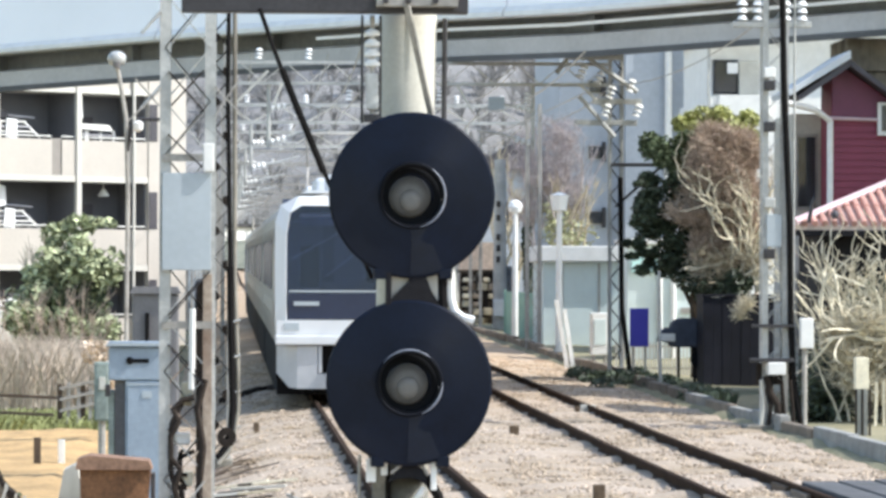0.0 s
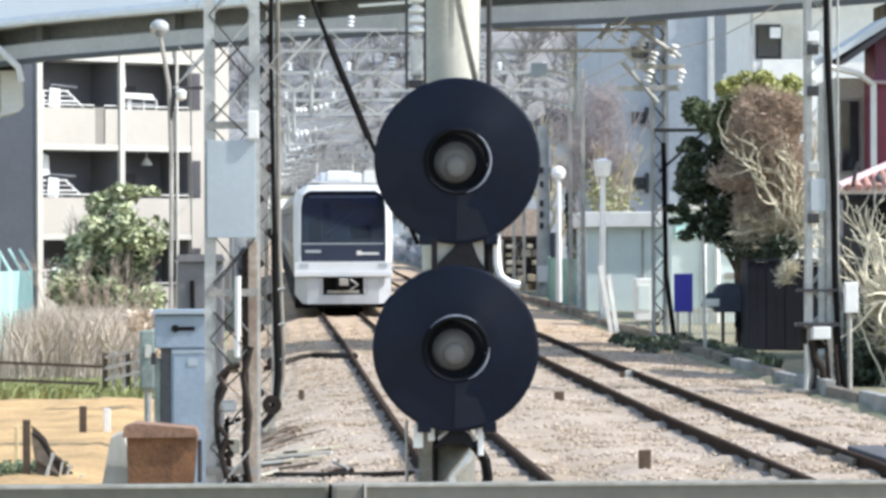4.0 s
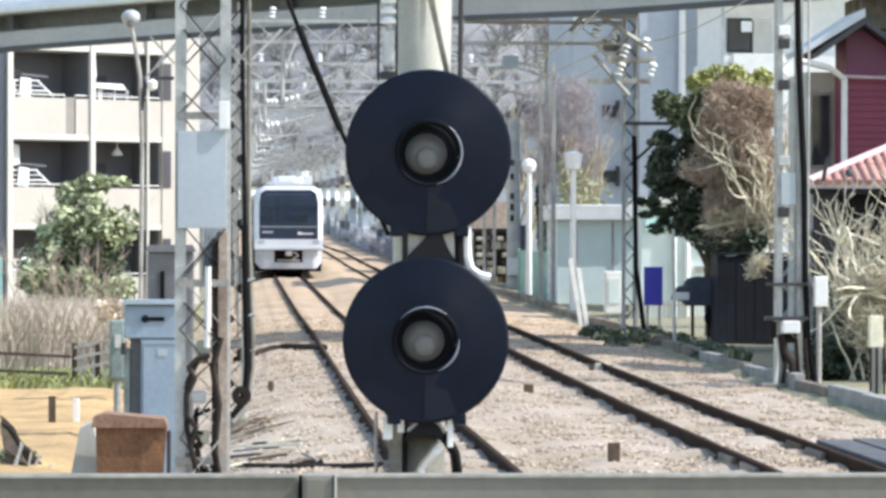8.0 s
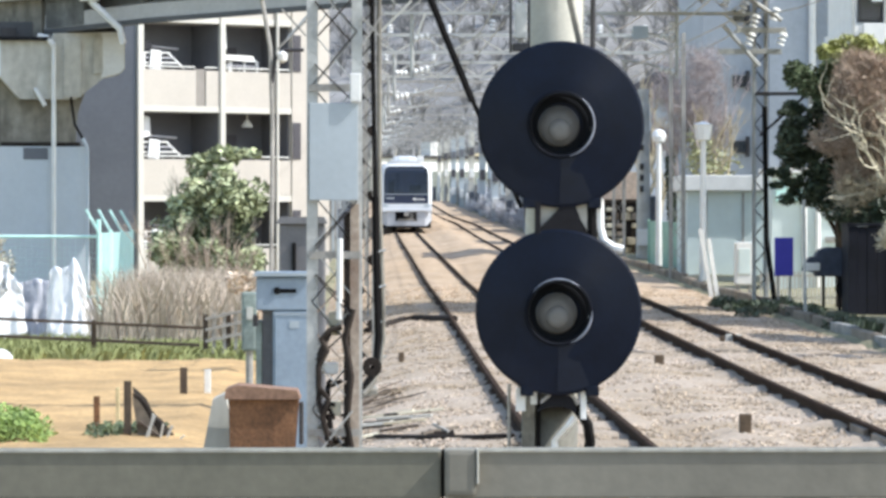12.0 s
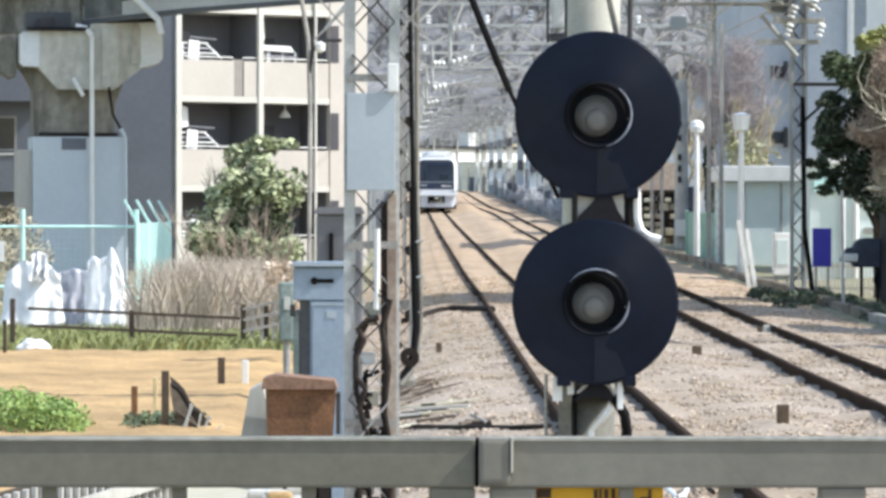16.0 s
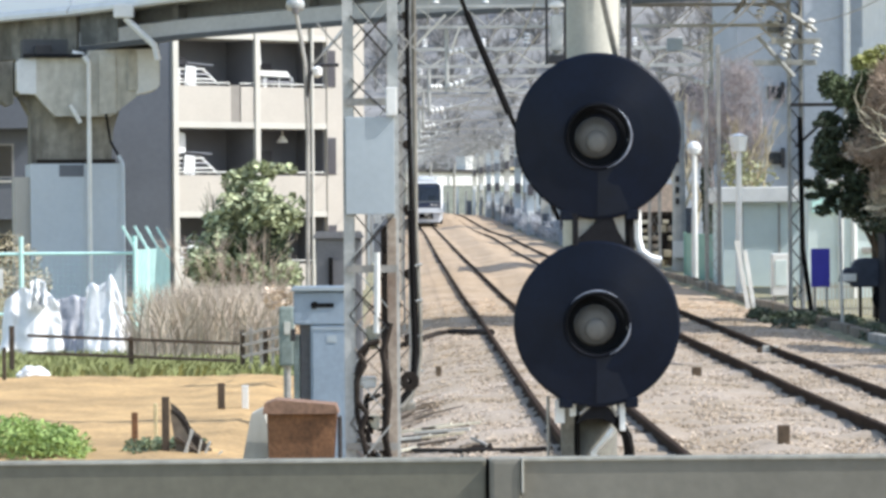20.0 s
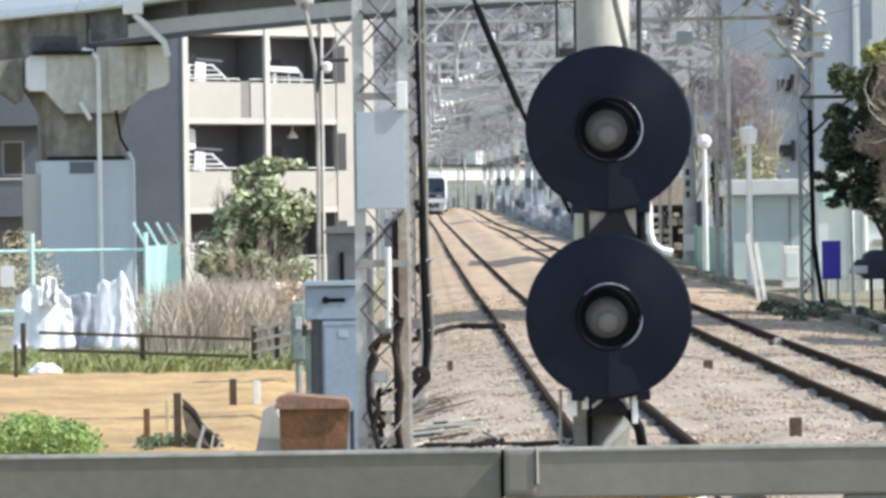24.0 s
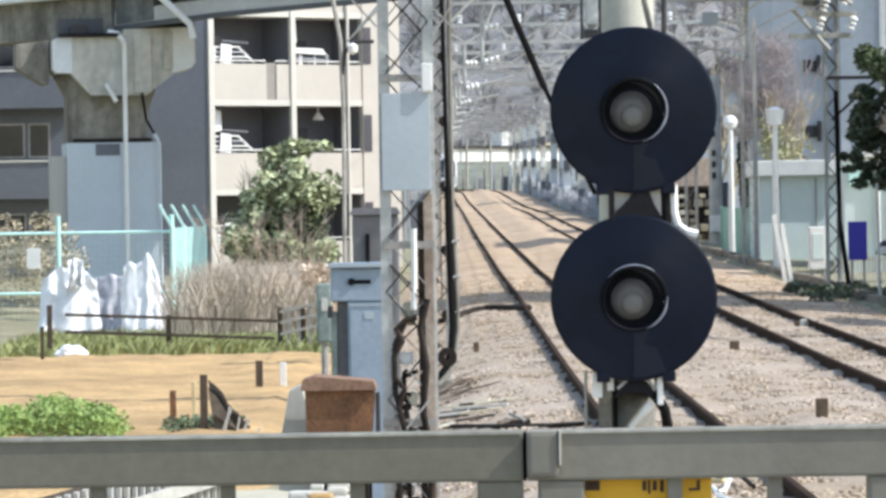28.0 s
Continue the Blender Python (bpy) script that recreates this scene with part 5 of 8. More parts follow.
g = leaves(5000, in_lumps([((-9.6 + R.uniform(-1.2, 1.0), 90 + R.uniform(-1, 1), 0.7 + R.uniform(-0.9, 1.0)), (0.4, 0.4, 0.35)) for _ in range(30)], R), 0.05, R)
tagged(raw("hazy_shrub", *g, "twig_pale"), "pale dry shrubs behind a mesh fence", "shrub", kind="stuff")
# ---- waste ground: fence, stakes, sheets ----
low = thing("low_rail_fence", (-4.9, 68, -0.6), "low dark two-rail timber fence", "fence")
for x in (-6.98, -4.9, -2.95, -2.55, -2.25):
    bm = B()
    box(bm, x - 0.045, x + 0.045, 67.96, 68.04, -0.62, 0.14 + 0.1 * (x > -3) + 0.2 * (x < -6.5), 0.01)
    part("fence_post", bm, "timber", low)
for z, x1 in ((0.13, -3.0), (-0.17, -3.05)):
    bm = B()
    bar(bm, (-6.7, 67.93, z + 0.04), (x1, 67.93, z - 0.13), 0.04, 0.055)
    part("fence_rail", bm, "timber", low)
for x in (-2.80, -2.62, -2.42):
    part("fence_post", box(B(), x - 0.03, x + 0.03, 67.93, 67.99, -0.6, 0.27, 0.006), "galv_dull", low)
for z in (0.14, -0.05, -0.25):
    bm = B()
    bar(bm, (-2.95, 67.92, z + 0.02), (-2.2, 67.92, z + 0.18), 0.05, 0.05)
    part("fence_rail", bm, "galv_dull", low)
for x, y, h, w, m in ((-2.70, 55.1, 0.36, 0.10, "timber"), (-2.37, 55.3, 0.32, 0.09, "white"), (-3.41, 47.8, 0.40, 0.075, "rust"), (-3.2, 48.5, 0.48, 0.05, "timber_pale"), (-7.4, 63.5, 0.72, 0.09, "timber"), (-6.75, 64.5, 0.55, 0.06, "timber")):
    bm = B()
    z = sand_z(x, y) if x < -1.4 else land_z(x, y)
    box(bm, x - w / 2, x + w / 2, y - w / 2, y + w / 2, z - 0.15, z + h, 0.008)
    single("stake", bm, m, (x, y, z), {"timber": "dark weathered timber stake in sandy ground", "white": "white painted stake in sandy ground", "rust": "rusty brown stake in sandy ground", "timber_pale": "pale yellow timber stake in sandy ground"}[m], "stake", group="stakes in the sand")
pl = thing("broken_board_pile", (-2.75, 46.4, -0.7), "dark broken boards and a torn sheet propped on sand", "boards")
for a, b, w, m in (((-3.03, 46.2, -0.8), (-3.03, 46.2, -0.02), 0.09, "timber"), ((-2.97, 46.4, -0.16), (-2.45, 46.45, -0.74), 0.09, "black_board"), ((-2.9, 46.25, -0.5), (-2.5, 46.25, -0.8), 0.26, "timber"), ((-2.85, 46.1, -0.8), (-2.7, 46.1, -0.42), 0.05, "galv"), ((-2.6, 46.15, -0.8), (-2.5, 46.15, -0.55), 0.05, "galv")):
    part("board", bar(B(), a, b, w, 0.03), m, pl)
RP = random.Random(17)
for k, m in enumerate(("dark_sheet", "loop_steel", "kerb_brown")):
    top = [(-2.98 + 0.085 * q, -0.08 - 0.105 * q - 0.06 * k + RP.uniform(-0.07, 0.05)) for q in range(7)]
    low_ = [(-2.42 - 0.095 * q, -0.84 + 0.02 * q + RP.uniform(-0.02, 0.06)) for q in range(6)]
    part("torn_sheet", prism(B(), top + low_, 46.33 - 0.05 * k, 46.35 - 0.05 * k), m, pl, "torn ragged sheet")
for a, b, w in (((-2.80, 46.1, -0.82), (-2.72, 46.1, -0.4), 0.035), ((-2.66, 46.1, -0.82), (-2.60, 46.1, -0.52), 0.04), ((-2.55, 46.08, -0.82), (-2.35, 46.08, -0.66), 0.05)):
    part("pale_lath", bar(B(), a, b, w, 0.02), "mesh_grey", pl)
pl.location.x += 0.10


def draped_sheet(x0, x1, y, low, tops, mat, seed, label, flare=0.35):
    """A plastic sheet hung over a prop: folds fall from an uneven top edge, and it has a front and a back."""
    rnd = random.Random(seed)
    ph = [rnd.uniform(0, 6.3) for _ in range(3)]
    bm = B()
    nx, nz = 34, 12
    sides = []
    for back in (0, 1):
        grid = []
        for i in range(nx + 1):
            u = i / nx
            top = float(np.interp(u, [k / (len(tops) - 1) for k in range(len(tops))], tops))
            col = []
            for j in range(nz + 1):
                w = j / nz
                fold = 0.10 * math.sin(9 * u + ph[0] + 2.2 * math.sin(4 * u + ph[1]) + 0.8 * w) + 0.03 * math.sin(23 * u + ph[2] + 2 * w)
                z = top + (low + 0.10 * math.sin(9 * u + ph[1]) - top) * w
                xx = x0 + (x1 - x0) * (u + (u - 0.5) * 0.16 * w) + 0.05 * noise.noise((u * 5, w * 4, seed))
                yy = y - (flare * w ** 1.4 + fold * (0.25 + w)) * (-0.7 if back else 1) + 0.06 * noise.noise((u * 6, w * 7, seed + 3.0))
                col.append(bm.verts.new((xx, yy + 0.03 * back, z - 0.01 * back)))
            grid.append(col)
        sides.append(grid)
    for g, flip in zip(sides, (False, True)):
        for i in range(nx):
            for j in range(nz):
                q = (g[i][j], g[i + 1][j], g[i + 1][j + 1], g[i][j + 1])
                bm.faces.new(q[::-1] if flip else q)
    a, b = sides
    for i in range(nx):
        bm.faces.new((a[i][0], b[i][0], b[i + 1][0], a[i + 1][0]))
        bm.faces.new((a[i][nz], a[i + 1][nz], b[i + 1][nz], b[i][nz]))
    for j in range(nz):
        bm.faces.new((a[0][j], a[0][j + 1], b[0][j + 1], b[0][j]))
        bm.faces.new((a[nx][j], b[nx][j], b[nx][j + 1], a[nx][j + 1]))
    bmesh.ops.recalc_face_normals(bm, faces=bm.faces[:])
    return single("plastic_sheet", bm, mat, ((x0 + x1) / 2, y, low), label, "plastic sheet", group="sheets thrown on waste ground", smooth=True)


draped_sheet(-8.15, -7.05, 78.0, -0.5, (0.6, 0.74, 0.9, 0.82, 0.86, 0.76, 0.55), "tarp", 1, "white plastic sheet hung over a low prop")
draped_sheet(-7.2, -6.4, 78.5, -0.5, (0.6, 0.66, 0.72, 0.66, 0.78), "tarp_grey", 4, "grey plastic sheet sagging between props")
draped_sheet(-6.5, -5.75, 77.9, -0.5, (0.84, 0.98, 0.9, 0.98, 1.16, 0.9, 0.55), "tarp", 7, "white plastic sheet draped over a peaked prop")
draped_sheet(-5.95, -5.6, 78.3, -0.5, (0.25, 0.42, 0.3, 0.1), "tarp_grey", 9, "grey end of a plastic sheet in the grass", 0.25)
draped_sheet(-7.6, -7.3, 77.7, 0.55, (0.98, 1.06, 1.0), "tarp", 12, "small white plastic sheet folded over a prop", 0.12)
for x, y, k, sd in ((-6.15, 76.5, 0.16, 3), (-6.5, 66.9, 0.2, 5), (-8.4, 68.5, 0.22, 8)):
    bm = B()
    bmesh.ops.create_icosphere(bm, subdivisions=3, radius=1.0)
    for q in bm.verts:
        n = q.co.normalized()
        m_ = 1 + 0.35 * noise.noise(n * 1.7 + Vector((sd, 0, 0))) + 0.2 * abs(noise.noise(n * 4 + Vector((0, sd, 0))))
        q.co = Vector((x + n.x * k * 1.25 * m_, y + n.y * k * m_, sand_z(x, y) + max(-0.05, n.z * 0.75 + 0.25) * k * m_ + 0.03))
    single("sheet_bundle", bm, "tarp", (x, y, sand_z(x, y)), "crumpled bundle of white plastic in the grass", "plastic bundle", group="bundles of white plastic")

tealf = thing("mesh_fence", (-7.5, 86, -0.45), "mint-green security fence with cranked tops", "fence")
for x in (-13.6, -11.0, -8.55, -6.05):
    bm = B()
    tube(bm, (x, 85.5, -0.5), (x, 85.5, 1.9), 0.05)
    part("fence_post", bm, "teal", tealf)
for z in (1.52, 0.2):
    bm = B()
    tube(bm, (-14, 85.5, z), (-6.05, 85.5, z), 0.035)
    part("fence_rail", bm, "teal", tealf)
verts, faces = [], []
for i in range(66):
    limb(verts, faces, Vector((-14 + 0.12 * i, 85.5, -0.45)), Vector((-14 + 0.12 * i, 85.5, 1.52)), 0.002, 0.002)
for i in range(16):
    limb(verts, faces, Vector((-14, 85.5, -0.4 + 0.12 * i)), Vector((-6.05, 85.5, -0.4 + 0.12 * i)), 0.002, 0.002)
plant_part("wire_mesh", (verts, faces), "teal", tealf)
for i in range(4):
    y = 85.5 + 3.4 * i
    x = -6.05 + 0.03 * i
    bm = B()
    tube(bm, (x, y, -0.5), (x, y, 1.65), 0.045)
    bar(bm, (x, y, 1.62), (x - 0.28, y, 2.12), 0.20, 0.05)
    part("cranked_post", bm, "teal", tealf)
for i in range(3):
    y0, y1 = 85.5 + 3.4 * i, 85.5 + 3.4 * (i + 1)
    x0, x1 = -6.05 + 0.03 * i, -6.05 + 0.03 * (i + 1)
    for j in range(9):
        bm = B()
        yy, xx = y0 + (y1 - y0) * (j + 0.5) / 9, x0 + (x1 - x0) * (j + 0.5) / 9
        box(bm, xx - 0.015, xx + 0.015, yy - 0.10, yy + 0.10, -0.4, 1.6)
        part("side_pale", bm, "teal", tealf)
bm = B()
box(bm, -9.25, -8.95, 85.44, 85.46, 0.75, 1.2, 0.005)
single("notice_board", bm, "white", (-9.1, 85.45, 0.7), "small blank white notice wired to a fence", "notice")

# ---- lamp post in front of the flats ----
lp = thing("street_lamp", (-1.72, 63.5, -0.6), "thin grey lamp post with a round white lamp", "street lamp")
bm = B()
pipe(bm, [(-1.70, 63.5, -0.65), (-1.66, 63.5, 3.4), (-1.70, 63.5, 4.7), (-1.80, 63.5, 5.3), (-1.84, 63.5, 5.5)], 0.036, 8)
part("post", bm, "galv_dull", lp)
bm = B()
lathe(bm, [(0.05, -0.09), (0.13, -0.06), (0.155, 0.02), (0.14, 0.09), (0.08, 0.14), (0.02, 0.155)], Matrix.Translation((-1.85, 63.5, 5.62)), 24)
part("lamp_globe", bm, "globe", lp, smooth=True)
bm = B()
tube(bm, (-1.85, 63.4, 5.5), (-1.85, 63.38, 5.6), 0.06)
part("lamp_collar", bm, "cabinet_dark", lp)
bm = B()
pipe(bm, [(-1.68, 63.5, 4.1), (-1.62, 63.45, 4.5), (-1.5, 63.45, 4.66), (-1.15, 63.45, 4.66)], 0.03)
part("side_arm", bm, "dark_steel", lp)
bm = B()
lathe(bm, [(0.02, -0.1), (0.08, -0.06), (0.09, 0.05), (0.03, 0.09)], Matrix.Translation((-1.5, 63.45, 4.55)), 16)
part("spotlight", bm, "white", lp)

# ---- flats ----
BALCONY_SIDE = []
flats = thing("apartment_block", (-5, 125, -0.3), "cream apartment block with open balconies and a dark end wall", "apartment block")
BALCONY_SIDE.append(flats)
FX0, FX1, FY = -7.5, -1.6, 125.0
levels = [-0.3, 2.56, 5.42, 8.28]
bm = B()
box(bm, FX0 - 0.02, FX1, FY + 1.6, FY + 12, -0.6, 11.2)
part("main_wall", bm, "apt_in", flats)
bm = B()
box(bm, -2.62, FX1 + 0.2, FY - 0.02, FY + 12.1, -0.6, 11.24)
part("end_bay", bm, "cream", flats)
# dark lining paints the shade on the end bay's inner side
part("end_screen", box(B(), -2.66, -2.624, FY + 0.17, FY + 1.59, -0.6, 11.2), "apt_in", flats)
bm = B()
box(bm, FX0, FX1 + 0.2, FY - 0.03, FY + 12.15, 11.25, 11.55)
part("roof_slab", bm, "slab", flats)
for z in levels:
    bm = B()
    box(bm, FX0, -2.625, FY, FY + 1.595, z - 0.08, z + 0.12)
    part("balcony_slab", bm, "slab", flats)
for z in levels:
    for x0, x1 in ((FX0 + 0.15, -5.68), (-5.36, -2.63)):
        bm = B()
        box(bm, x0, x1, FY + 0.02, FY + 0.16, z + 0.125, z + 1.26)
        bal = part("balcony_parapet", bm, "cream", flats)
        bm = B()
        tube(bm, (x0, FY + 0.09, z + 1.36), (x1, FY + 0.09, z + 1.36), 0.03)
        part("handrail", bm, "galv", bal)
        for j in range(6):
            x = x0 + (x1 - x0) * j / 5
            bm = B()
            tube(bm, (x, FY + 0.09, z + 1.26), (x, FY + 0.09, z + 1.36), 0.016, n=4)
            part("rail_stud", bm, "galv", bal)
    bm = B()
    box(bm, -5.675, -5.365, FY + 0.06, FY + 0.14, z + 0.13, z + 1.3)
    part("grille_panel", bm, "taupe", flats)
for x, w, m in ((FX0, 0.16, "slab"), (-4.93, 0.15, "slab")):
    bm = B()
    box(bm, x, x + w, FY - 0.05, FY + 0.10, -0.6, 11.24)
    part("party_pillar", bm, m, flats)
    # the pillar's inner length is dark, to paint balcony shade
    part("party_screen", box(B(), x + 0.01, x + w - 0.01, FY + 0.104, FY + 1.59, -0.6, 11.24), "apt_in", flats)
bm = B()
tube(bm, (-3.12, FY - 0.06, -0.6), (-3.12, FY - 0.06, 11), 0.045)
part("rain_pipe", bm, "slab", flats)
for z in levels:
    for x0, x1 in ((-7.2, -6.1), (-4.6, -3.5)):
        bm = B()
        box(bm, x0, x1, FY + 1.56, FY + 1.598, z + 0.14, z + 2.1)
        win = part("balcony_window", bm, "roof_dark", flats)
        for a, b in ((x0 + 0.05, (x0 + x1) / 2 - 0.03), ((x0 + x1) / 2 + 0.03, x1 - 0.05)):
            bm = B()
            box(bm, a, b, FY + 1.548, FY + 1.558, z + 0.2, z + 2.04)
            part("pane", bm, "roof_dark", win)
    bm = B()
    box(bm, -2.6, -2.35, FY - 0.045, FY - 0.021, z + 1.3, z + 2.5)
    part("stair_window", bm, "roof_dark", flats)
    for x, w in ((-5.3, 0.0),):
        bm = B()
        box(bm, x - 0.3, x + 0.25, FY + 1.1, FY + 1.4, z + 0.13, z + 0.75, 0.03)
        part("air_conditioner", bm, "white", flats)
# dark wing beside it; its grey also holds the end wall's shade
bm = B()
box(bm, -20, FX0 - 0.06, FY - 1.5, FY + 12, -0.6, 11.2)
wing_root = thing("apartment_wing", (-13, 125, -0.3), "dark grey-brown tiled wing of the apartment block", "apartment block")
wing = part("dark_wing", bm, "apt_dark", wing_root)
for z in levels:
    for x0, x1 in ((-14.6, -13.35), (-13.25, -12.55), (-17.5, -16.2)):
        bm = B()
        box(bm, x0, x1, FY - 1.53, FY - 1.502, z + 1.2, z + 2.3)
        w = part("window_frame", bm, "galv_dull", wing)
        bm = B()
        box(bm, x0 + 0.06, x1 - 0.06, FY - 1.542, FY - 1.532, z + 1.26, z + 2.24)
        part("pane", bm, "pane", w)
    bm = B()
    box(bm, -20, -11.6, FY - 2.4, FY - 1.55, z - 0.1, z + 1.05)
    bal = part("wing_balcony", bm, "apt_dark", wing)
    bm = B()
    box(bm, -20, -11.6, FY - 2.44, FY - 2.3, z + 1.054, z + 1.12)
    part("handrail", bm, "slab", bal)


# washing and chairs left out on the balconies
def drying_rack(x, z):
    t = thing("drying_rack", (x, FY + 0.6, z + 0.12), "white folding drying rack with a hung cloth on a balcony", "drying rack", group="drying racks on balconies")
    BALCONY_SIDE.append(t)
    for dx in (-0.86, -0.44, 0.02):
        part("upright", bar(B(), (x + dx, FY + 0.6, z + 0.12), (x + dx + 0.02, FY + 0.6, z + 1.82), 0.05, 0.05), "white", t)
    part("stay", bar(B(), (x + 0.80, FY + 0.6, z + 1.34), (x + 0.30, FY + 0.6, z + 1.83), 0.06, 0.05), "white", t)
    for k, x1 in enumerate((0.36, 0.52, 0.6)):
        part("rod", tube(B(), (x - 0.9, FY + 0.58, z + 1.80 - 0.16 * k), (x + x1, FY + 0.58, z + 1.82 - 0.16 * k), 0.028), ("white", "tarp_grey", "white")[k], t)
    part("cloth", prism(B(), [(x - 0.30, z + 1.3), (x + 0.05, z + 1.28), (x + 0.06, z + 1.88), (x - 0.26, z + 1.92)], FY + 0.5, FY + 0.53), "tarp", t, "white hung cloth")
    part("bundle", box(B(), x - 0.5, x - 0.12, FY + 0.66, FY + 0.9, z + 1.90, z + 2.18, 0.06), "roof_dark", t, "dark bundle")
    part("spare_rod", tube(B(), (x - 0.1, FY + 0.75, z + 2.02), (x + 0.72, FY + 0.75, z + 1.96), 0.035), "tarp_grey", t)


def balcony_table(x, z):
    t = thing("balcony_table", (x, FY + 0.6, z + 0.12), "small white folding table on a balcony", "table", group="tables on balconies")
    BALCONY_SIDE.append(t)
    part("tabletop", prism(B(), [(x - 0.72, z + 1.66), (x + 0.42, z + 1.60), (x + 0.30, z + 1.80), (x - 0.62, z + 1.82)], FY + 0.4, FY + 0.9), "white", t)
    for dx, w in ((-0.66, 0.05), (-0.36, 0.12), (0.1, 0.05), (0.5, 0.06)):
        part("leg", box(B(), x + dx - w / 2, x + dx + w / 2, FY + 0.5, FY + 0.56, z + 0.12, z + 1.62), "white", t)
    part("cross_rod", tube(B(), (x - 0.7, FY + 0.5, z + 1.48), (x + 0.55, FY + 0.5, z + 1.45), 0.022), "tarp_grey", t)


def hung_towel(x, z):
    t = single("hung_towel", prism(B(), [(x - 0.1, z + 1.95), (x + 0.14, z + 2.0), (x + 0.12, z + 2.6), (x - 0.06, z + 2.66)], FY + 0.45, FY + 0.48), "tarp", (x, FY + 0.46, z + 2.6), "white towel hung beside a balcony pillar", "towel", group="washing on balconies")
    BALCONY_SIDE.append(t)


for x, z in ((-6.55, 5.42), (-6.6, 2.56), (-6.5, -0.3)):
    drying_rack(x, z)
balcony_table(-3.95, 5.42)
hung_towel(-4.6, 5.42)
hung_towel(-7.0, 2.56)
bm = B()
lathe(bm, [(0.03, 0.0), (0.04, 0.04), (0.15, -0.14), (0.16, -0.2)], Matrix.Translation((-3.6, FY + 0.8, 5.11)), 12)
tube(bm, (-3.6, FY + 0.8, 5.11), (-3.6, FY + 0.8, 5.34), 0.02)
BALCONY_SIDE.append(single("hanging_lamp", bm, "white", (-3.6, FY + 0.8, 5.34), "white hanging lamp under a balcony ceiling", "lamp"))


def swing(ob, m):
    """Turns a finished thing, parts and all, by m."""
    linear = m.to_3x3().to_4x4()
    for o in (ob, *ob.children_recursive):
        if o.data:
            o.data.transform(linear)
    ob.location = m @ ob.location


turn = Matrix.Translation((-8.3, 100, 0)) @ Matrix.Rotation(radians(9), 4, "Z") @ Matrix.Translation((-8.3, 100, 0)).inverted()
for ob in (pier, drain):
    swing(ob, turn)
SLANT = radians(38)
corner = Matrix.Translation((FX0, FY - 1.5, 0)) @ Matrix.Rotation(SLANT, 4, "Z") @ Matrix.Diagonal((1 / math.cos(SLANT) * 0.985, 1, 1, 1)) @ Matrix.Translation((-FX0, -FY, 0))
for ob in BALCONY_SIDE:
    swing(ob, corner)

# dead brushwood thrown on the shoulder of the bed
RB = random.Random(8)
for name, mat, n, label in (("brushwood", "timber", 30, "dead brushwood lying on the ballast shoulder"), ("pale_sticks", "kerb_brown", 20, "pale broken sticks on the ballast shoulder")):
    v, f = [], []
    for _ in range(n):
        x, y = RB.uniform(-0.42, -0.15), RB.uniform(47.5, 52.5)
        p = Vector((x, y, bed_z(x, y) + 0.03))
        ln = RB.choice((0.35, 0.5, 0.7, 0.95))
        q = p + Vector((ln * 0.95, RB.uniform(0.5, 5.0) * ln, ln * RB.uniform(0.05, 0.22)))
        mid = (p + q) / 2 + Vector((0, 0, RB.uniform(-0.01, 0.05)))
        rr = RB.choice((0.010, 0.014, 0.02, 0.03))
        limb(v, f, p, mid, rr, rr * 0.85)
        limb(v, f, mid, q, rr * 0.85, rr * 0.5)
    tagged(raw(name, v, f, mat), label, "brushwood", kind="stuff")
scraps = thing("plank_scraps", (0.05, 43.5, bed_z(0, 43.5)), "pale broken plank scraps on the ballast", "planks")
for i in range(15):
    x, y = 0.15 + RB.uniform(-0.4, 0.4), 44.0 + RB.uniform(-1.8, 2.2)
    a = RB.uniform(-0.5, 0.5)
    ln = RB.uniform(0.14, 0.36)
    z = bed_z(x, y) + 0.03 + 0.02 * (i % 3)
    part("plank", bar(B(), (x - ln * math.cos(a), y - ln * math.sin(a), z), (x + ln * math.cos(a), y + ln * math.sin(a), z + 0.05), 0.09, 0.025), ("mesh_grey", "cane", "timber", "twig_pale")[i % 4], scraps)


# ---- along the far track ----
def foot(x, y, top=None):
    return land_z(x, y) if x > 8.3 or x < -0.9 else bed_z(x, y)


def insulator(bm, p, q, r=0.07, n=3):
    p, q = Vector(p), Vector(q)
    d = (q - p)
    for i in range(n):
        a = p + d * (i + 0.15) / n
        b = p + d * (i + 0.75) / n
        tube(bm, a, b, r, r * 0.55, 10)
    return bm


R2 = thing("lattice_mast", (8.6, 61, rail_z(61) - 0.25), "weathered grey lattice mast with cable and boxes beside the far track", "mast", group="lattice masts")
lattice(R2, 8.375, 8.785, 60.85, 61.2, rail_z(61) - 0.3, 7.6, 0.09, 0.33, "galv", 0.06, lace_mat="galv")
part("dark_rung", box(B(), 8.2, 8.86, 60.72, 60.83, 1.32, 1.37, 0.006), "dark_steel", R2)
part("cable_tail", pipe(B(), [(8.42, 60.7, 0.56), (8.48, 60.7, 0.3), (8.60, 60.7, 0.1), (8.62, 60.7, -0.35)], 0.06, 8), "loop_steel", R2)
part("cable_tail", pipe(B(), [(8.52, 60.72, 0.56), (8.45, 60.72, 0.34), (8.5, 60.72, 0.12)], 0.05, 8), "cable", R2)
bm = B()
pipe(bm, [(8.66, 60.8, 7.4), (8.70, 60.8, 5.2), (8.80, 60.8, 2.9), (8.82, 60.8, 1.4), (8.85, 60.75, 0.5), (8.95, 60.7, -0.1), (8.98, 60.7, -0.35)], 0.05, 8)
part("black_cable", bm, "cable", R2, "thick black cable")
bm = B()
box(bm, 8.17, 8.85, 60.6, 60.84, 0.78, 0.84, 0.01)
part("bracket_shelf", bm, "dark_steel", R2)
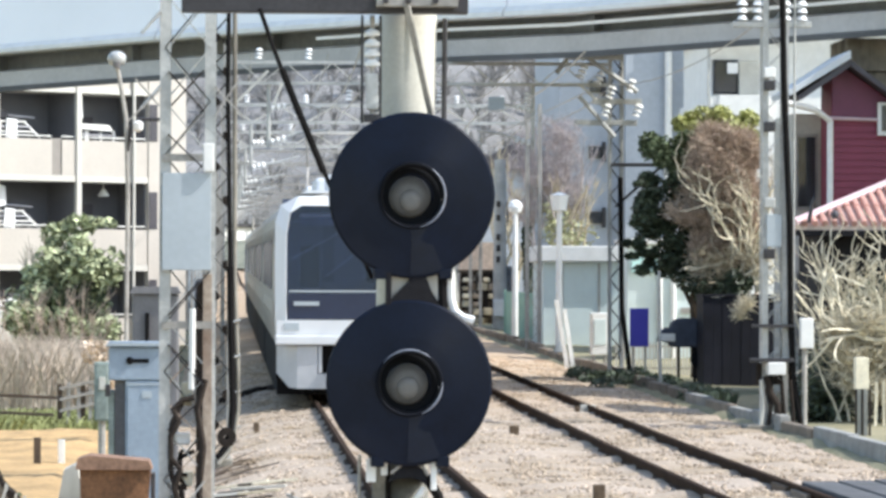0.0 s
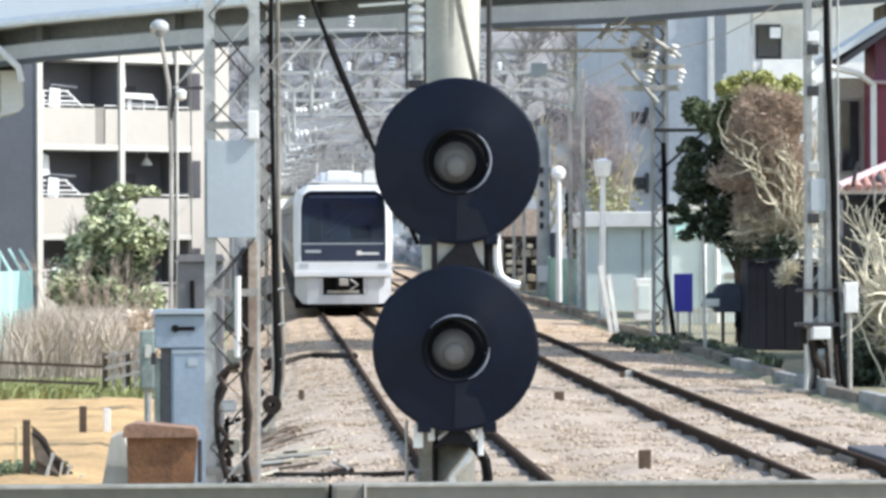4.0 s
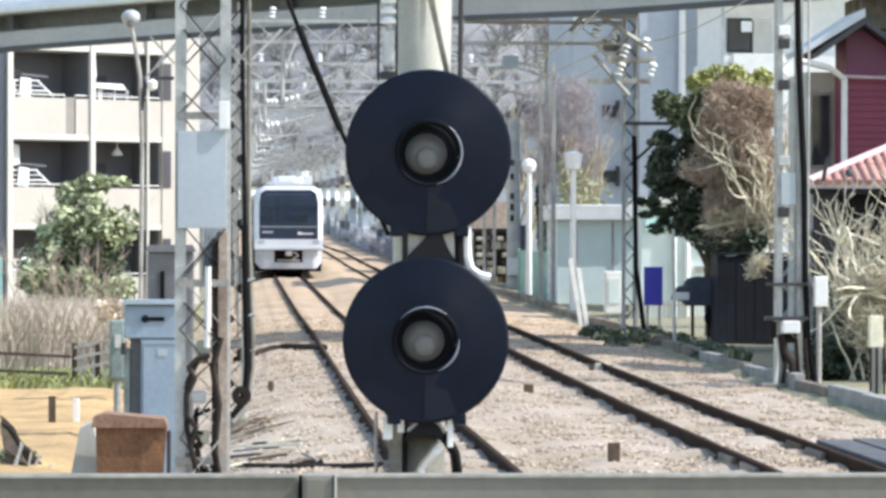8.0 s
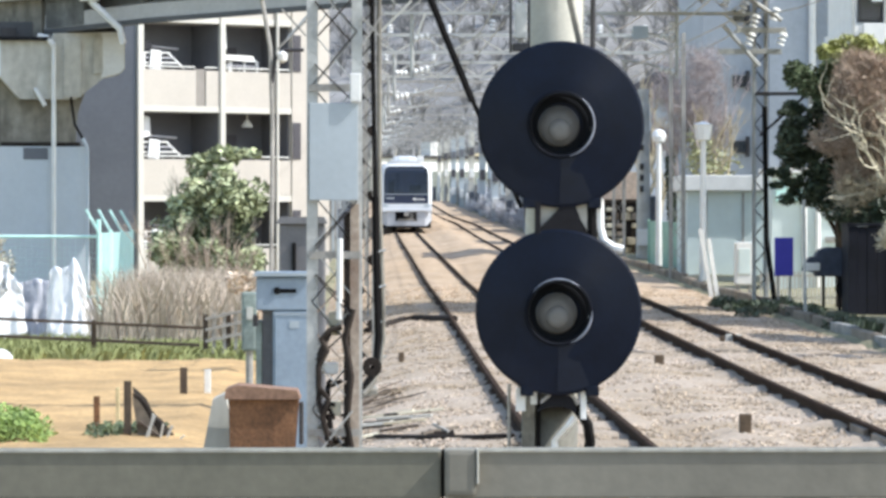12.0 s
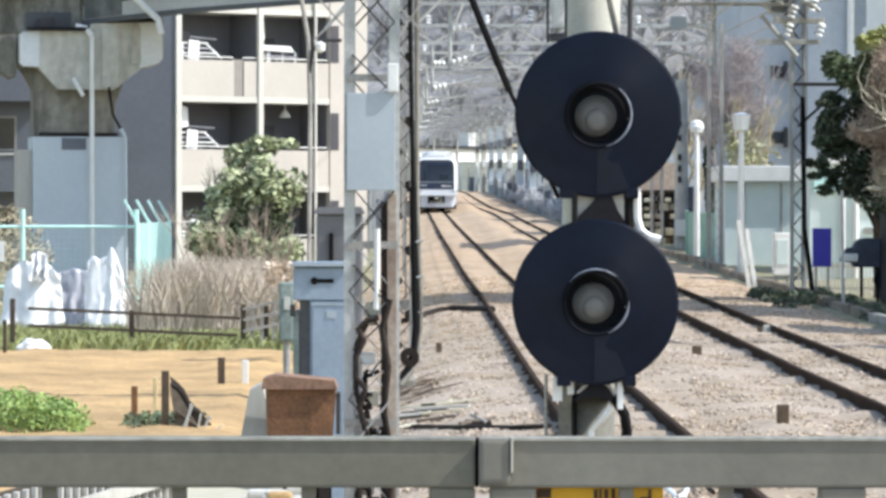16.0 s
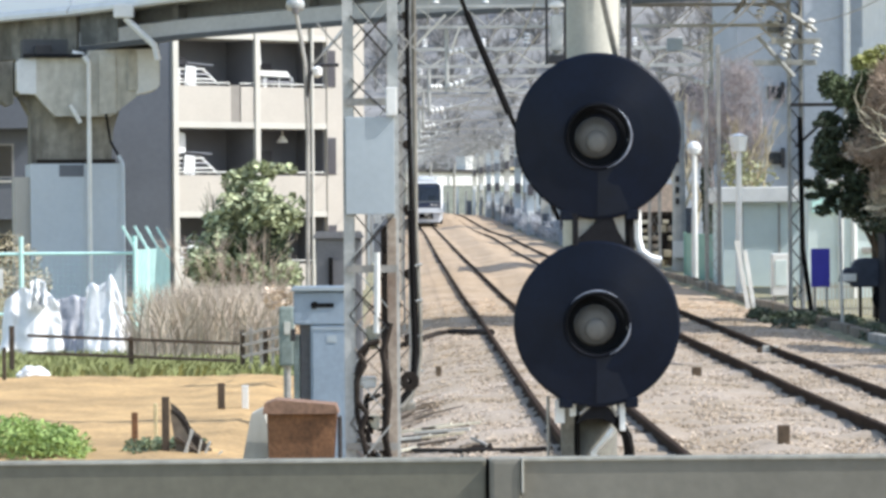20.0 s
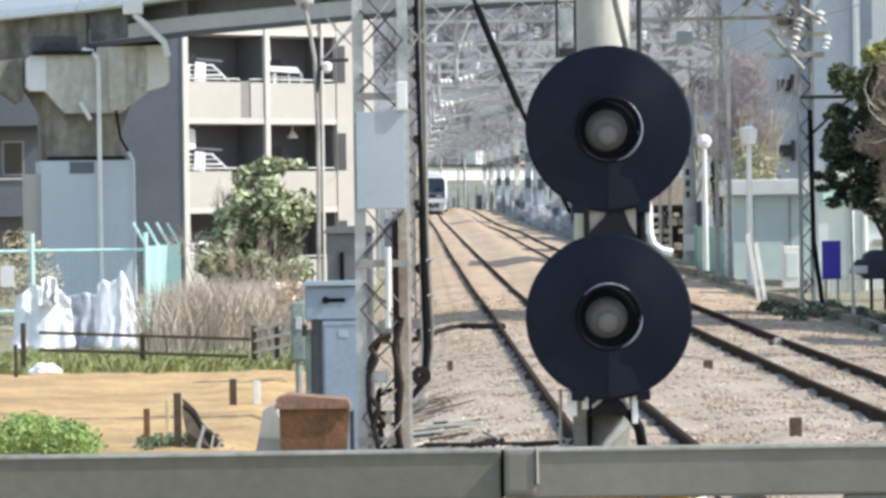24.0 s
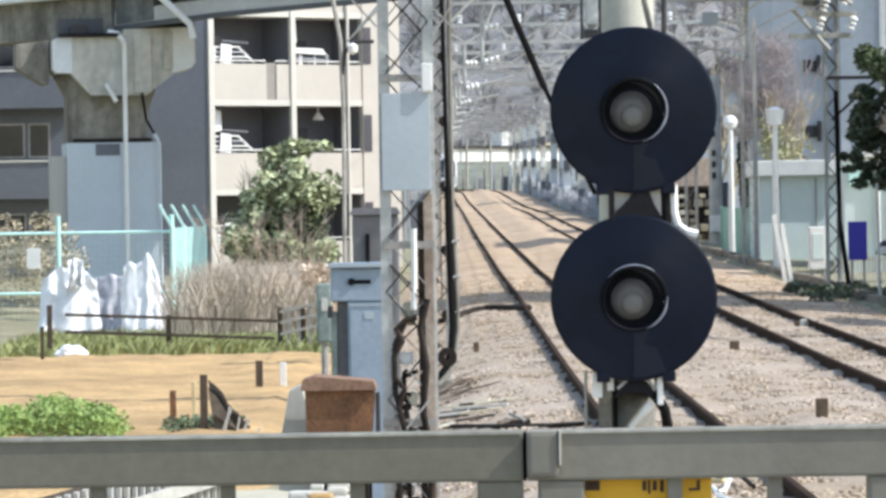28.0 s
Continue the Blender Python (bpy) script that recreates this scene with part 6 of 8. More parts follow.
part("side_conduit", tube(B(), (8.855, 60.86, -0.2), (8.885, 60.86, 7.2), 0.018), "galv", R2)
part("blank_plate", box(B(), 8.43, 8.67, 60.80, 60.83, 2.59, 3.10, 0.01), "grey_panel", R2, "pale blank plate")
part("dark_backing", box(B(), 8.28, 8.84, 60.86, 60.9, 0.42, 0.76, 0.02), "loop_steel", R2)
for x in (8.34, 8.46, 8.66, 8.80):
    part("cable_drop", pipe(B(), [(x, 60.72, 0.5), (x + 0.03, 60.7, 0.1), (x - 0.04 + 0.1 * (x > 8.6), 60.68, -0.4)], 0.032, 6), "loop_steel" if x > 8.4 else "mesh_grey", R2)
bm = B()
box(bm, 8.42, 8.70, 60.5, 60.8, 0.58, 0.775, 0.02)
part("terminal_box", bm, "white", R2, "white terminal box")
bm = B()
box(bm, 8.94, 9.15, 60.6, 60.8, 0.99, 1.47, 0.02)
part("meter_case", bm, "white", R2, "white meter case")
bm = B()
tube(bm, (9.02, 60.7, -0.3), (9.02, 60.7, 0.99), 0.045)
part("case_post", bm, "galv_dull", R2)
for z, m in ((5.25, "porcelain"), (5.05, "dark_steel"), (4.4, "dark_steel"), (3.2, "galv"), (2.4, "dark_steel")):
    bm = B()
    box(bm, 8.38, 8.56, 60.72, 60.84, z, z + 0.16, 0.02)
    part("cable_clamp", bm, m, R2)
for x in (8.05, 8.3, 8.75, 9.0):
    bm = B()
    insulator(bm, (x, 60.9, 6.15), (x, 60.9, 6.5), 0.09)
    part("insulator", bm, "porcelain", R2)
bm = B()
box(bm, 7.9, 9.15, 60.86, 61.0, 6.05, 6.14, 0.01)
part("cross_arm", bm, "galv", R2)
bm = B()
box(bm, 8.1, 9.0, 60.6, 61.4, rail_z(61) - 0.5, rail_z(61) - 0.12, 0.03)
part("footing", bm, "concrete_stain", R2)

R1 = thing("lattice_mast", (8.6, 86, rail_z(86) - 0.25), "slim grey lattice mast with a side bracket beside the far track", "mast", group="lattice masts")
lattice(R1, 8.38, 8.70, 85.85, 86.15, rail_z(86) - 0.3, 7.4, 0.06, 0.31, "galv", 0.09, lace_mat="loop_steel")
bm = B()
box(bm, 8.42, 9.66, 85.8, 85.88, 4.64, 4.72, 0.01)
arm = part("bracket_arm", bm, "dark_steel", R1)
bm = B()
bar(bm, (8.52, 85.84, 3.75), (9.55, 85.84, 4.66), 0.06, 0.06)
part("brace", bm, "dark_steel", arm)
bm = B()
box(bm, 9.6, 9.74, 85.75, 85.9, 4.45, 4.8, 0.02)
part("arm_insulator", bm, "porcelain", arm)
bm = B()
pipe(bm, [(8.62, 85.78, 4.4), (8.66, 85.75, 1.5), (8.8, 85.7, 0.4), (8.85, 85.6, -0.15)], 0.055, 8)
part("black_cable", bm, "cable", R1)
for x, z in ((7.72, 6.6), (7.72, 7.0), (8.1, 6.45), (8.35, 6.15), (8.8, 6.3), (8.95, 5.75), (8.25, 5.75)):
    bm = B()
    insulator(bm, (x, 85.8, z), (x + 0.12, 85.8, z + 0.3), 0.11)
    part("insulator", bm, "porcelain", R1)
for z, x0, x1 in ((6.02, 8.0, 9.1), (5.55, 7.6, 9.0), (7.0, 7.4, 8.7)):
    bm = B()
    box(bm, x0, x1, 85.78, 85.88, z, z + 0.12, 0.01)
    part("cross_arm", bm, "galv", R1)
for a, b in (((7.5, 85.8, 7.3), (9.0, 85.8, 6.3)), ((7.7, 85.8, 6.2), (8.5, 85.8, 5.3)), ((7.2, 85.8, 6.7), (7.6, 85.8, 7.25))):
    part("cantilever_tube", tube(B(), a, b, 0.05), "galv", R1)
bm = B()
box(bm, 8.2, 8.95, 85.6, 86.4, rail_z(86) - 0.5, rail_z(86) - 0.05, 0.03)
part("footing", bm, "concrete_stain", R1)


# overhead-line portals down the line: two columns, a truss, brackets and insulators
def portal(y):
    z = rail_z(y)
    xl, xr = -0.35 + DRIFT * (y - 52), 8.75 + DRIFT * (y - 86)
    p = thing("overhead_portal", (4, y, z - 0.3), "grey lattice overhead-line portal across both tracks", "portal", group="overhead-line portals")
    for x in (xl, xr):
        bm = B()
        for dx in (-0.2, 0.16):
            for dy in (-0.2, 0.16):
                box(bm, x + dx, x + dx + 0.09, y + dy, y + dy + 0.09, z - 0.6, z + 6.9)
        n = 13
        for i in range(n):
            a, b = (-0.18, 0.18) if i % 2 else (0.18, -0.18)
            bar(bm, (x + a, y - 0.19, z - 0.2 + 0.54 * i), (x + b, y - 0.19, z + 0.34 + 0.54 * i), 0.08, 0.012)
            bar(bm, (x + b, y + 0.19, z - 0.2 + 0.54 * i), (x + a, y + 0.19, z + 0.34 + 0.54 * i), 0.08, 0.012)
        col_ = part("column", bm, "galv_dull", p)
        if y > 180 and x == xr:
            part("pole_casing", box(B(), x - 0.26, x + 0.26, y - 0.3, y - 0.24, z - 0.5, z + 6.6), ("apt_grey", "mesh_grey", "grey_panel")[int(y) % 3], col_, "pale casing")
            for q in range(3):
                h = 0.7 + 1.9 * q + 0.5 * noise.noise((y, q * 3.1, 0.0))
                part("switch_box", box(B(), x - 0.2, x + 0.22, y - 0.6, y - 0.31, z + h, z + h + 0.75, 0.02), ("roof_dark", "apt_dark", "white")[(int(y) + q) % 3], col_)
    # farther portals take duller metal, which mutes them with distance
    deep = 0.06 if y < 180 else 0.035
    for h in (6.28, 6.78):
        bm = B()
        box(bm, xl + 0.24, xr - 0.24, y - deep, y + deep, z + h, z + h + deep * 1.7)
        part("truss_chord", bm, "galv" if y < 150 else "galv_dull", p)
    n = 11
    w = (xr - xl - 0.6) / n
    for i in range(n):
        bm = B()
        a, b = (6.34, 6.8) if i % 2 else (6.8, 6.34)
        bar(bm, (xl + 0.3 + w * i, y, z + a), (xl + 0.3 + w * (i + 1), y, z + b), 0.08 if y < 180 else 0.05, 0.04)
        part("truss_web", bm, "mesh_grey" if y < 150 else "galv_dull", p)
    for k in (0, 1):
        x = track_x(k, y)
        s = 1 if k else -1
        bm = B()
        tube(bm, (x + s * 1.3, y, z + 6.3), (x + s * 1.3, y, z + 4.9), 0.05)
        hang = part("drop_arm", bm, "galv", p)
        bm = B()
        tube(bm, (x + s * 1.3, y - 0.02, z + 5.0), (x - s * 0.1, y - 0.02, z + 5.35), 0.03)
        tube(bm, (x + s * 1.3, y - 0.02, z + 5.75), (x, y - 0.02, z + 5.75), 0.025)
        part("steady_arm", bm, "galv", hang)
        bm = B()
        insulator(bm, (x + s * 1.25, y, z + 5.03), (x + s * 0.85, y, z + 5.13), 0.1)
        part("insulator", bm, "porcelain" if y < 120 else "galv", hang)
        bm = B()
        insulator(bm, (x + s * 1.25, y, z + 5.75), (x + s * 0.9, y, z + 5.75), 0.085)
        part("insulator", bm, "porcelain" if y < 120 else "galv", hang)
    for x in (xl + 0.9, xl + 2.6, xr - 2.2, xr - 0.9):
        bm = B()
        insulator(bm, (x, y, z + 6.9), (x, y, z + 7.15), 0.09)
        part("pin_insulator", bm, "porcelain" if y < 140 else "galv", p)
    return p


PORTALS = [112, 138, 164, 190, 216, 244, 272, 302, 334, 368, 404, 442, 484]
for y in PORTALS:
    portal(y)

# the nearest beam runs from a slim left-hand column to the lattice mast by the far track
beam = thing("overhead_beam", (4, 86, rail_z(86) - 0.3), "grey lattice overhead-line beam with knee braces and fittings", "portal", group="overhead-line portals")
z = rail_z(86)
col = B()
for dx in (-0.12, 0.08):
    for dy in (-0.12, 0.08):
        box(col, -0.04 + dx, 0.0 + dx, 86 + dy, 86.04 + dy, z - 0.6, z + 7.2)
for i in range(18):
    a, b = (-0.13, 0.08) if i % 2 else (0.08, -0.13)
    bar(col, (a, 85.88, z - 0.3 + 0.4 * i), (b, 85.88, z + 0.1 + 0.4 * i), 0.05, 0.012)
part("column", col, "galv_dull", beam)
for h in (6.30, 6.76):
    for dy in (-0.14, 0.14):
        part("beam_chord", box(B(), 0.14, 8.36, 86 + dy - 0.03, 86 + dy + 0.03, z + h, z + h + 0.06), "galv", beam)
for i in range(16):
    x = 0.2 + 0.51 * i
    a, b = (6.34, 6.78) if i % 2 else (6.78, 6.34)
    part("beam_web", bar(B(), (x, 85.86, z + a), (x + 0.51, 85.86, z + b), 0.055, 0.02), "mesh_grey", beam)
for x0, x1, z0, z1 in ((0.08, 0.82, 5.85, 6.6), (0.95, 1.12, 5.85, 6.32), (8.36, 7.7, 5.75, 6.35), (5.0, 5.35, 6.3, 5.7), (3.4, 3.15, 6.3, 5.75)):
    part("knee_brace", bar(B(), (x0, 85.84, z + z0), (x1, 85.84, z + z1), 0.075, 0.05), "mesh_grey", beam)
for k in (0, 1):
    x = track_x(k, 86)
    sd = 1 if k else -1
    arm = part("drop_arm", tube(B(), (x + sd * 1.15, 86, z + 6.3), (x + sd * 1.15, 86, z + 4.9), 0.045), "galv", beam)
    part("steady_arm", pipe(B(), [(x + sd * 1.15, 85.96, z + 5.0), (x + sd * 0.5, 85.96, z + 5.22), (x - sd * 0.1, 85.96, z + 5.3)], 0.028), "galv", arm)
    part("registration_arm", pipe(B(), [(x + sd * 1.15, 85.96, z + 5.75), (x + sd * 0.5, 85.96, z + 5.9), (x, 85.96, z + 5.78)], 0.025), "galv", arm)
    for h0, h1 in ((5.03, 5.13), (5.77, 5.85)):
        part("insulator", insulator(B(), (x + sd * 1.1, 86, z + h0), (x + sd * 0.72, 86, z + h1), 0.085), "porcelain", arm)
for x, zz in ((0.6, 6.86), (1.7, 6.86), (6.2, 6.86), (4.6, 5.95), (6.55, 5.9), (2.6, 5.95)):
    part("pin_insulator", insulator(B(), (x, 85.9, z + zz), (x + 0.03, 85.9, z + zz + 0.26), 0.085), "porcelain", beam)
part("feeder_box", box(B(), 5.7, 6.05, 85.75, 85.95, z + 5.75, z + 6.05, 0.02), "grey_panel", beam)

# wires: contact wire, messenger with droppers, and feeders
STAY = [26, 61, 86] + PORTALS


def wire(name, x_of, h, r, label, sag=0.12, y0=30):
    verts, faces = [], []
    pts = []
    st = [y for y in STAY if y >= y0]
    for a, b in zip(st, st[1:]):
        for i in range(6):
            t = i / 6
            y = a + (b - a) * t
            pts.append(Vector((x_of(y), y, rail_z(a) + (rail_z(b) - rail_z(a)) * t + h - sag * 4 * t * (1 - t))))
    for a, b in zip(pts, pts[1:]):
        limb(verts, faces, a, b, r, r)
    return tagged(raw(name, verts, faces, "galv"), label, "wire", group="overhead wires")


for k in (0, 1):
    wire("contact_wire", lambda y, k=k: track_x(k, y), 5.1, 0.011, "overhead contact wire above a track", 0.02, 61)
    wire("messenger_wire", lambda y, k=k: track_x(k, y), 5.75, 0.013, "overhead messenger wire above a track", 0.3, 61)
for dx, h in ((0.9, 7.0), (2.6, 7.0), (7.0, 7.0), (8.2, 7.0)):
    wire("feeder_wire", lambda y, dx=dx: -0.3 + dx + DRIFT * y, h, 0.014, "feeder wire on the portals", 0.35, 86)
wire("feeder_wire", lambda y: 8.5, 6.35, 0.014, "feeder wire on the lattice masts", 0.3, 61)

# grey barrier fence on posts far down both sides
for side, x0, y0, n in ((1, 9.35, 190, 34), (-1, -1.75, 150, 30)):
    bar_f = thing("barrier_fence", (x0, y0, rail_z(y0) - 0.3), "blue-grey panel fence beside the line", "fence", group="lineside barrier fences")
    for i in range(n):
        y = y0 + 10 * i
        xx = x0 + DRIFT * (y - y0) - 0.0007 * max(0, y - 392) ** 2
        z = rail_z(y)
        hgt = 2.2 + 1.3 * noise.noise((i * 0.9, side, 2.0))
        bm = B()
        box(bm, xx - 0.12, xx + 0.12, y - 0.12, y + 0.12, z - 0.5, z + hgt + 0.4)
        part("fence_post", bm, "grey_panel" if i % 2 else "galv_dull", bar_f)
        bm = B()
        bar(bm, (xx, y + 0.15, z + hgt * 0.5 - 0.2), (xx + DRIFT * 10, y + 9.85, rail_z(y + 10) + hgt * 0.5 - 0.2), 0.06, hgt)
        part("panel", bm, ("grey_panel", "parapet", "apt_grey", "roof_dark", "apt_grey", "grey_panel", "mesh_grey")[(i * 5 + i // 3) % 7], bar_f)
        if i % 3 == 1:
            part("switch_case", box(B(), xx - 0.5 * side - 0.25, xx - 0.5 * side + 0.25, y + 3, y + 3.5, z - 0.3, z + 1.3 + 0.2 * (i % 2)), ("white", "apt_dark")[i % 2], bar_f)
RF = random.Random(77)
clumps = [((9.0 + RF.uniform(-0.5, 0.3) + DRIFT * (q - 190), q, rail_z(q) + RF.uniform(0.1, 0.7)), (RF.uniform(0.25, 0.45), 0.6, RF.uniform(0.3, 0.5))) for q in [195 + 4.2 * n + RF.uniform(-2, 2) for n in range(36)]]

# far mast of the right-hand row, with a switch box
m0 = thing("lineside_pole", (9.7, 140, rail_z(140) - 0.3), "grey steel pole with a white box", "pole")
bm = B()
tube(bm, (9.7, 140, rail_z(140) - 0.4), (9.7, 140, 6.6), 0.26, 0.2, 12)
part("shaft", bm, "galv", m0)
bm = B()
box(bm, 9.45, 9.95, 139.6, 139.8, 0.95, 1.55, 0.03)
part("switch_box", bm, "white", m0)
for z in (2.9, 3.3, 3.7, 4.4, 4.9):
    bm = B()
    tube(bm, (9.62, 139.75, z), (9.62, 139.7, z + 0.2), 0.07)
    part("cable_clip", bm, "dark_steel", m0)


def globe_lamp(x, y, top, square):
    z = land_z(x, y)
    t = thing("park_lamp", (x, y, z), "white garden lamp post with a " + ("lantern" if square else "round globe"), "street lamp", group="garden lamp posts")
    bm = B()
    tube(bm, (x, y, z - 0.1), (x, y, top - 0.2), 0.11, 0.075, 12)
    part("post", bm, "white", t)
    bm = B()
    if square:
        lathe(bm, [(0.16, -0.22), (0.2, -0.2), (0.26, 0.18), (0.28, 0.22), (0.05, 0.3)], Matrix.Translation((x, y, top)), 8)
    else:
        lathe(bm, [(0.06, -0.22), (0.18, -0.16), (0.235, 0.0), (0.18, 0.15), (0.07, 0.22)], Matrix.Translation((x, y, top)), 20)
    part("lamp_head", bm, "porcelain", t)
    return t


globe_lamp(8.935, 122, 4.51, False)
globe_lamp(9.145, 108, 4.32, True)

# sheds, fence, boxes and signs behind the kerb
shed = thing("flat_roof_shed", (10.3, 116, 0.1), "pale flat-roofed shed with a deep white fascia", "shed")
bm = B()
box(bm, 9.35, 12.3, 116.1, 120, -0.1, 2.75)
part("wall", bm, "shed", shed)
bm = B()
box(bm, 9.2, 12.4, 115.8, 120.2, 2.754, 3.22, 0.03)
part("fascia", bm, "white", shed)
for x in (9.9, 11.0):
    bm = B()
    box(bm, x, x + 0.05, 116.06, 116.1, 0, 2.7)
    part("wall_joint", bm, "galv_dull", shed)
kiosk = thing("mint_kiosk", (10.9, 101, 0.0), "pale mint prefab cabin with a white gutter", "cabin")
bm = B()
box(bm, 10.35, 12.6, 101.1, 103.5, -0.1, 3.1)
part("wall", bm, "shed", kiosk)
bm = B()
box(bm, 10.25, 12.7, 100.9, 103.6, 3.104, 3.25, 0.02)
part("roof", bm, "white", kiosk)
for x in (11.2, 11.55):
    bm = B()
    tube(bm, (x, 101.03, 0), (x, 101.03, 3.1), 0.07)
    part("downpipe", bm, "white", kiosk)
for z in (1.3, 1.9):
    bm = B()
    box(bm, 11.75, 12.4, 101.04, 101.09, z, z + 0.15)
    part("vent_slat", bm, "galv_dull", kiosk)
bm = B()
box(bm, 10.45, 11.15, 101.0, 101.09, 2.35, 2.8, 0.02)
part("green_awning", bm, "teal", kiosk, "mint-green awning box")
gf = thing("net_fence", (9.6, 126, 0.2), "green netting fence on posts behind the line", "fence")
for i in range(7):
    bm = B()
    x = 8.9 + 0.28 * i
    tube(bm, (x, 126 - 0.9 * i, 0.1), (x, 126 - 0.9 * i, 1.9), 0.035)
    part("fence_post", bm, "green_net", gf)
bm = B()
prism(bm, [(126.0, 0.15), (120.6, 0.1), (120.6, 1.75), (126.0, 1.85)], 8.92, 8.94, axis="x")
bmesh.ops.transform(bm, matrix=Matrix.Translation((8.92, 126, 0)) @ Matrix.Rotation(0.30, 4, "Z") @ Matrix.Translation((-8.92, -126, 0)), verts=bm.verts)
part("netting", bm, "green_net", gf)
for a, b in (((7.98, 95, 1.66), (8.26, 95, -0.05)), ((8.20, 95.2, 1.43), (8.42, 95.2, -0.06))):
    single("leaning_post", bar(B(), b, a, 0.10, 0.10), "white", b, "leaning white painted timber post", "post", group="leaning white posts")
wb = thing("equipment_case", (8.75, 92.3, 0.0), "white equipment case on short legs", "equipment case")
bm = B()
box(bm, 8.58, 9.0, 92.2, 92.6, 0.35, 1.36, 0.03)
part("case", bm, "white", wb)
bm = B()
box(bm, 8.65, 8.93, 92.18, 92.2, 0.6, 1.2, 0.01)
part("door", bm, "shed", wb)
for x in (8.62, 8.9):
    bm = B()
    box(bm, x, x + 0.06, 92.25, 92.5, -0.1, 0.347)
    part("leg", bm, "galv_dull", wb)
bs = thing("blue_sign", (8.95, 84, 0.0), "plain royal-blue panel on a post", "sign")
bm = B()
box(bm, 8.655, 9.065, 83.96, 84.0, 0.68, 1.51, 0.01)
part("panel", bm, "blue", bs)
for x in (8.74, 9.0):
    bm = B()
    tube(bm, (x, 84.04, -0.2), (x, 84.04, 1.5), 0.025)
    part("post", bm, "galv_dull", bs)
bm = B()
tube(bm, (8.78, 79, -0.3), (8.74, 79, 2.3), 0.038, 0.03)
single("fence_stake", bm, "galv", (8.78, 79, -0.3), "thin pale grey steel pole behind the kerb", "pole")
# iron fence behind the kerb
iron = thing("paling_fence", (10, 88, 0.0), "grey paling fence behind the kerb", "fence")
for i in range(26):
    bm = B()
    x = 8.75 + 0.085 * i
    box(bm, x, x + 0.035, 88, 88.03, -0.15, 0.72)
    part("pale", bm, "mesh_grey", iron)
for z in (0.1, 0.6):
    bm = B()
    box(bm, 8.7, 11.0, 88.032, 88.06, z, z + 0.05)
    part("fence_rail", bm, "mesh_grey", iron)
cart = thing("covered_handcart", (9.8, 83.5, -0.15), "dark blue-grey covered handcart on thin legs beside an enclosure", "handcart")
hood_ = prism(B(), [(9.46, 0.68), (9.44, 1.05), (9.52, 1.24), (9.7, 1.31), (10.16, 1.29), (10.2, 1.2), (10.2, 0.68)], 83.2, 83.7)
bmesh.ops.bevel(hood_, geom=hood_.edges[:], offset=0.03, segments=2, affect="EDGES")
part("cover", hood_, "cart_blue", cart)
part("nose", prism(B(), [(9.2, 0.8), (9.24, 0.98), (9.36, 1.1), (9.45, 1.1), (9.45, 0.76)], 83.25, 83.6), "cart_blue", cart)
part("white_plate", box(B(), 9.26, 9.55, 83.14, 83.2, 0.80, 0.97, 0.02), "white", cart)
part("dark_wheel", lathe(B(), [(0.04, -0.04), (0.2, -0.04), (0.2, 0.04), (0.04, 0.04)], Matrix.Translation((10.08, 83.2, 0.42)) @ Matrix.Rotation(radians(90), 4, "X"), 20, loop=True), "under", cart)
for x in (9.64, 9.67, 9.99):
    part("leg", tube(B(), (x, 83.3 + (0.25 if x == 9.67 else 0), -0.2), (x, 83.3 + (0.25 if x == 9.67 else 0), 0.68), 0.035), "under", cart)
part("under_tray", box(B(), 9.95, 10.2, 83.3, 83.6, 0.35, 0.67, 0.03), "under", cart)
blk = thing("black_container", (10.6, 82.4, -0.15), "tall blue-black boarded enclosure under a tree", "enclosure")
for i in range(11):
    bm = B()
    x = 10.02 + 0.2 * i
    box(bm, x, x + 0.195, 82.0 + 0.006 * (i % 2), 83.2, -0.3, 1.76 - 0.01 * (i % 3), 0.006)
    part("board", bm, "navy_board", blk)
bm = B()
box(bm, 10.0, 12.24, 81.97, 83.25, 1.764, 1.82, 0.01)
part("top", bm, "navy_board", blk)
# grassy clump and scrub by the kerb
g = blades(900, lambda: (R.uniform(8.8, 9.3), R.uniform(71, 77), -0.24), 0.33, 0.02, R, 0.6)
tagged(raw("kerb_grass", *g, "leaf_dark"), "dark scrubby grass behind the kerb", "grass", kind="stuff")
g = leaves(700, in_lumps([((8.85 + R.uniform(-0.15, 0.25), 74 + R.uniform(-2, 2), -0.12), (0.3, 0.4, 0.2)) for _ in range(9)], R), 0.06, R)
tagged(raw("kerb_scrub", *g, "leaf_dark"), "dark low scrub behind the kerb", "scrub", kind="stuff")

# spread wider than the clump, to cover dark ground about the foot
g = leaves(5200, in_lumps([((8.45 + R.uniform(-0.75, 0.8), 83.5 + R.uniform(-3.6, 3.2), 0.0 + R.uniform(-0.08, 0.08)), (0.3, 0.5, 0.13)) for _ in range(26)], R), 0.06, R)
tagged(raw("mast_foot_scrub", *g, "leaf_dark"), "dark low scrub round a mast's foot", "scrub", kind="stuff")
# evergreen with a bare-twigged neighbour
RT = random.Random(5)


def twigs(count, place, size, rnd, r=0.009):
    v, f = [], []
    for _ in range(count):
        p = Vector(place())
        d = Vector((rnd.uniform(-1, 1), rnd.uniform(-1, 1), rnd.uniform(-0.3, 1.2))).normalized()
        limb(v, f, p, p + d * size * rnd.uniform(0.5, 1.4), r, r * 0.55)
    return v, f


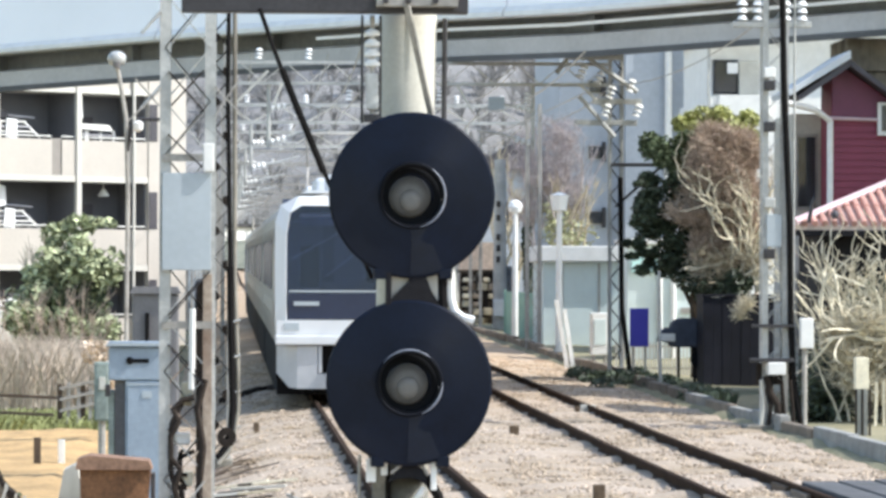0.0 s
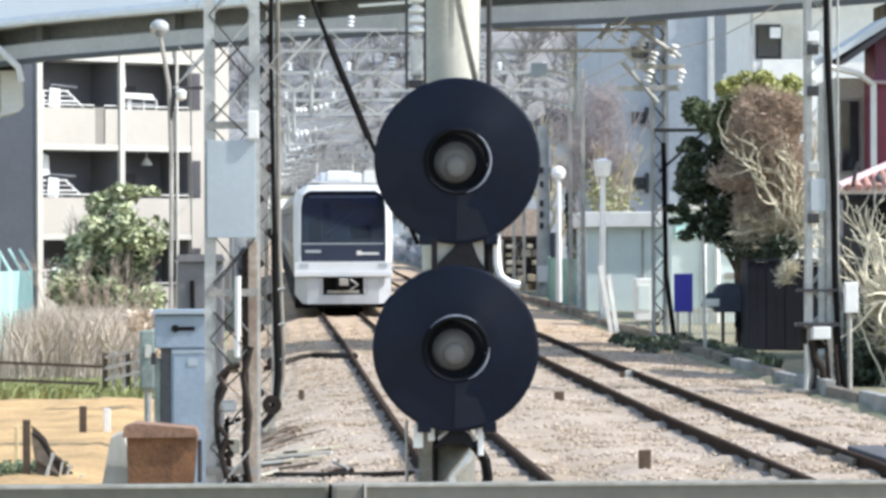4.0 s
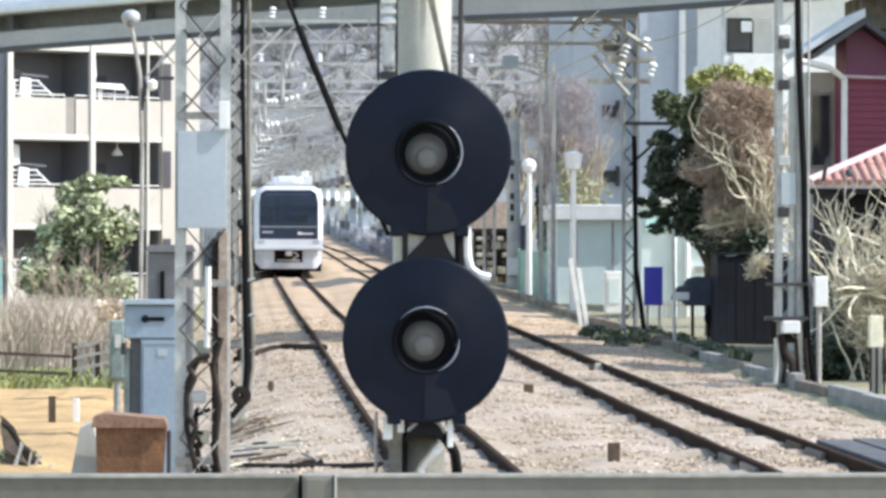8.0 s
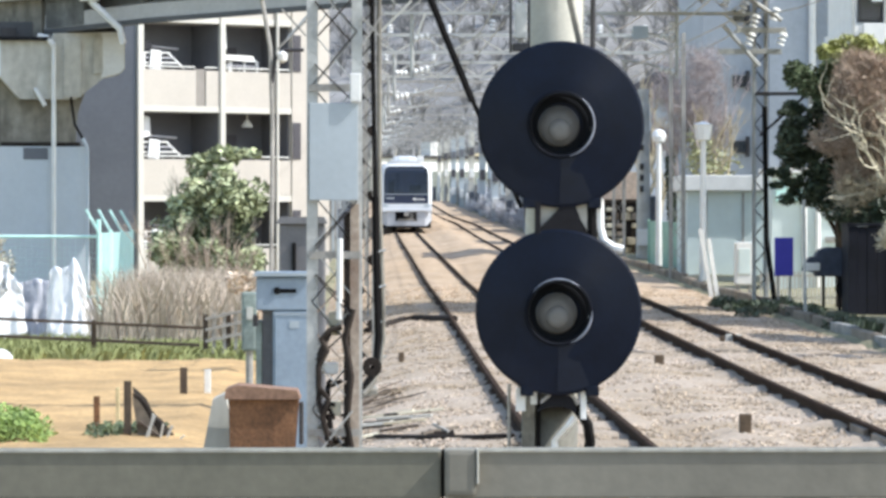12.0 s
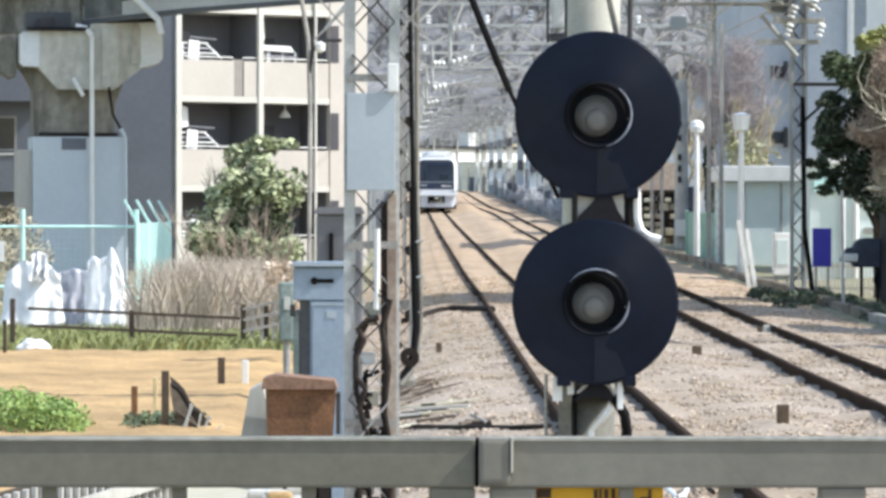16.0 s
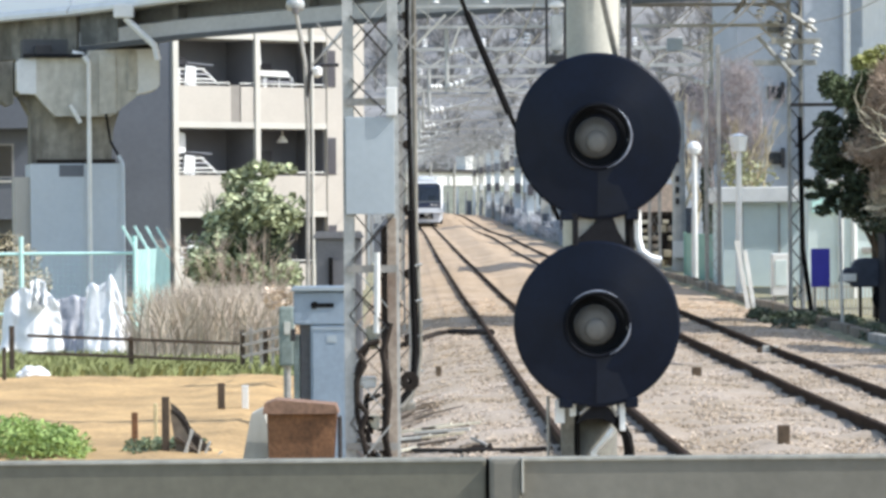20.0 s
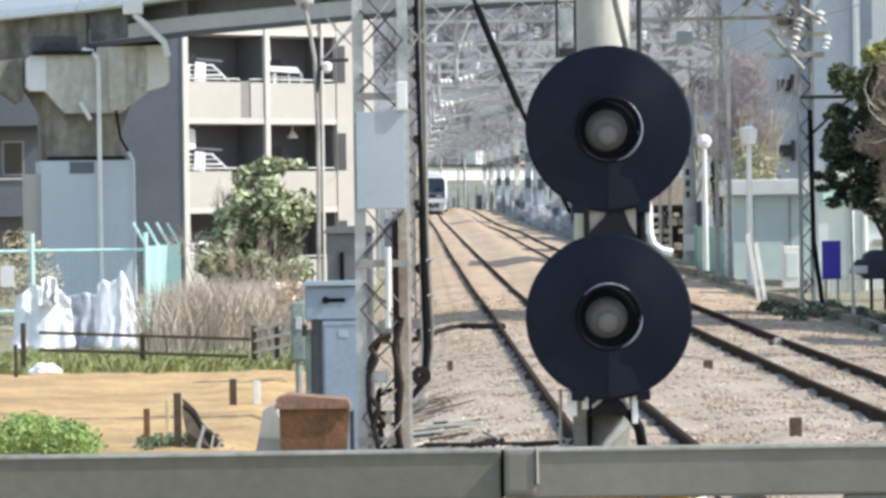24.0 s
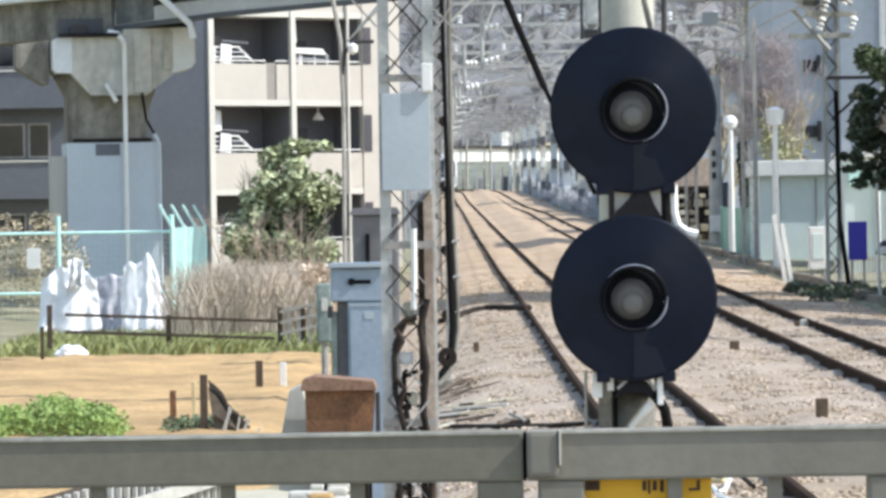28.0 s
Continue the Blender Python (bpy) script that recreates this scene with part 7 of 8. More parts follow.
def crooked(v, f, p, d, length, r, rnd, depth=2, wander=0.55):
    """A branch that bends this way and that, with side shoots."""
    n = 7
    for i in range(n):
        q = p + d * (length / n)
        limb(v, f, p, q, r * (1 - 0.09 * i), r * (1 - 0.09 * (i + 1)))
        d = (d + Vector((rnd.uniform(-1, 1), rnd.uniform(-1, 1) * 0.5, rnd.uniform(-0.9, 1))) * wander).normalized()
        p = q
        if depth and i in (2, 4, 5) and rnd.random() < 0.85:
            side = (d + Vector((rnd.uniform(-1, 1), rnd.uniform(-0.5, 0.5), rnd.uniform(-0.4, 0.9)))).normalized()
            crooked(v, f, p, side, length * 0.6, r * 0.62, rnd, depth - 1, wander)


ever = thing("evergreen_tree", (9.9, 85, -0.2), "dark evergreen tree with a yellow-green top", "tree")
v, f = [], []
for i in range(3):
    grow(v, f, Vector((10.2 + 0.12 * i, 85.2, -0.3)), Vector((RT.uniform(-0.22, 0.1), 0, 1)).normalized(), 1.8, 0.09, 3, RT, 0.45, 0.3)
plant_part("trunk", (v, f), "timber", ever)
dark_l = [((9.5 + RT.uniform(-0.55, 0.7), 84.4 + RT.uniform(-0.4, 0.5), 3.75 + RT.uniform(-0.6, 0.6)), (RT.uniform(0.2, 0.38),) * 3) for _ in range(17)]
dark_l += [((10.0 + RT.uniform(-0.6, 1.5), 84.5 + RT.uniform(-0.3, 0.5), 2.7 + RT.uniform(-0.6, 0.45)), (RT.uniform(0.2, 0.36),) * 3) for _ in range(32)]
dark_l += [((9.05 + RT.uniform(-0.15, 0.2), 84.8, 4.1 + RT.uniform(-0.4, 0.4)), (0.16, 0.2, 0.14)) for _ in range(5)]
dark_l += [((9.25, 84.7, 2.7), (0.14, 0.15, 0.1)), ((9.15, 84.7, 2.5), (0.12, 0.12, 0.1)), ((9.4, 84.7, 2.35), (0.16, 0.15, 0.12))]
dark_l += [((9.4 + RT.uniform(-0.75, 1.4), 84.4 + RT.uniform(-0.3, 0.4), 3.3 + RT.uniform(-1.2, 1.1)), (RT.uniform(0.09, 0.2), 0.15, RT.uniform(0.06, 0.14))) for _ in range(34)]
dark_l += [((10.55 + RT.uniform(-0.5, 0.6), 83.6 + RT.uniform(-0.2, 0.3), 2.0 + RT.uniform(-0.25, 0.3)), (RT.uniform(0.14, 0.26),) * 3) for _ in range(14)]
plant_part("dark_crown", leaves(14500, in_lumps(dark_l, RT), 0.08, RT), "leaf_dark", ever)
mid = [((9.55 + RT.uniform(-0.4, 0.45), 84.7 + RT.uniform(-0.3, 0.4), 4.95 + RT.uniform(-0.25, 0.3)), (RT.uniform(0.16, 0.3),) * 3) for _ in range(13)]
mid += [((9.35 + 0.75 * RT.random(), 84.5, 4.55 + 0.75 * RT.random()), (RT.uniform(0.12, 0.22),) * 3) for _ in range(10)]
mid += [((9.55 + 0.16 * q + RT.uniform(-0.08, 0.08), 84.6, 4.75 + 0.12 * q + RT.uniform(-0.12, 0.12)), (RT.uniform(0.13, 0.22),) * 3) for q in range(7)]
plant_part("green_crown", leaves(5600, in_lumps(mid, RT), 0.075, RT), "leaf_mid", ever)
gold = [((10.7 + 0.95 * (RT.random() + RT.random() - 1), 84.8 + RT.uniform(-0.3, 0.5), 5.5 + RT.uniform(-0.25, 0.22)), (RT.uniform(0.16, 0.3),) * 3) for _ in range(24)]
gold += [((10.05, 84.8, 5.4), (0.25, 0.3, 0.22)), ((9.95, 84.8, 5.15), (0.25, 0.3, 0.2))]
plant_part("yellow_crown", leaves(7500, in_lumps(gold, RT), 0.075, RT), "leaf_gold", ever)
# dark leaves at the back paint the crown's inner shade
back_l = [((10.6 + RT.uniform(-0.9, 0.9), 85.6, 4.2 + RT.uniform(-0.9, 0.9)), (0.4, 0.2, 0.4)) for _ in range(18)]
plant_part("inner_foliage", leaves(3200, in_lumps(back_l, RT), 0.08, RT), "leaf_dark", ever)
bare = thing("bare_tree", (11.0, 84, -0.2), "bare brown twiggy tree with crooked pale branches", "tree")
v, f, tips = [], [], []
for i in range(4):
    grow(v, f, Vector((11.0 + 0.1 * i, 84 + 0.1 * i, 1.1)), Vector((RT.uniform(-0.3, 0.2), RT.uniform(-0.3, 0.2), 1)).normalized(), 1.2, 0.05, 5, RT, 0.55, 0.12, tips, 3)
limb(v, f, Vector((11.0, 84.1, -0.3)), Vector((11.0, 84.1, 1.2)), 0.14, 0.11)
plant_part("limb_work", (v, f), "twig", bare)
tw = [((10.75 + RT.uniform(-0.75, 0.65), 84 + RT.uniform(-0.4, 0.4), 4.35 + RT.uniform(-0.75, 0.85)), (RT.uniform(0.25, 0.42),) * 3) for _ in range(34)]
tw += [((10.0 + RT.uniform(-0.35, 0.6), 83.9, 3.55 + RT.uniform(-0.3, 0.3)), (0.28, 0.3, 0.22)) for _ in range(10)]
plant_part("twig_crown", twigs(8200, in_lumps(tw, RT), 0.22, RT), "twig", bare)
plant_part("dull_twig_crown", twigs(5200, in_lumps(tw[:34], RT), 0.24, RT), "twig_dull", bare)
v, f = [], []
for i in range(9):
    crooked(v, f, Vector((11.1 + RT.uniform(-0.35, 0.4), 83.55, 1.95 + RT.uniform(-0.1, 0.35))), Vector((RT.uniform(-0.45, 0.25), -0.05, 1)).normalized(), RT.uniform(1.4, 2.3), RT.uniform(0.04, 0.058), RT)
for i in range(7):
    crooked(v, f, Vector((11.0 + RT.uniform(-0.5, 0.4), 83.5, 2.2 + RT.uniform(-0.2, 0.5))), Vector((RT.uniform(-1, 0.7), -0.05, RT.uniform(-0.25, 0.4))).normalized(), RT.uniform(0.8, 1.4), 0.038, RT, 1)
plant_part("pale_limb_work", (v, f), "cane", bare)
low_l = [((10.75 + RT.uniform(-0.7, 0.55), 84.0, 2.9 + RT.uniform(-0.7, 0.6)), (0.3, 0.25, 0.28)) for _ in range(20)]
plant_part("low_twig_crown", twigs(4600, in_lumps(low_l, RT), 0.22, RT), "twig", bare)
plant_part("low_spray", twigs(900, in_lumps([((10.7 + RT.uniform(-0.8, 0.8), 83.6, 2.35 + RT.uniform(-0.3, 0.4)), (0.3, 0.25, 0.22)) for _ in range(11)], RT), 0.22, RT), "twig_pale", bare)
plant_part("hanging_spray", twigs(260, in_lumps([((10.86, 81.6, 1.6), (0.14, 0.1, 0.14)), ((10.74, 81.6, 1.4), (0.1, 0.1, 0.12))], RT), 0.2, RT), "cane", bare)

# thicket of crooked pale branches over a dark porch wall
shrub = thing("bare_shrub", (10.4, 63, -0.3), "pale bare thicket with crooked arching branches behind the kerb", "shrub")
v, f = [], []
for i in range(26):
    x = 9.85 + 0.115 * i
    crooked(v, f, Vector((x, 62.9 + RT.uniform(-0.5, 0.6), -0.35)), Vector((RT.uniform(-0.35, 0.25), RT.uniform(-0.2, 0.1), 1)).normalized(), RT.uniform(1.2, 2.3), RT.uniform(0.022, 0.036), RT, 2, 0.42)
for i in range(9):
    crooked(v, f, Vector((11.2 + RT.uniform(-0.7, 0.6), 62.7, 0.9 + RT.uniform(-0.2, 0.9))), Vector((-1, -0.05, RT.uniform(-0.3, 0.3))).normalized(), RT.uniform(0.8, 1.4), 0.022, RT, 1, 0.35)
plant_part("limb_work", (v, f), "cane", shrub)
plant_part("twig_crown", twigs(1700, in_lumps([((10.6 + RT.uniform(-0.8, 1.2), 62.9, 1.1 + RT.uniform(-1.0, 1.3)), (0.4, 0.35, 0.4)) for _ in range(20)], RT), 0.24, RT, 0.006), "cane", shrub)
plant_part("dry_tangle", twigs(2600, in_lumps([((10.5 + RT.uniform(-0.5, 1.2), 63.2, 0.75 + RT.uniform(-0.55, 0.45)), (0.35, 0.3, 0.3)) for _ in range(14)], RT), 0.2, RT, 0.007), "twig_pale", shrub)
plant_part("inner_scrub", twigs(1500, in_lumps([((10.4 + RT.uniform(-0.7, 1.2), 63.8, 0.7 + RT.uniform(-0.9, 1.1)), (0.4, 0.3, 0.4)) for _ in range(14)], RT), 0.26, RT), "leaf_dark", shrub)
v, f = [], []
for i in range(22):
    x = RT.uniform(9.55, 12.6)
    crooked(v, f, Vector((x, 62.5 + RT.uniform(-0.3, 0.3), 0.9 + RT.uniform(-0.3, 0.4))), Vector((RT.uniform(-0.25, 0.2), 0, 1)).normalized(), RT.uniform(1.0, 1.6), RT.uniform(0.03, 0.05), RT, 2, 0.34)
for i in range(10):
    crooked(v, f, Vector((10.9 + RT.uniform(-1.2, 1.5), 62.2, 1.15 + RT.uniform(-0.2, 0.3))), Vector((RT.choice((-1, 1)), 0, RT.uniform(-0.2, 0.2))).normalized(), RT.uniform(0.9, 1.6), RT.uniform(0.035, 0.055), RT, 1, 0.3)
plant_part("old_stem_work", (v, f), "cane", shrub)
mat_l = [((RT.uniform(9.8, 12.6), 62.4 + RT.uniform(-0.2, 0.3), 0.95 + RT.uniform(-0.7, 0.5)), (RT.uniform(0.16, 0.34), 0.2, RT.uniform(0.12, 0.26))) for _ in range(48)]
plant_part("dead_mat", twigs(9000, in_lumps(mat_l, RT), 0.2, RT, 0.011), "cane", shrub)
plant_part("brown_mat", twigs(3600, in_lumps(mat_l, RT), 0.18, RT, 0.010), "twig_pale", shrub)
for i in range(9):
    x = 10.15 + 0.17 * i + RT.uniform(-0.03, 0.03)
    part("dead_stake", bar(B(), (x, 61.9, -0.4), (x + RT.uniform(-0.05, 0.05), 61.9, RT.uniform(0.3, 0.75)), 0.045, 0.04), "cane", shrub)
gp = thing("gate_post", (9.5, 58, -0.5), "cream-topped timber gate post with dark sides behind the kerb", "post")
part("post", box(B(), 9.4, 9.57, 57.95, 58.1, -0.6, 0.42, 0.01), "mesh_grey", gp)
part("cap_board", box(B(), 9.38, 9.58, 57.93, 58.12, 0.424, 0.9, 0.012), "cane", gp, "cream top board")
for x in (9.375, 9.47, 9.58):
    part("dark_batten", box(B(), x, x + 0.03, 57.9, 57.948, -0.6, 0.42), "loop_steel", gp)
g = leaves(1500, in_lumps([((9.75 + RT.uniform(-0.3, 0.3), 63.6 + RT.uniform(-0.5, 0.5), 0.02 + RT.uniform(-0.25, 0.25)), (0.35, 0.4, 0.35)) for _ in range(12)], RT), 0.07, RT)
tagged(raw("dark_hedge", *g, "leaf_dark"), "dark low hedge behind the kerb", "hedge", kind="stuff")

# ---- red house with its porch ----
red = thing("red_house", (13.5, 75, -0.2), "two-storey house with dark red lapped siding and a gabled roof", "house")
bm = B()
prism(bm, [(11.66, -0.4), (17, -0.4), (17, 5.2), (13.3, 5.26), (11.94, 6.22), (11.66, 6.02)], 75.02, 76.35)
body = part("wall", bm, "red_wall", red)
for i in range(36):
    z = 0.4 + 0.135 * i
    bm = B()
    prism(bm, [(74.985, z), (75.018, z), (75.018, z + 0.125), (75.005, z + 0.125)], 11.67, 16.9, axis="x")
    part("siding_board", bm, "red_wall", body)
part("gable_panel", prism(B(), [(11.67, 5.28), (13.2, 5.28), (11.94, 6.19), (11.67, 6.0)], 74.99, 75.016), "red_gable", body, "smooth plum-red gable panel")
part("gutter", tube(B(), (11.6, 74.93, 5.25), (16.5, 74.93, 5.12), 0.035), "pink_trim", body, "pale pink gutter line")
part("soffit", prism(B(), [(11.0, 5.585), (11.935, 6.23), (11.935, 6.36), (10.9, 5.645)], 74.45, 76.9), "roof_dark", red)
part("roof", prism(B(), [(11.945, 6.25), (13.6, 5.06), (13.6, 5.15), (11.945, 6.37)], 74.5, 76.9), "roof_dark", red)
part("roof_edge", prism(B(), [(10.76, 5.66), (11.94, 6.38), (11.94, 6.54), (10.74, 5.76)], 74.4, 76.9), "roof_pale", red)
bm = B()
tube(bm, (11.62, 74.92, 0.0), (11.62, 74.92, 5.2), 0.06, n=10)
gut = part("downpipe", bm, "white", red)
bm = B()
pipe(bm, [(11.62, 74.92, 5.2), (11.3, 74.7, 5.4), (10.7, 74.4, 5.52)], 0.06, 8)
part("gutter_arm", bm, "white", gut)
bm = B()
box(bm, 11.1, 11.67, 76.4, 79, -0.3, 5.4)
part("side_annex", bm, "mesh_grey", red)
for z in (3.5, 0.8):
    bm = B()
    box(bm, 11.15, 11.6, 76.34, 76.396, z, z + 1.5)
    w = part("window_frame", bm, "galv_dull", red)
    bm = B()
    box(bm, 11.2, 11.55, 76.325, 76.336, z + 0.06, z + 1.44)
    part("pane", bm, "pane", w)
bm = B()
box(bm, 12.55, 13.4, 74.88, 74.98, 4.92, 5.56)
w = part("window_frame", bm, "white", red)
bm = B()
box(bm, 12.62, 13.33, 74.865, 74.878, 5.0, 5.5)
part("pane", bm, "pane", w)
porch = thing("tiled_porch", (11.5, 68, -0.2), "lean-to porch with a red tiled roof and dark boarded wall", "porch")
HX, HY, HZ, HS = 9.55, 66.2, 3.24, 0.377
roof = B()
lo = [roof.verts.new(p) for p in ((HX, HY, HZ), (14.2, HY, HZ), (14.2, HY + 4.65, HZ + HS * 4.65))]
hi = [roof.verts.new((p.co.x, p.co.y, p.co.z - 0.08)) for p in lo]
roof.faces.new(lo)
roof.faces.new(hi[::-1])
for a in range(3):
    roof.faces.new((lo[a], hi[a], hi[(a + 1) % 3], lo[(a + 1) % 3]))
bmesh.ops.recalc_face_normals(roof, faces=roof.faces[:])
roof = part("roof_board", roof, "tile_cream", porch)
for i in range(1, 28):
    x, d = HX + 0.17 * i, 0.0
    while d < 0.17 * i - 0.05:
        e = min(d + 0.8, 0.17 * i)
        part("roof_tile", tube(B(), (x, HY - 0.05 + d, HZ + 0.03 + HS * d), (x, HY + e, HZ + 0.035 + HS * e), 0.055, 0.050, 8), "red_tile", roof)
        d = e
part("hip_ridge", tube(B(), (HX - 0.02, HY - 0.03, HZ + 0.05), (14.2, HY + 4.65, HZ + 0.06 + HS * 4.65), 0.075, n=8), "pink_trim", roof, "pale pink hip ridge")
part("left_slope", prism(B(), [(HY, HZ - 0.1), (HY + 4, HZ - 0.1), (HY + 4, HZ + 0.2), (HY + 0.6, HZ + 0.16)], HX + 0.15, HX + 0.6, axis="x"), "red_tile", roof)
bm = B()
box(bm, 10.1, 13.4, 66.6, 69.5, -0.4, 3.15)
part("boarded_wall", bm, "black_board", porch)
bm = B()
box(bm, 9.55, 13.5, 66.1, 66.19, 3.06, 3.16)
part("fascia", bm, "black_board", porch)
bm = B()
pipe(bm, [(9.75, 66.0, 3.28), (9.82, 66.0, 3.62), (9.86, 66.0, 3.7)], 0.035)
part("vent_pipe", bm, "dark_steel", porch)
bm = B()
lathe(bm, [(0.02, -0.07), (0.06, -0.05), (0.07, 0.0), (0.06, 0.05), (0.02, 0.08)], Matrix.Translation((10.2, 66.0, 3.42)), 14)
part("round_vent", bm, "roof_dark", porch)
swing(porch, Matrix.Translation((0.12, 0, -0.22)))
bm = B()
box(bm, 11.0, 16, 62.5, 62.6, -0.3, 0.55, 0.01)
single("garden_wall", bm, "cream", (13, 62.5, -0.3), "low cream garden wall", "wall", kind="structure")

# ---- blocks behind ----
apt = thing("grey_apartment_block", (15, 136, 0.3), "grey-blue rendered apartment block with small windows and a white pipe", "apartment block")
bm = B()
prism(bm, [(11.5, 0.0), (13.75, 0.0), (13.75, 11.3), (11.5, 11.3)], 136, 147)
part("left_wall", bm, "apt_grey", apt)
bm = B()
box(bm, 13.754, 17.0, 135.2, 147, 0.0, 12.0)
part("front_wall", bm, "apt_grey", apt)
for z in (6.5, 4.2, 8.8):
    bm = B()
    box(bm, 12.5, 13.16, 135.96, 135.99, z, z + 0.48)
    w = part("window_frame", bm, "galv_dull", apt)
    bm = B()
    box(bm, 12.55, 13.11, 135.94, 135.957, z + 0.04, z + 0.44)
    part("pane", bm, "pane", w)
    bm = B()
    box(bm, 13.0, 13.12, 135.7, 135.96, z - 0.1, z + 0.6)
    part("bracket", bm, "dark_steel", w)
bm = B()
tube(bm, (15.24, 135.05, 0), (15.24, 135.05, 11.9), 0.13, n=12)
part("rain_pipe", bm, "white", apt)
bm = B()
box(bm, 16.2, 16.6, 134.6, 135.2, 7, 12.0)
part("service_duct", bm, "apt_dark", apt)
bh = thing("beige_house", (14, 106, 0.0), "pale cream house with a flat roof and dark upper windows", "house")
bm = B()
box(bm, 13.1, 22, 106.1, 113, -0.2, 7.2)
part("lower_wall", bm, "white", bh)
bm = B()
box(bm, 13.2, 22, 107.3, 113, 7.204, 9.0)
part("upper_wall", bm, "white", bh)
bm = B()
prism(bm, [(12.9, 8.9), (17.5, 10.2), (22, 8.9), (22, 9.1), (17.5, 10.4), (12.9, 9.1)], 105.7, 113.5)
part("roof", bm, "parapet", bh)
part("balcony_front", box(B(), 13.35, 14.75, 105.9, 106.09, 6.7, 7.25, 0.02), "white", bh)
part("balcony_screen", box(B(), 14.05, 14.6, 107.0, 107.18, 7.3, 8.25, 0.02), "mesh_grey", bh)
part("washing", box(B(), 13.7, 14.0, 106.9, 106.95, 7.9, 8.2, 0.02), "tarp", bh)
for x0, x1 in ((13.35, 14.04),):
    bm = B()
    box(bm, x0, x1, 107.2, 107.296, 7.35, 8.3)
    w = part("window_frame", bm, "dark_steel", bh)
    bm = B()
    box(bm, x0 + 0.06, x1 - 0.06, 107.185, 107.198, 7.41, 8.24)
    part("pane", bm, "pane", w)
bm = B()
box(bm, 13.05, 13.12, 106.0, 106.1, 5.2, 9.0)
part("corner_pipe", bm, "galv", bh)

# ---- far end of the view ----
bridge = thing("road_bridge", (4, 640, 4), "white-walled road bridge across the line far away", "bridge", kind="structure")
bm = B()
box(bm, -40, 60, 640, 644, 9.9, 12.0)
part("parapet", bm, "white", bridge)
bm = B()
box(bm, -40, 60, 639.5, 644.5, 12.004, 12.5)
part("coping", bm, "dark_steel", bridge)
for x in (-2.5, 2.6, 7.6, 13):
    bm = B()
    box(bm, x, x + 0.25, 639, 639.4, 4, 13.5)
    part("mast", bm, "galv_dull", bridge)
bm = B()
box(bm, 11.2, 13.1, 640.5, 643, 12.51, 14.7)
part("sign_cabinet", bm, "white", bridge)
swing(bridge, Matrix.Translation((4, 640, 0)) @ Matrix.Rotation(radians(38), 4, "Z") @ Matrix.Translation((-4, -640, 0)))
sheet("grass_bank", [-200, -100, -40, -20, 0, 20, 40, 100, 200], [672, 680, 690, 705, 725], lambda x, y: 5.2 + 4.6 * min(1, (y - 672) / 18) + 4 * noise.noise((x * 0.02, y * 0.03, 1)), "far_green", "grassy railway bank beneath a bridge", "bank")
hx = [-260 + 13 * i for i in range(41)]
hy = [730 + 12 * i for i in range(28)]
sheet("wooded_hill", hx, hy, lambda x, y: 10 + 62 * min(1, (y - 730) / 200) ** 0.8 + 14 * noise.noise((x * 0.012, y * 0.01, 3.0)), "far_hill", "bare wooded hillside far behind the line", "hillside")
tagged(raw("leafless_bushes", *twigs(2600, in_lumps(clumps, RF), 0.6, RF, 0.03), "pale_scrub"), "pale grey leafless bushes along a lineside fence", "bushes", kind="stuff")
RW = random.Random(21)
v, f = [], []
for _ in range(1700):
    x, y = RW.uniform(-130, 150), RW.uniform(705, 950)
    z = 8 + 62 * min(1, max(0, (y - 730) / 200)) ** 0.8 + 14 * noise.noise((x * 0.012, y * 0.01, 3.0))
    h = RW.uniform(6, 11)
    limb(v, f, Vector((x, y, z - 1)), Vector((x + RW.uniform(-0.5, 0.5), y, z + h * 0.5)), 0.25, 0.15)
    for _ in range(26):
        a = Vector((x, y, z + h * RW.uniform(0.25, 0.6)))
        b = a + Vector((RW.gauss(0, 1.5), RW.gauss(0, 1.2), RW.uniform(0.8, h * 0.5)))
        limb(v, f, a, b, 0.11, 0.05)
tagged(raw("bare_woods", v, f, "far_wood"), "grey leafless woods on a far hillside", "woods", kind="stuff")
# houses and trees in the middle distance between the line and the hill
for x, y, w, h, m, rf in ((13, 168, 5, 6.5, "apt_grey", "roof_dark"), (-9, 185, 6, 6.2, "mesh_grey", "roof_dark"), (13.5, 215, 6, 7, "mesh_grey", "roof_dark"), (-10, 260, 7, 8, "apt_grey", "roof_dark"), (15, 300, 8, 9.5, "mesh_grey", "galv_dull"), (-12, 360, 9, 11, "apt_grey", "galv_dull"), (17, 420, 9, 12, "apt_grey", "roof_dark")):
    z = rail_z(y) - 0.3
    hs = thing("distant_house", (x, y, z), "grey house beside the line in the distance", "house", group="houses along the line")
    bm = B()
    box(bm, x - w / 2, x + w / 2, y, y + 8, z - 0.3, z + h)
    wl = part("wall", bm, m, hs)
    bm = B()
    prism(bm, [(x - w / 2 - 0.4, z + h + 0.004), (x + w / 2 + 0.4, z + h + 0.004), (x, z + h + 1.6)], y - 0.4, y + 8.4)
    part("roof", bm, rf, hs)
    for i in range(int(w / 1.8)):
        for zz in (1.2, 4.0):
            bm = B()
            cx = x - w / 2 + 0.9 + 1.7 * i
            box(bm, cx, cx + 0.9, y - 0.04, y - 0.005, z + zz, z + zz + 1.1)
            part("window", bm, "pane", wl)


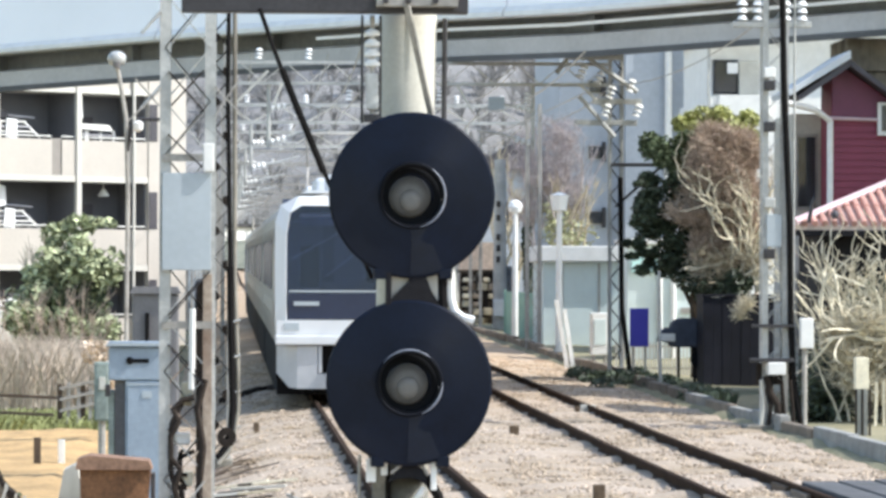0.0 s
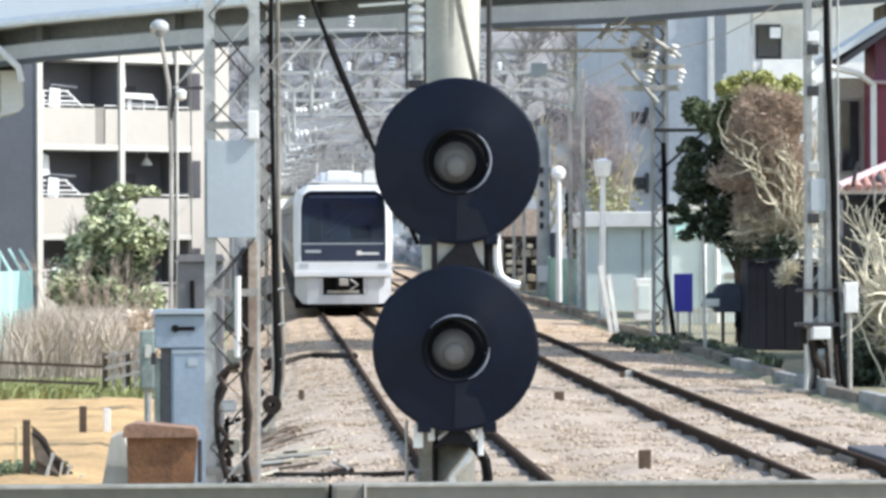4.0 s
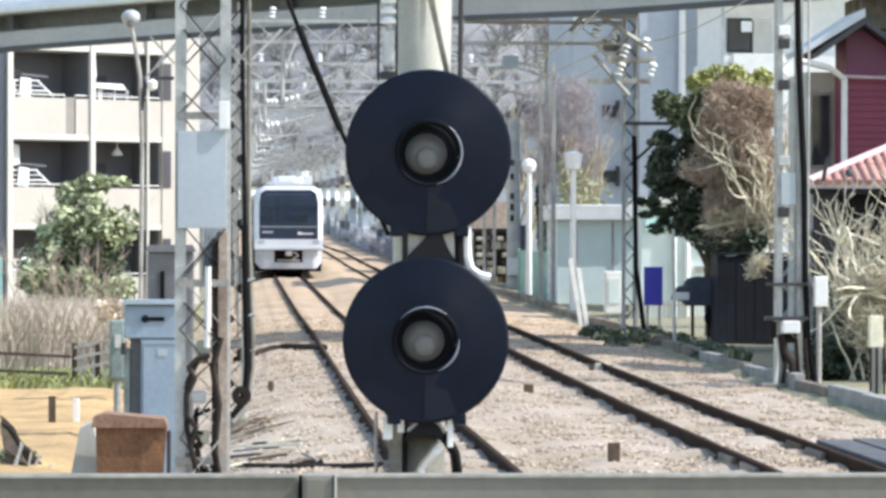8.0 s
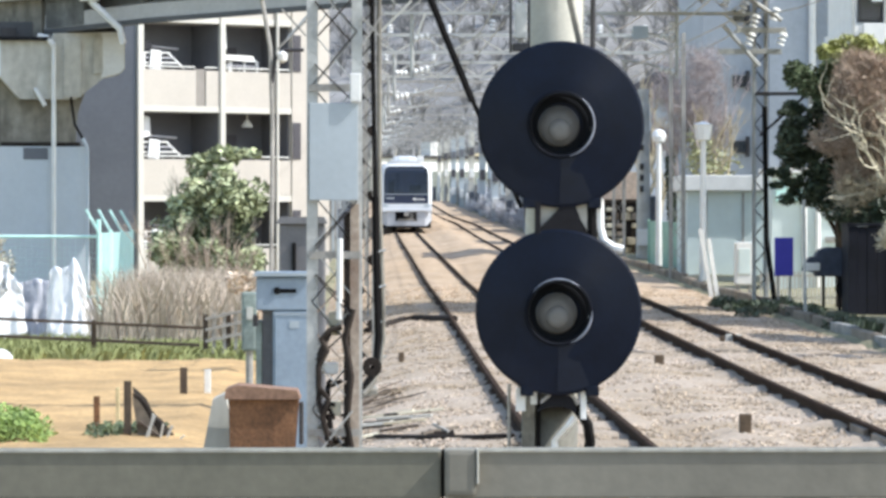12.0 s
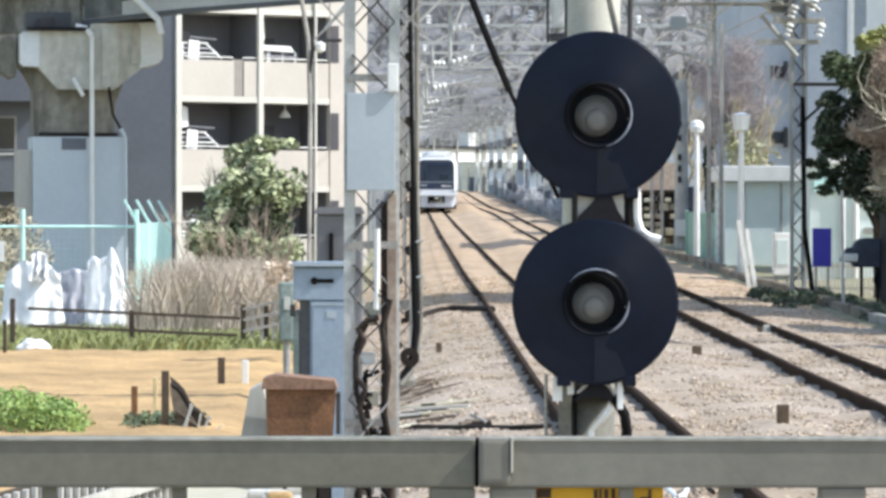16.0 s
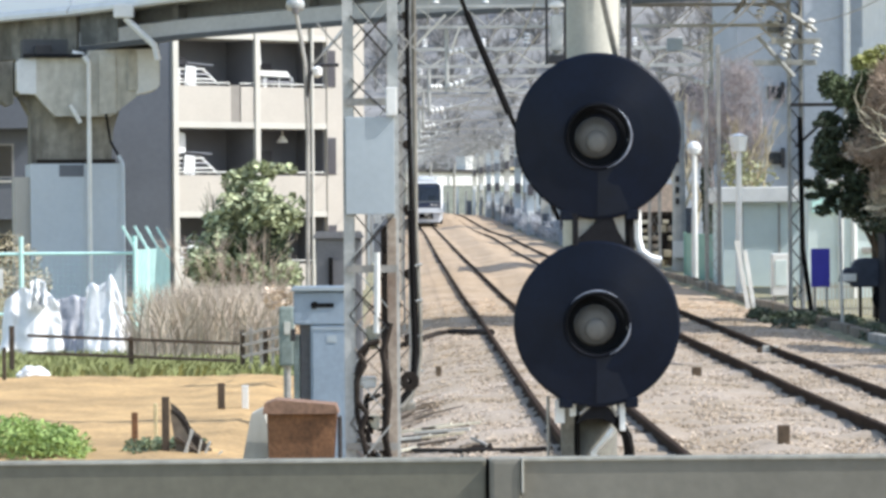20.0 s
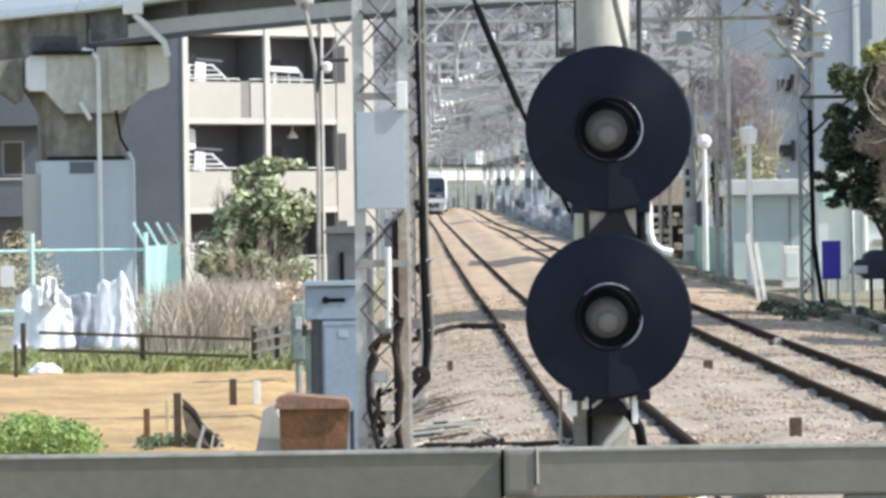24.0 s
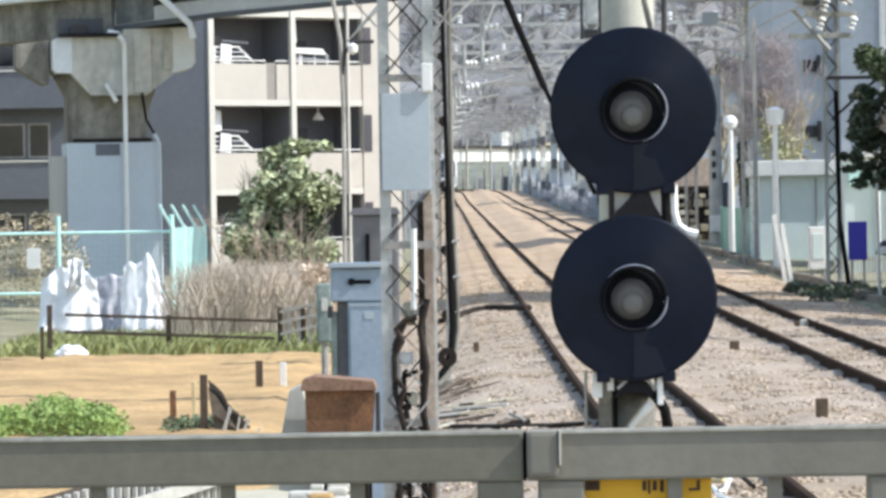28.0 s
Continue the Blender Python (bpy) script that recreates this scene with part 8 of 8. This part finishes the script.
def far_tree(x, y, h, seed, pale):
    r = random.Random(seed)
    z = rail_z(y) - 0.4
    t = thing("leafless_tree", (x, y, z), "leafless grey-brown tree beside the line", "tree", group="leafless trees along the line")
    v, f, tips = [], [], []
    grow(v, f, Vector((x, y, z)), Vector((r.uniform(-0.1, 0.1), 0, 1)).normalized(), h * 0.32, 0.13, 5, r, 0.5, 0.22, tips, 3)
    plant_part("limb_work", (v, f), "twig_pale" if pale else "far_wood", t)
    return t


for i, (x, y, h) in enumerate(((11.0, 128, 5.5), (10.4, 150, 6.0), (11.8, 160, 7), (10.6, 178, 6.5), (-2.6, 150, 6.5), (-2.9, 205, 7), (11.2, 205, 7), (11.0, 240, 8), (-3.4, 245, 8), (11.5, 275, 8), (-3.0, 300, 8), (-4.2, 340, 9), (10.5, 330, 8))):
    far_tree(x, y, h, 40 + i, i < 3)
v, f = leaves(900, in_lumps([((11.2 + RW.uniform(-0.6, 0.6), 128 + RW.uniform(-0.5, 0.5), 4.2 + RW.uniform(-0.9, 0.9)), (0.4, 0.4, 0.5)) for _ in range(10)], RW), 0.09, RW)
tagged(raw("willow_leaves", v, f, "leaf_haze"), "thin yellow-green new leaves on a lineside tree", "foliage", kind="stuff")

haze = thing("leafless_tree", (10.4, 128.5, 0.2), "pinkish-brown leafless tree with fine twigs behind the lamps", "tree", group="leafless trees along the line")
v, f = [], []
for k in range(3):
    grow(v, f, Vector((10.2 + 0.2 * k, 128.5, 0.2)), Vector((RW.uniform(-0.25, 0.25), 0, 1)).normalized(), 2.3, 0.09, 4, RW, 0.45, 0.25)
plant_part("limb_work", (v, f), "pink_twig", haze)
plant_part("twig_crown", twigs(3600, in_lumps([((10.5 + RW.uniform(-0.9, 1.1), 128.5 + RW.uniform(-0.5, 0.5), 5.7 + RW.uniform(-1.4, 1.5)), (0.5, 0.4, 0.5)) for _ in range(18)], RW), 0.35, RW), "pink_twig", haze)

# timber store and a dark conifer beyond the sheds
store = thing("timber_store", (9.6, 150, 0.45), "dark open timber store with stacked brown bundles", "store")
part("back_wall", box(B(), 8.9, 10.45, 151.2, 151.4, 0.3, 3.75), "twig", store)
part("dark_case", box(B(), 8.9, 10.45, 150.2, 151.1, 0.3, 2.55), "loop_steel", store)
part("roof_board", box(B(), 8.8, 10.55, 150.1, 151.19, 2.56, 2.68, 0.02), "timber", store)
for q in range(24):
    x, z = 8.95 + 0.2 * RW.randint(0, 6), 0.6 + 0.32 * RW.randint(0, 5)
    part("timber_baulk", box(B(), x, x + RW.uniform(0.18, 0.42), 149.7 + 0.02 * q, 150.19, z, z + RW.uniform(0.14, 0.3), 0.04), RW.choice(("kerb_brown", "kerb_brown", "twig_pale", "timber", "cane")), store)
conifer = thing("conifer", (11.5, 150, 0.5), "narrow dark conifer behind the sheds", "tree")
v, f = [], []
limb(v, f, Vector((11.5, 150, 0.3)), Vector((11.5, 150, 5.0)), 0.12, 0.04)
plant_part("trunk", (v, f), "timber", conifer)
plant_part("foliage", leaves(2200, in_lumps([((11.5 + RW.uniform(-0.1, 0.1), 150, 1.2 + 0.3 * q), (0.3 - 0.012 * q, 0.3, 0.25)) for q in range(13)], RW), 0.09, RW), "leaf_dark", conifer)


# ---- train ----
train = thing("commuter_train", (0, 0, 0), "white and stainless commuter train seen from its rear cab", "train")
CAR, GAP = 19.6, 0.5


def shell(bm, y0, y1, half, z0, z1, crown=0.16, bulge=0.03):
    out = [(-half + 0.02, z0), (half - 0.02, z0), (half, z0 + 0.08), (half + bulge, z0 + 0.9), (half + bulge, z0 + 1.5), (half - 0.03, z1 - 0.3), (half - 0.16, z1 - 0.08), (half - 0.4, z1), (0.5, z1 + crown * 0.6),
           (-0.5, z1 + crown * 0.6), (-half + 0.4, z1), (-half + 0.16, z1 - 0.08), (-half + 0.03, z1 - 0.3), (-half - bulge, z0 + 1.5), (-half - bulge, z0 + 0.9), (-half, z0 + 0.08)]
    return prism(bm, out, y0, y1)


for c in range(5):
    y0 = 0.5 + c * (CAR + GAP) if c else 0.42
    y1 = c * (CAR + GAP) + CAR
    car = part("car_body", shell(B(), y0, y1, 1.37, 1.02, 3.55), "steel", train, "stainless steel car body", smooth=False)
    part("underframe", box(B(), -1.36, 1.36, y0 + 0.05, y1 - 0.05, 0.42, 1.016), "under", car)
    # dark box added to deepen the shade beneath the car
    part("under_tray", box(B(), -1.34, 1.34, y0 + 0.2, y1 - 0.1, 0.14, 0.416), "under", car)
    part("roof", prism(B(), [(-0.95, 3.651), (0.95, 3.651), (0.8, 3.70), (-0.8, 3.70)], y0 + 0.2, y1 - 0.2), "train", car)
    for k in range(2):
        yy = y0 + 3.2 + k * 8.5
        part("roof_cooler", box(B(), -0.6, 0.6, yy, yy + 3.6, 3.704, 3.98, 0.06), "train", car)
        bz = y0 + 1.2 + k * (y1 - y0 - 4.6)
        bg = part("bogie", box(B(), -0.95, 0.95, bz, bz + 2.4, 0.30, 0.546, 0.04), "under", train)
        for w in (0.2, 2.1):
            for s in (-1, 1):
                bm = B()
                lathe(bm, [(0.10, -0.06), (0.40, -0.06), (0.43, 0.05), (0.10, 0.06)], Matrix.Translation((s * 0.53, bz + w, 0.43)) @ Matrix.Rotation(radians(90), 4, "Y"), 20)
                part("wheel", bm, "rail", bg)
    for s in (-1, 1):
        for k in range(4):
            yy = y0 + 2.2 + k * 4.5
            x = s * 1.405
            d = part("door", box(B(), min(x, x - s * 0.02), max(x, x - s * 0.02), yy, yy + 1.3, 1.1, 3.05), "steel", car)
            part("door_pane", box(B(), min(x, x + s * 0.012) + s * 0.002, max(x, x + s * 0.012) + s * 0.002, yy + 0.2, yy + 1.1, 1.95, 2.85), "train_dark", d)
            if k < 3:
                part("side_window", box(B(), min(x, x + s * 0.012), max(x, x + s * 0.012), yy + 1.7, yy + 4.1, 1.95, 2.8), "train_dark", car)
        part("side_band", box(B(), min(s * 1.402, s * 1.412), max(s * 1.402, s * 1.412), y0 + 0.05, y1 - 0.05, 1.55, 1.78), "steel", car)
# rear cab: mask round one large window, lower panel, skirt
mask = [(-1.36, 1.10), (1.36, 1.10), (1.385, 1.6), (1.39, 2.3), (1.38, 3.15), (1.29, 3.44), (0.98, 3.60), (-0.98, 3.60), (-1.29, 3.44), (-1.38, 3.15), (-1.39, 2.3), (-1.385, 1.6)]
hole = [(-1.19, 1.45), (1.19, 1.45), (1.20, 1.7), (1.20, 2.4), (1.195, 2.95), (1.13, 3.30), (0.93, 3.43), (-0.93, 3.43), (-1.13, 3.30), (-1.195, 2.95), (-1.20, 2.4), (-1.20, 1.7)]
bm = B()


def face_y(z):
    return 0.0 if z < 1.6 else 0.22 * (z - 1.6) / 2.0


ring = []
for o, h in zip(mask, hole):
    ring.append([bm.verts.new((o[0], face_y(o[1]) + (0.18 if abs(o[0]) > 1.2 else 0.05), o[1])), bm.verts.new((h[0], face_y(h[1]), h[1])), bm.verts.new((h[0] * 0.985, face_y(h[1]) + 0.07, h[1])), bm.verts.new((o[0], 0.42, o[1]))])
for i in range(len(ring)):
    a, b = ring[i], ring[(i + 1) % len(ring)]
    for j in range(4):
        bm.faces.new((a[j], b[j], b[(j + 1) % 4], a[(j + 1) % 4]))
bmesh.ops.recalc_face_normals(bm, faces=bm.faces[:])
cab = part("cab_mask", bm, "train", train, "ivory-white cab front")
bm = B()
a = [bm.verts.new((h[0] * 0.984, face_y(h[1]) + 0.045, h[1])) for h in hole]
b = [bm.verts.new((h[0] * 0.984, face_y(h[1]) + 0.06, h[1])) for h in hole]
bm.faces.new(a)
bm.faces.new(b[::-1])
for i in range(len(a)):
    bm.faces.new((a[i], b[i], b[(i + 1) % len(a)], a[(i + 1) % len(a)]))
bmesh.ops.recalc_face_normals(bm, faces=bm.faces[:])
part("cab_window", bm, "glass", cab, "large dark cab window")
part("cab_back_wall", box(B(), -1.25, 1.25, 0.72, 0.78, 1.5, 3.55), "interior", cab)
# pale slanting bars paint the reflections on the windscreen
for x0, z0, x1, z1, w in ((-1.1, 2.5, -0.2, 3.0, 0.10), (-0.5, 2.2, 0.4, 2.9, 0.14), (0.1, 2.15, 0.95, 2.75, 0.08), (-1.1, 3.15, 0.3, 3.25, 0.08)):
    part("pale_fitting", bar(B(), (x0, 0.36, z0), (x1, 0.36, z1), w, 0.02), "white", cab)
part("dark_sill_panel", box(B(), -1.165, 1.165, 0.034, 0.04, 1.47, 1.90), "train_dark", cab)
part("sill_line", box(B(), -1.14, 1.14, 0.030, 0.036, 1.93, 1.965), "grey_panel", cab)
part("number_bar", box(B(), -1.06, -0.62, 0.018, 0.026, 1.70, 1.77), "grey_panel", cab)
part("name_bar", box(B(), 0.42, 1.0, 0.018, 0.026, 1.64, 1.70), "white", cab)
part("name_mark", box(B(), 0.38, 0.52, 0.016, 0.024, 1.63, 1.75), "white", cab)
part("destination_display", box(B(), -0.95, 0.95, 0.24, 0.27, 3.08, 3.30), "tarp_grey", cab)
part("cab_partition", box(B(), -0.55, -0.35, 0.4, 0.46, 2.1, 3.1), "apt_in", cab)
# boards of mixed tones added to imitate what the glass reflects
for x0, x1, z0, z1, m in ((-1.1, -0.72, 2.2, 3.1, "tarp_grey"), (-0.2, 0.15, 2.3, 3.0, "apt_grey"), (0.35, 0.5, 2.1, 3.2, "white"), (0.75, 1.1, 2.5, 3.2, "apt_grey"), (-0.62, -0.58, 2.0, 3.3, "white")):
    part("cab_fitting", box(B(), x0, x1, 0.5, 0.7, z0, z1, 0.03), m, cab)
part("cab_seat", box(B(), -0.95, -0.6, 0.4, 0.55, 2.0, 2.75, 0.05), "under", cab)
part("monitor_hood", box(B(), 0.2, 0.8, 0.3, 0.5, 2.1, 2.45, 0.05), "under", cab)
part("wiper", bar(B(), (0.3, 0.015, 1.98), (0.75, 0.09, 2.55), 0.03, 0.012), "under", cab)
part("lower_panel", prism(B(), [(-1.35, 1.20), (1.35, 1.20), (1.35, 1.44), (-1.35, 1.44)], -0.035, 0.0), "train", cab)
part("bumper_ledge", box(B(), -1.38, 1.38, -0.10, 0.1, 1.02, 1.19, 0.03), "train", cab)
for s in (-1, 1):
    part("tail_lamp", box(B(), s * 1.1 - 0.13, s * 1.1 + 0.13, -0.05, -0.036, 1.27, 1.40, 0.005), "grey_panel", cab)
for s in (-1, 1):
    bm = B()
    plan = [(0.66, -0.02, 0.26), (1.0, -0.02, 0.265), (1.14, 0.10, 0.28), (1.35, 0.36, 0.52), (1.36, 1.4, 0.52)]
    cols = [[bm.verts.new((s * (x - d), y + d, z)) for d, z in ((0, z0), (0, 1.0), (0.04, 1.0), (0.04, z0))] for x, y, z0 in plan]
    for a, b in zip(cols, cols[1:]):
        for j in range(4):
            bm.faces.new((a[j], b[j], b[(j + 1) % 4], a[(j + 1) % 4]))
    bm.faces.new(cols[0])
    bm.faces.new(cols[-1][::-1])
    bmesh.ops.recalc_face_normals(bm, faces=bm.faces[:])
    part("skirt_side", bm, "skirt_shade", cab)
part("skirt_lower", box(B(), -0.658, 0.658, -0.02, 0.10, 0.26, 0.52, 0.01), "skirt_shade", cab)
part("coupler_recess", box(B(), -0.655, 0.655, 0.16, 0.2, 0.3, 1.0), "cable", cab)
part("coupler_frame", box(B(), -0.45, 0.45, -0.03, 0.14, 0.56, 0.64, 0.01), "galv_dull", cab)
for s in (-1, 1):
    part("recess_side", box(B(), s * 0.60 - 0.03, s * 0.60 + 0.03, -0.03, 0.12, 0.53, 1.0, 0.01), "skirt_shade", cab)
cp = part("coupler", box(B(), -0.2, 0.2, -0.25, 0.3, 0.70, 1.0, 0.05), "under", cab)
part("coupler_head", box(B(), -0.12, 0.14, -0.32, -0.252, 0.78, 0.98, 0.03), "galv_dull", cp)
part("hose", pipe(B(), [(0.2, -0.1, 0.95), (0.4, -0.14, 0.8), (0.2, -0.16, 0.66)], 0.03), "galv_dull", cp)
part("front_cooler", box(B(), -0.45, 0.3, 1.2, 3.4, 3.704, 4.0, 0.08), "train", cab)
part("pantograph", pipe(B(), [(-0.6, 12, 3.75), (-0.55, 13.2, 4.4), (-0.6, 12.2, 5.05), (0.6, 12.2, 5.05), (0.55, 13.2, 4.4), (0.6, 12, 3.75)], 0.03), "galv_dull", train)
part("end_board", box(B(), 0.6, 0.95, 0.6, 0.68, 3.64, 4.0, 0.02), "white", cab)

# ---- sleepers ----
def sleeper_mesh():
    bm = B()
    prism(bm, [(-0.98, -0.14), (0.98, -0.14), (0.97, 0.0), (0.35, -0.012), (-0.35, -0.012), (-0.97, 0.0)], -0.11, 0.11)
    return mesh_of(bm, "sleeper", "sleeper")


SLEEPER = sleeper_mesh()
for k in (0, 1):
    rows_of = thing("sleeper_row", (track_x(k, 40), 40, rail_z(40) - 0.3), "buried concrete sleepers under a track", "sleepers", kind="structure")
    for i in range(170):
        y = 7.4 + 0.62 * i
        ob = new("sleeper", SLEEPER)
        ob.parent = rows_of
        ob.location = Vector((track_x(k, y), y, rail_z(y) - 0.170)) - ORIGIN[rows_of.name]
        ORIGIN[ob.name] = ORIGIN[rows_of.name]


def motions():
    rows = []
    start = (67.3, 77.8, 87.6, 97.6, 108.8)
    side = (0.13, 0.12, 0.11, 0.08, 0.04)
    sink = (0.04, 0.05, 0.06, 0.05, 0.02)
    for i in range(29):
        t = float(i)
        y = start[i] if i < 5 else 63.2 + 11.02 * t + 0.08 * t * t
        tilt = math.degrees(math.atan2(rail_z(y + 16) - rail_z(y), 16))
        rows.append((t, pose(track_x(0, y) + (side[i] if i < 5 else 0), y, rail_z(y) - (sink[i] if i < 5 else 0), tilt, 0, math.degrees(-DRIFT))))
    walk(train, rows)


motions()
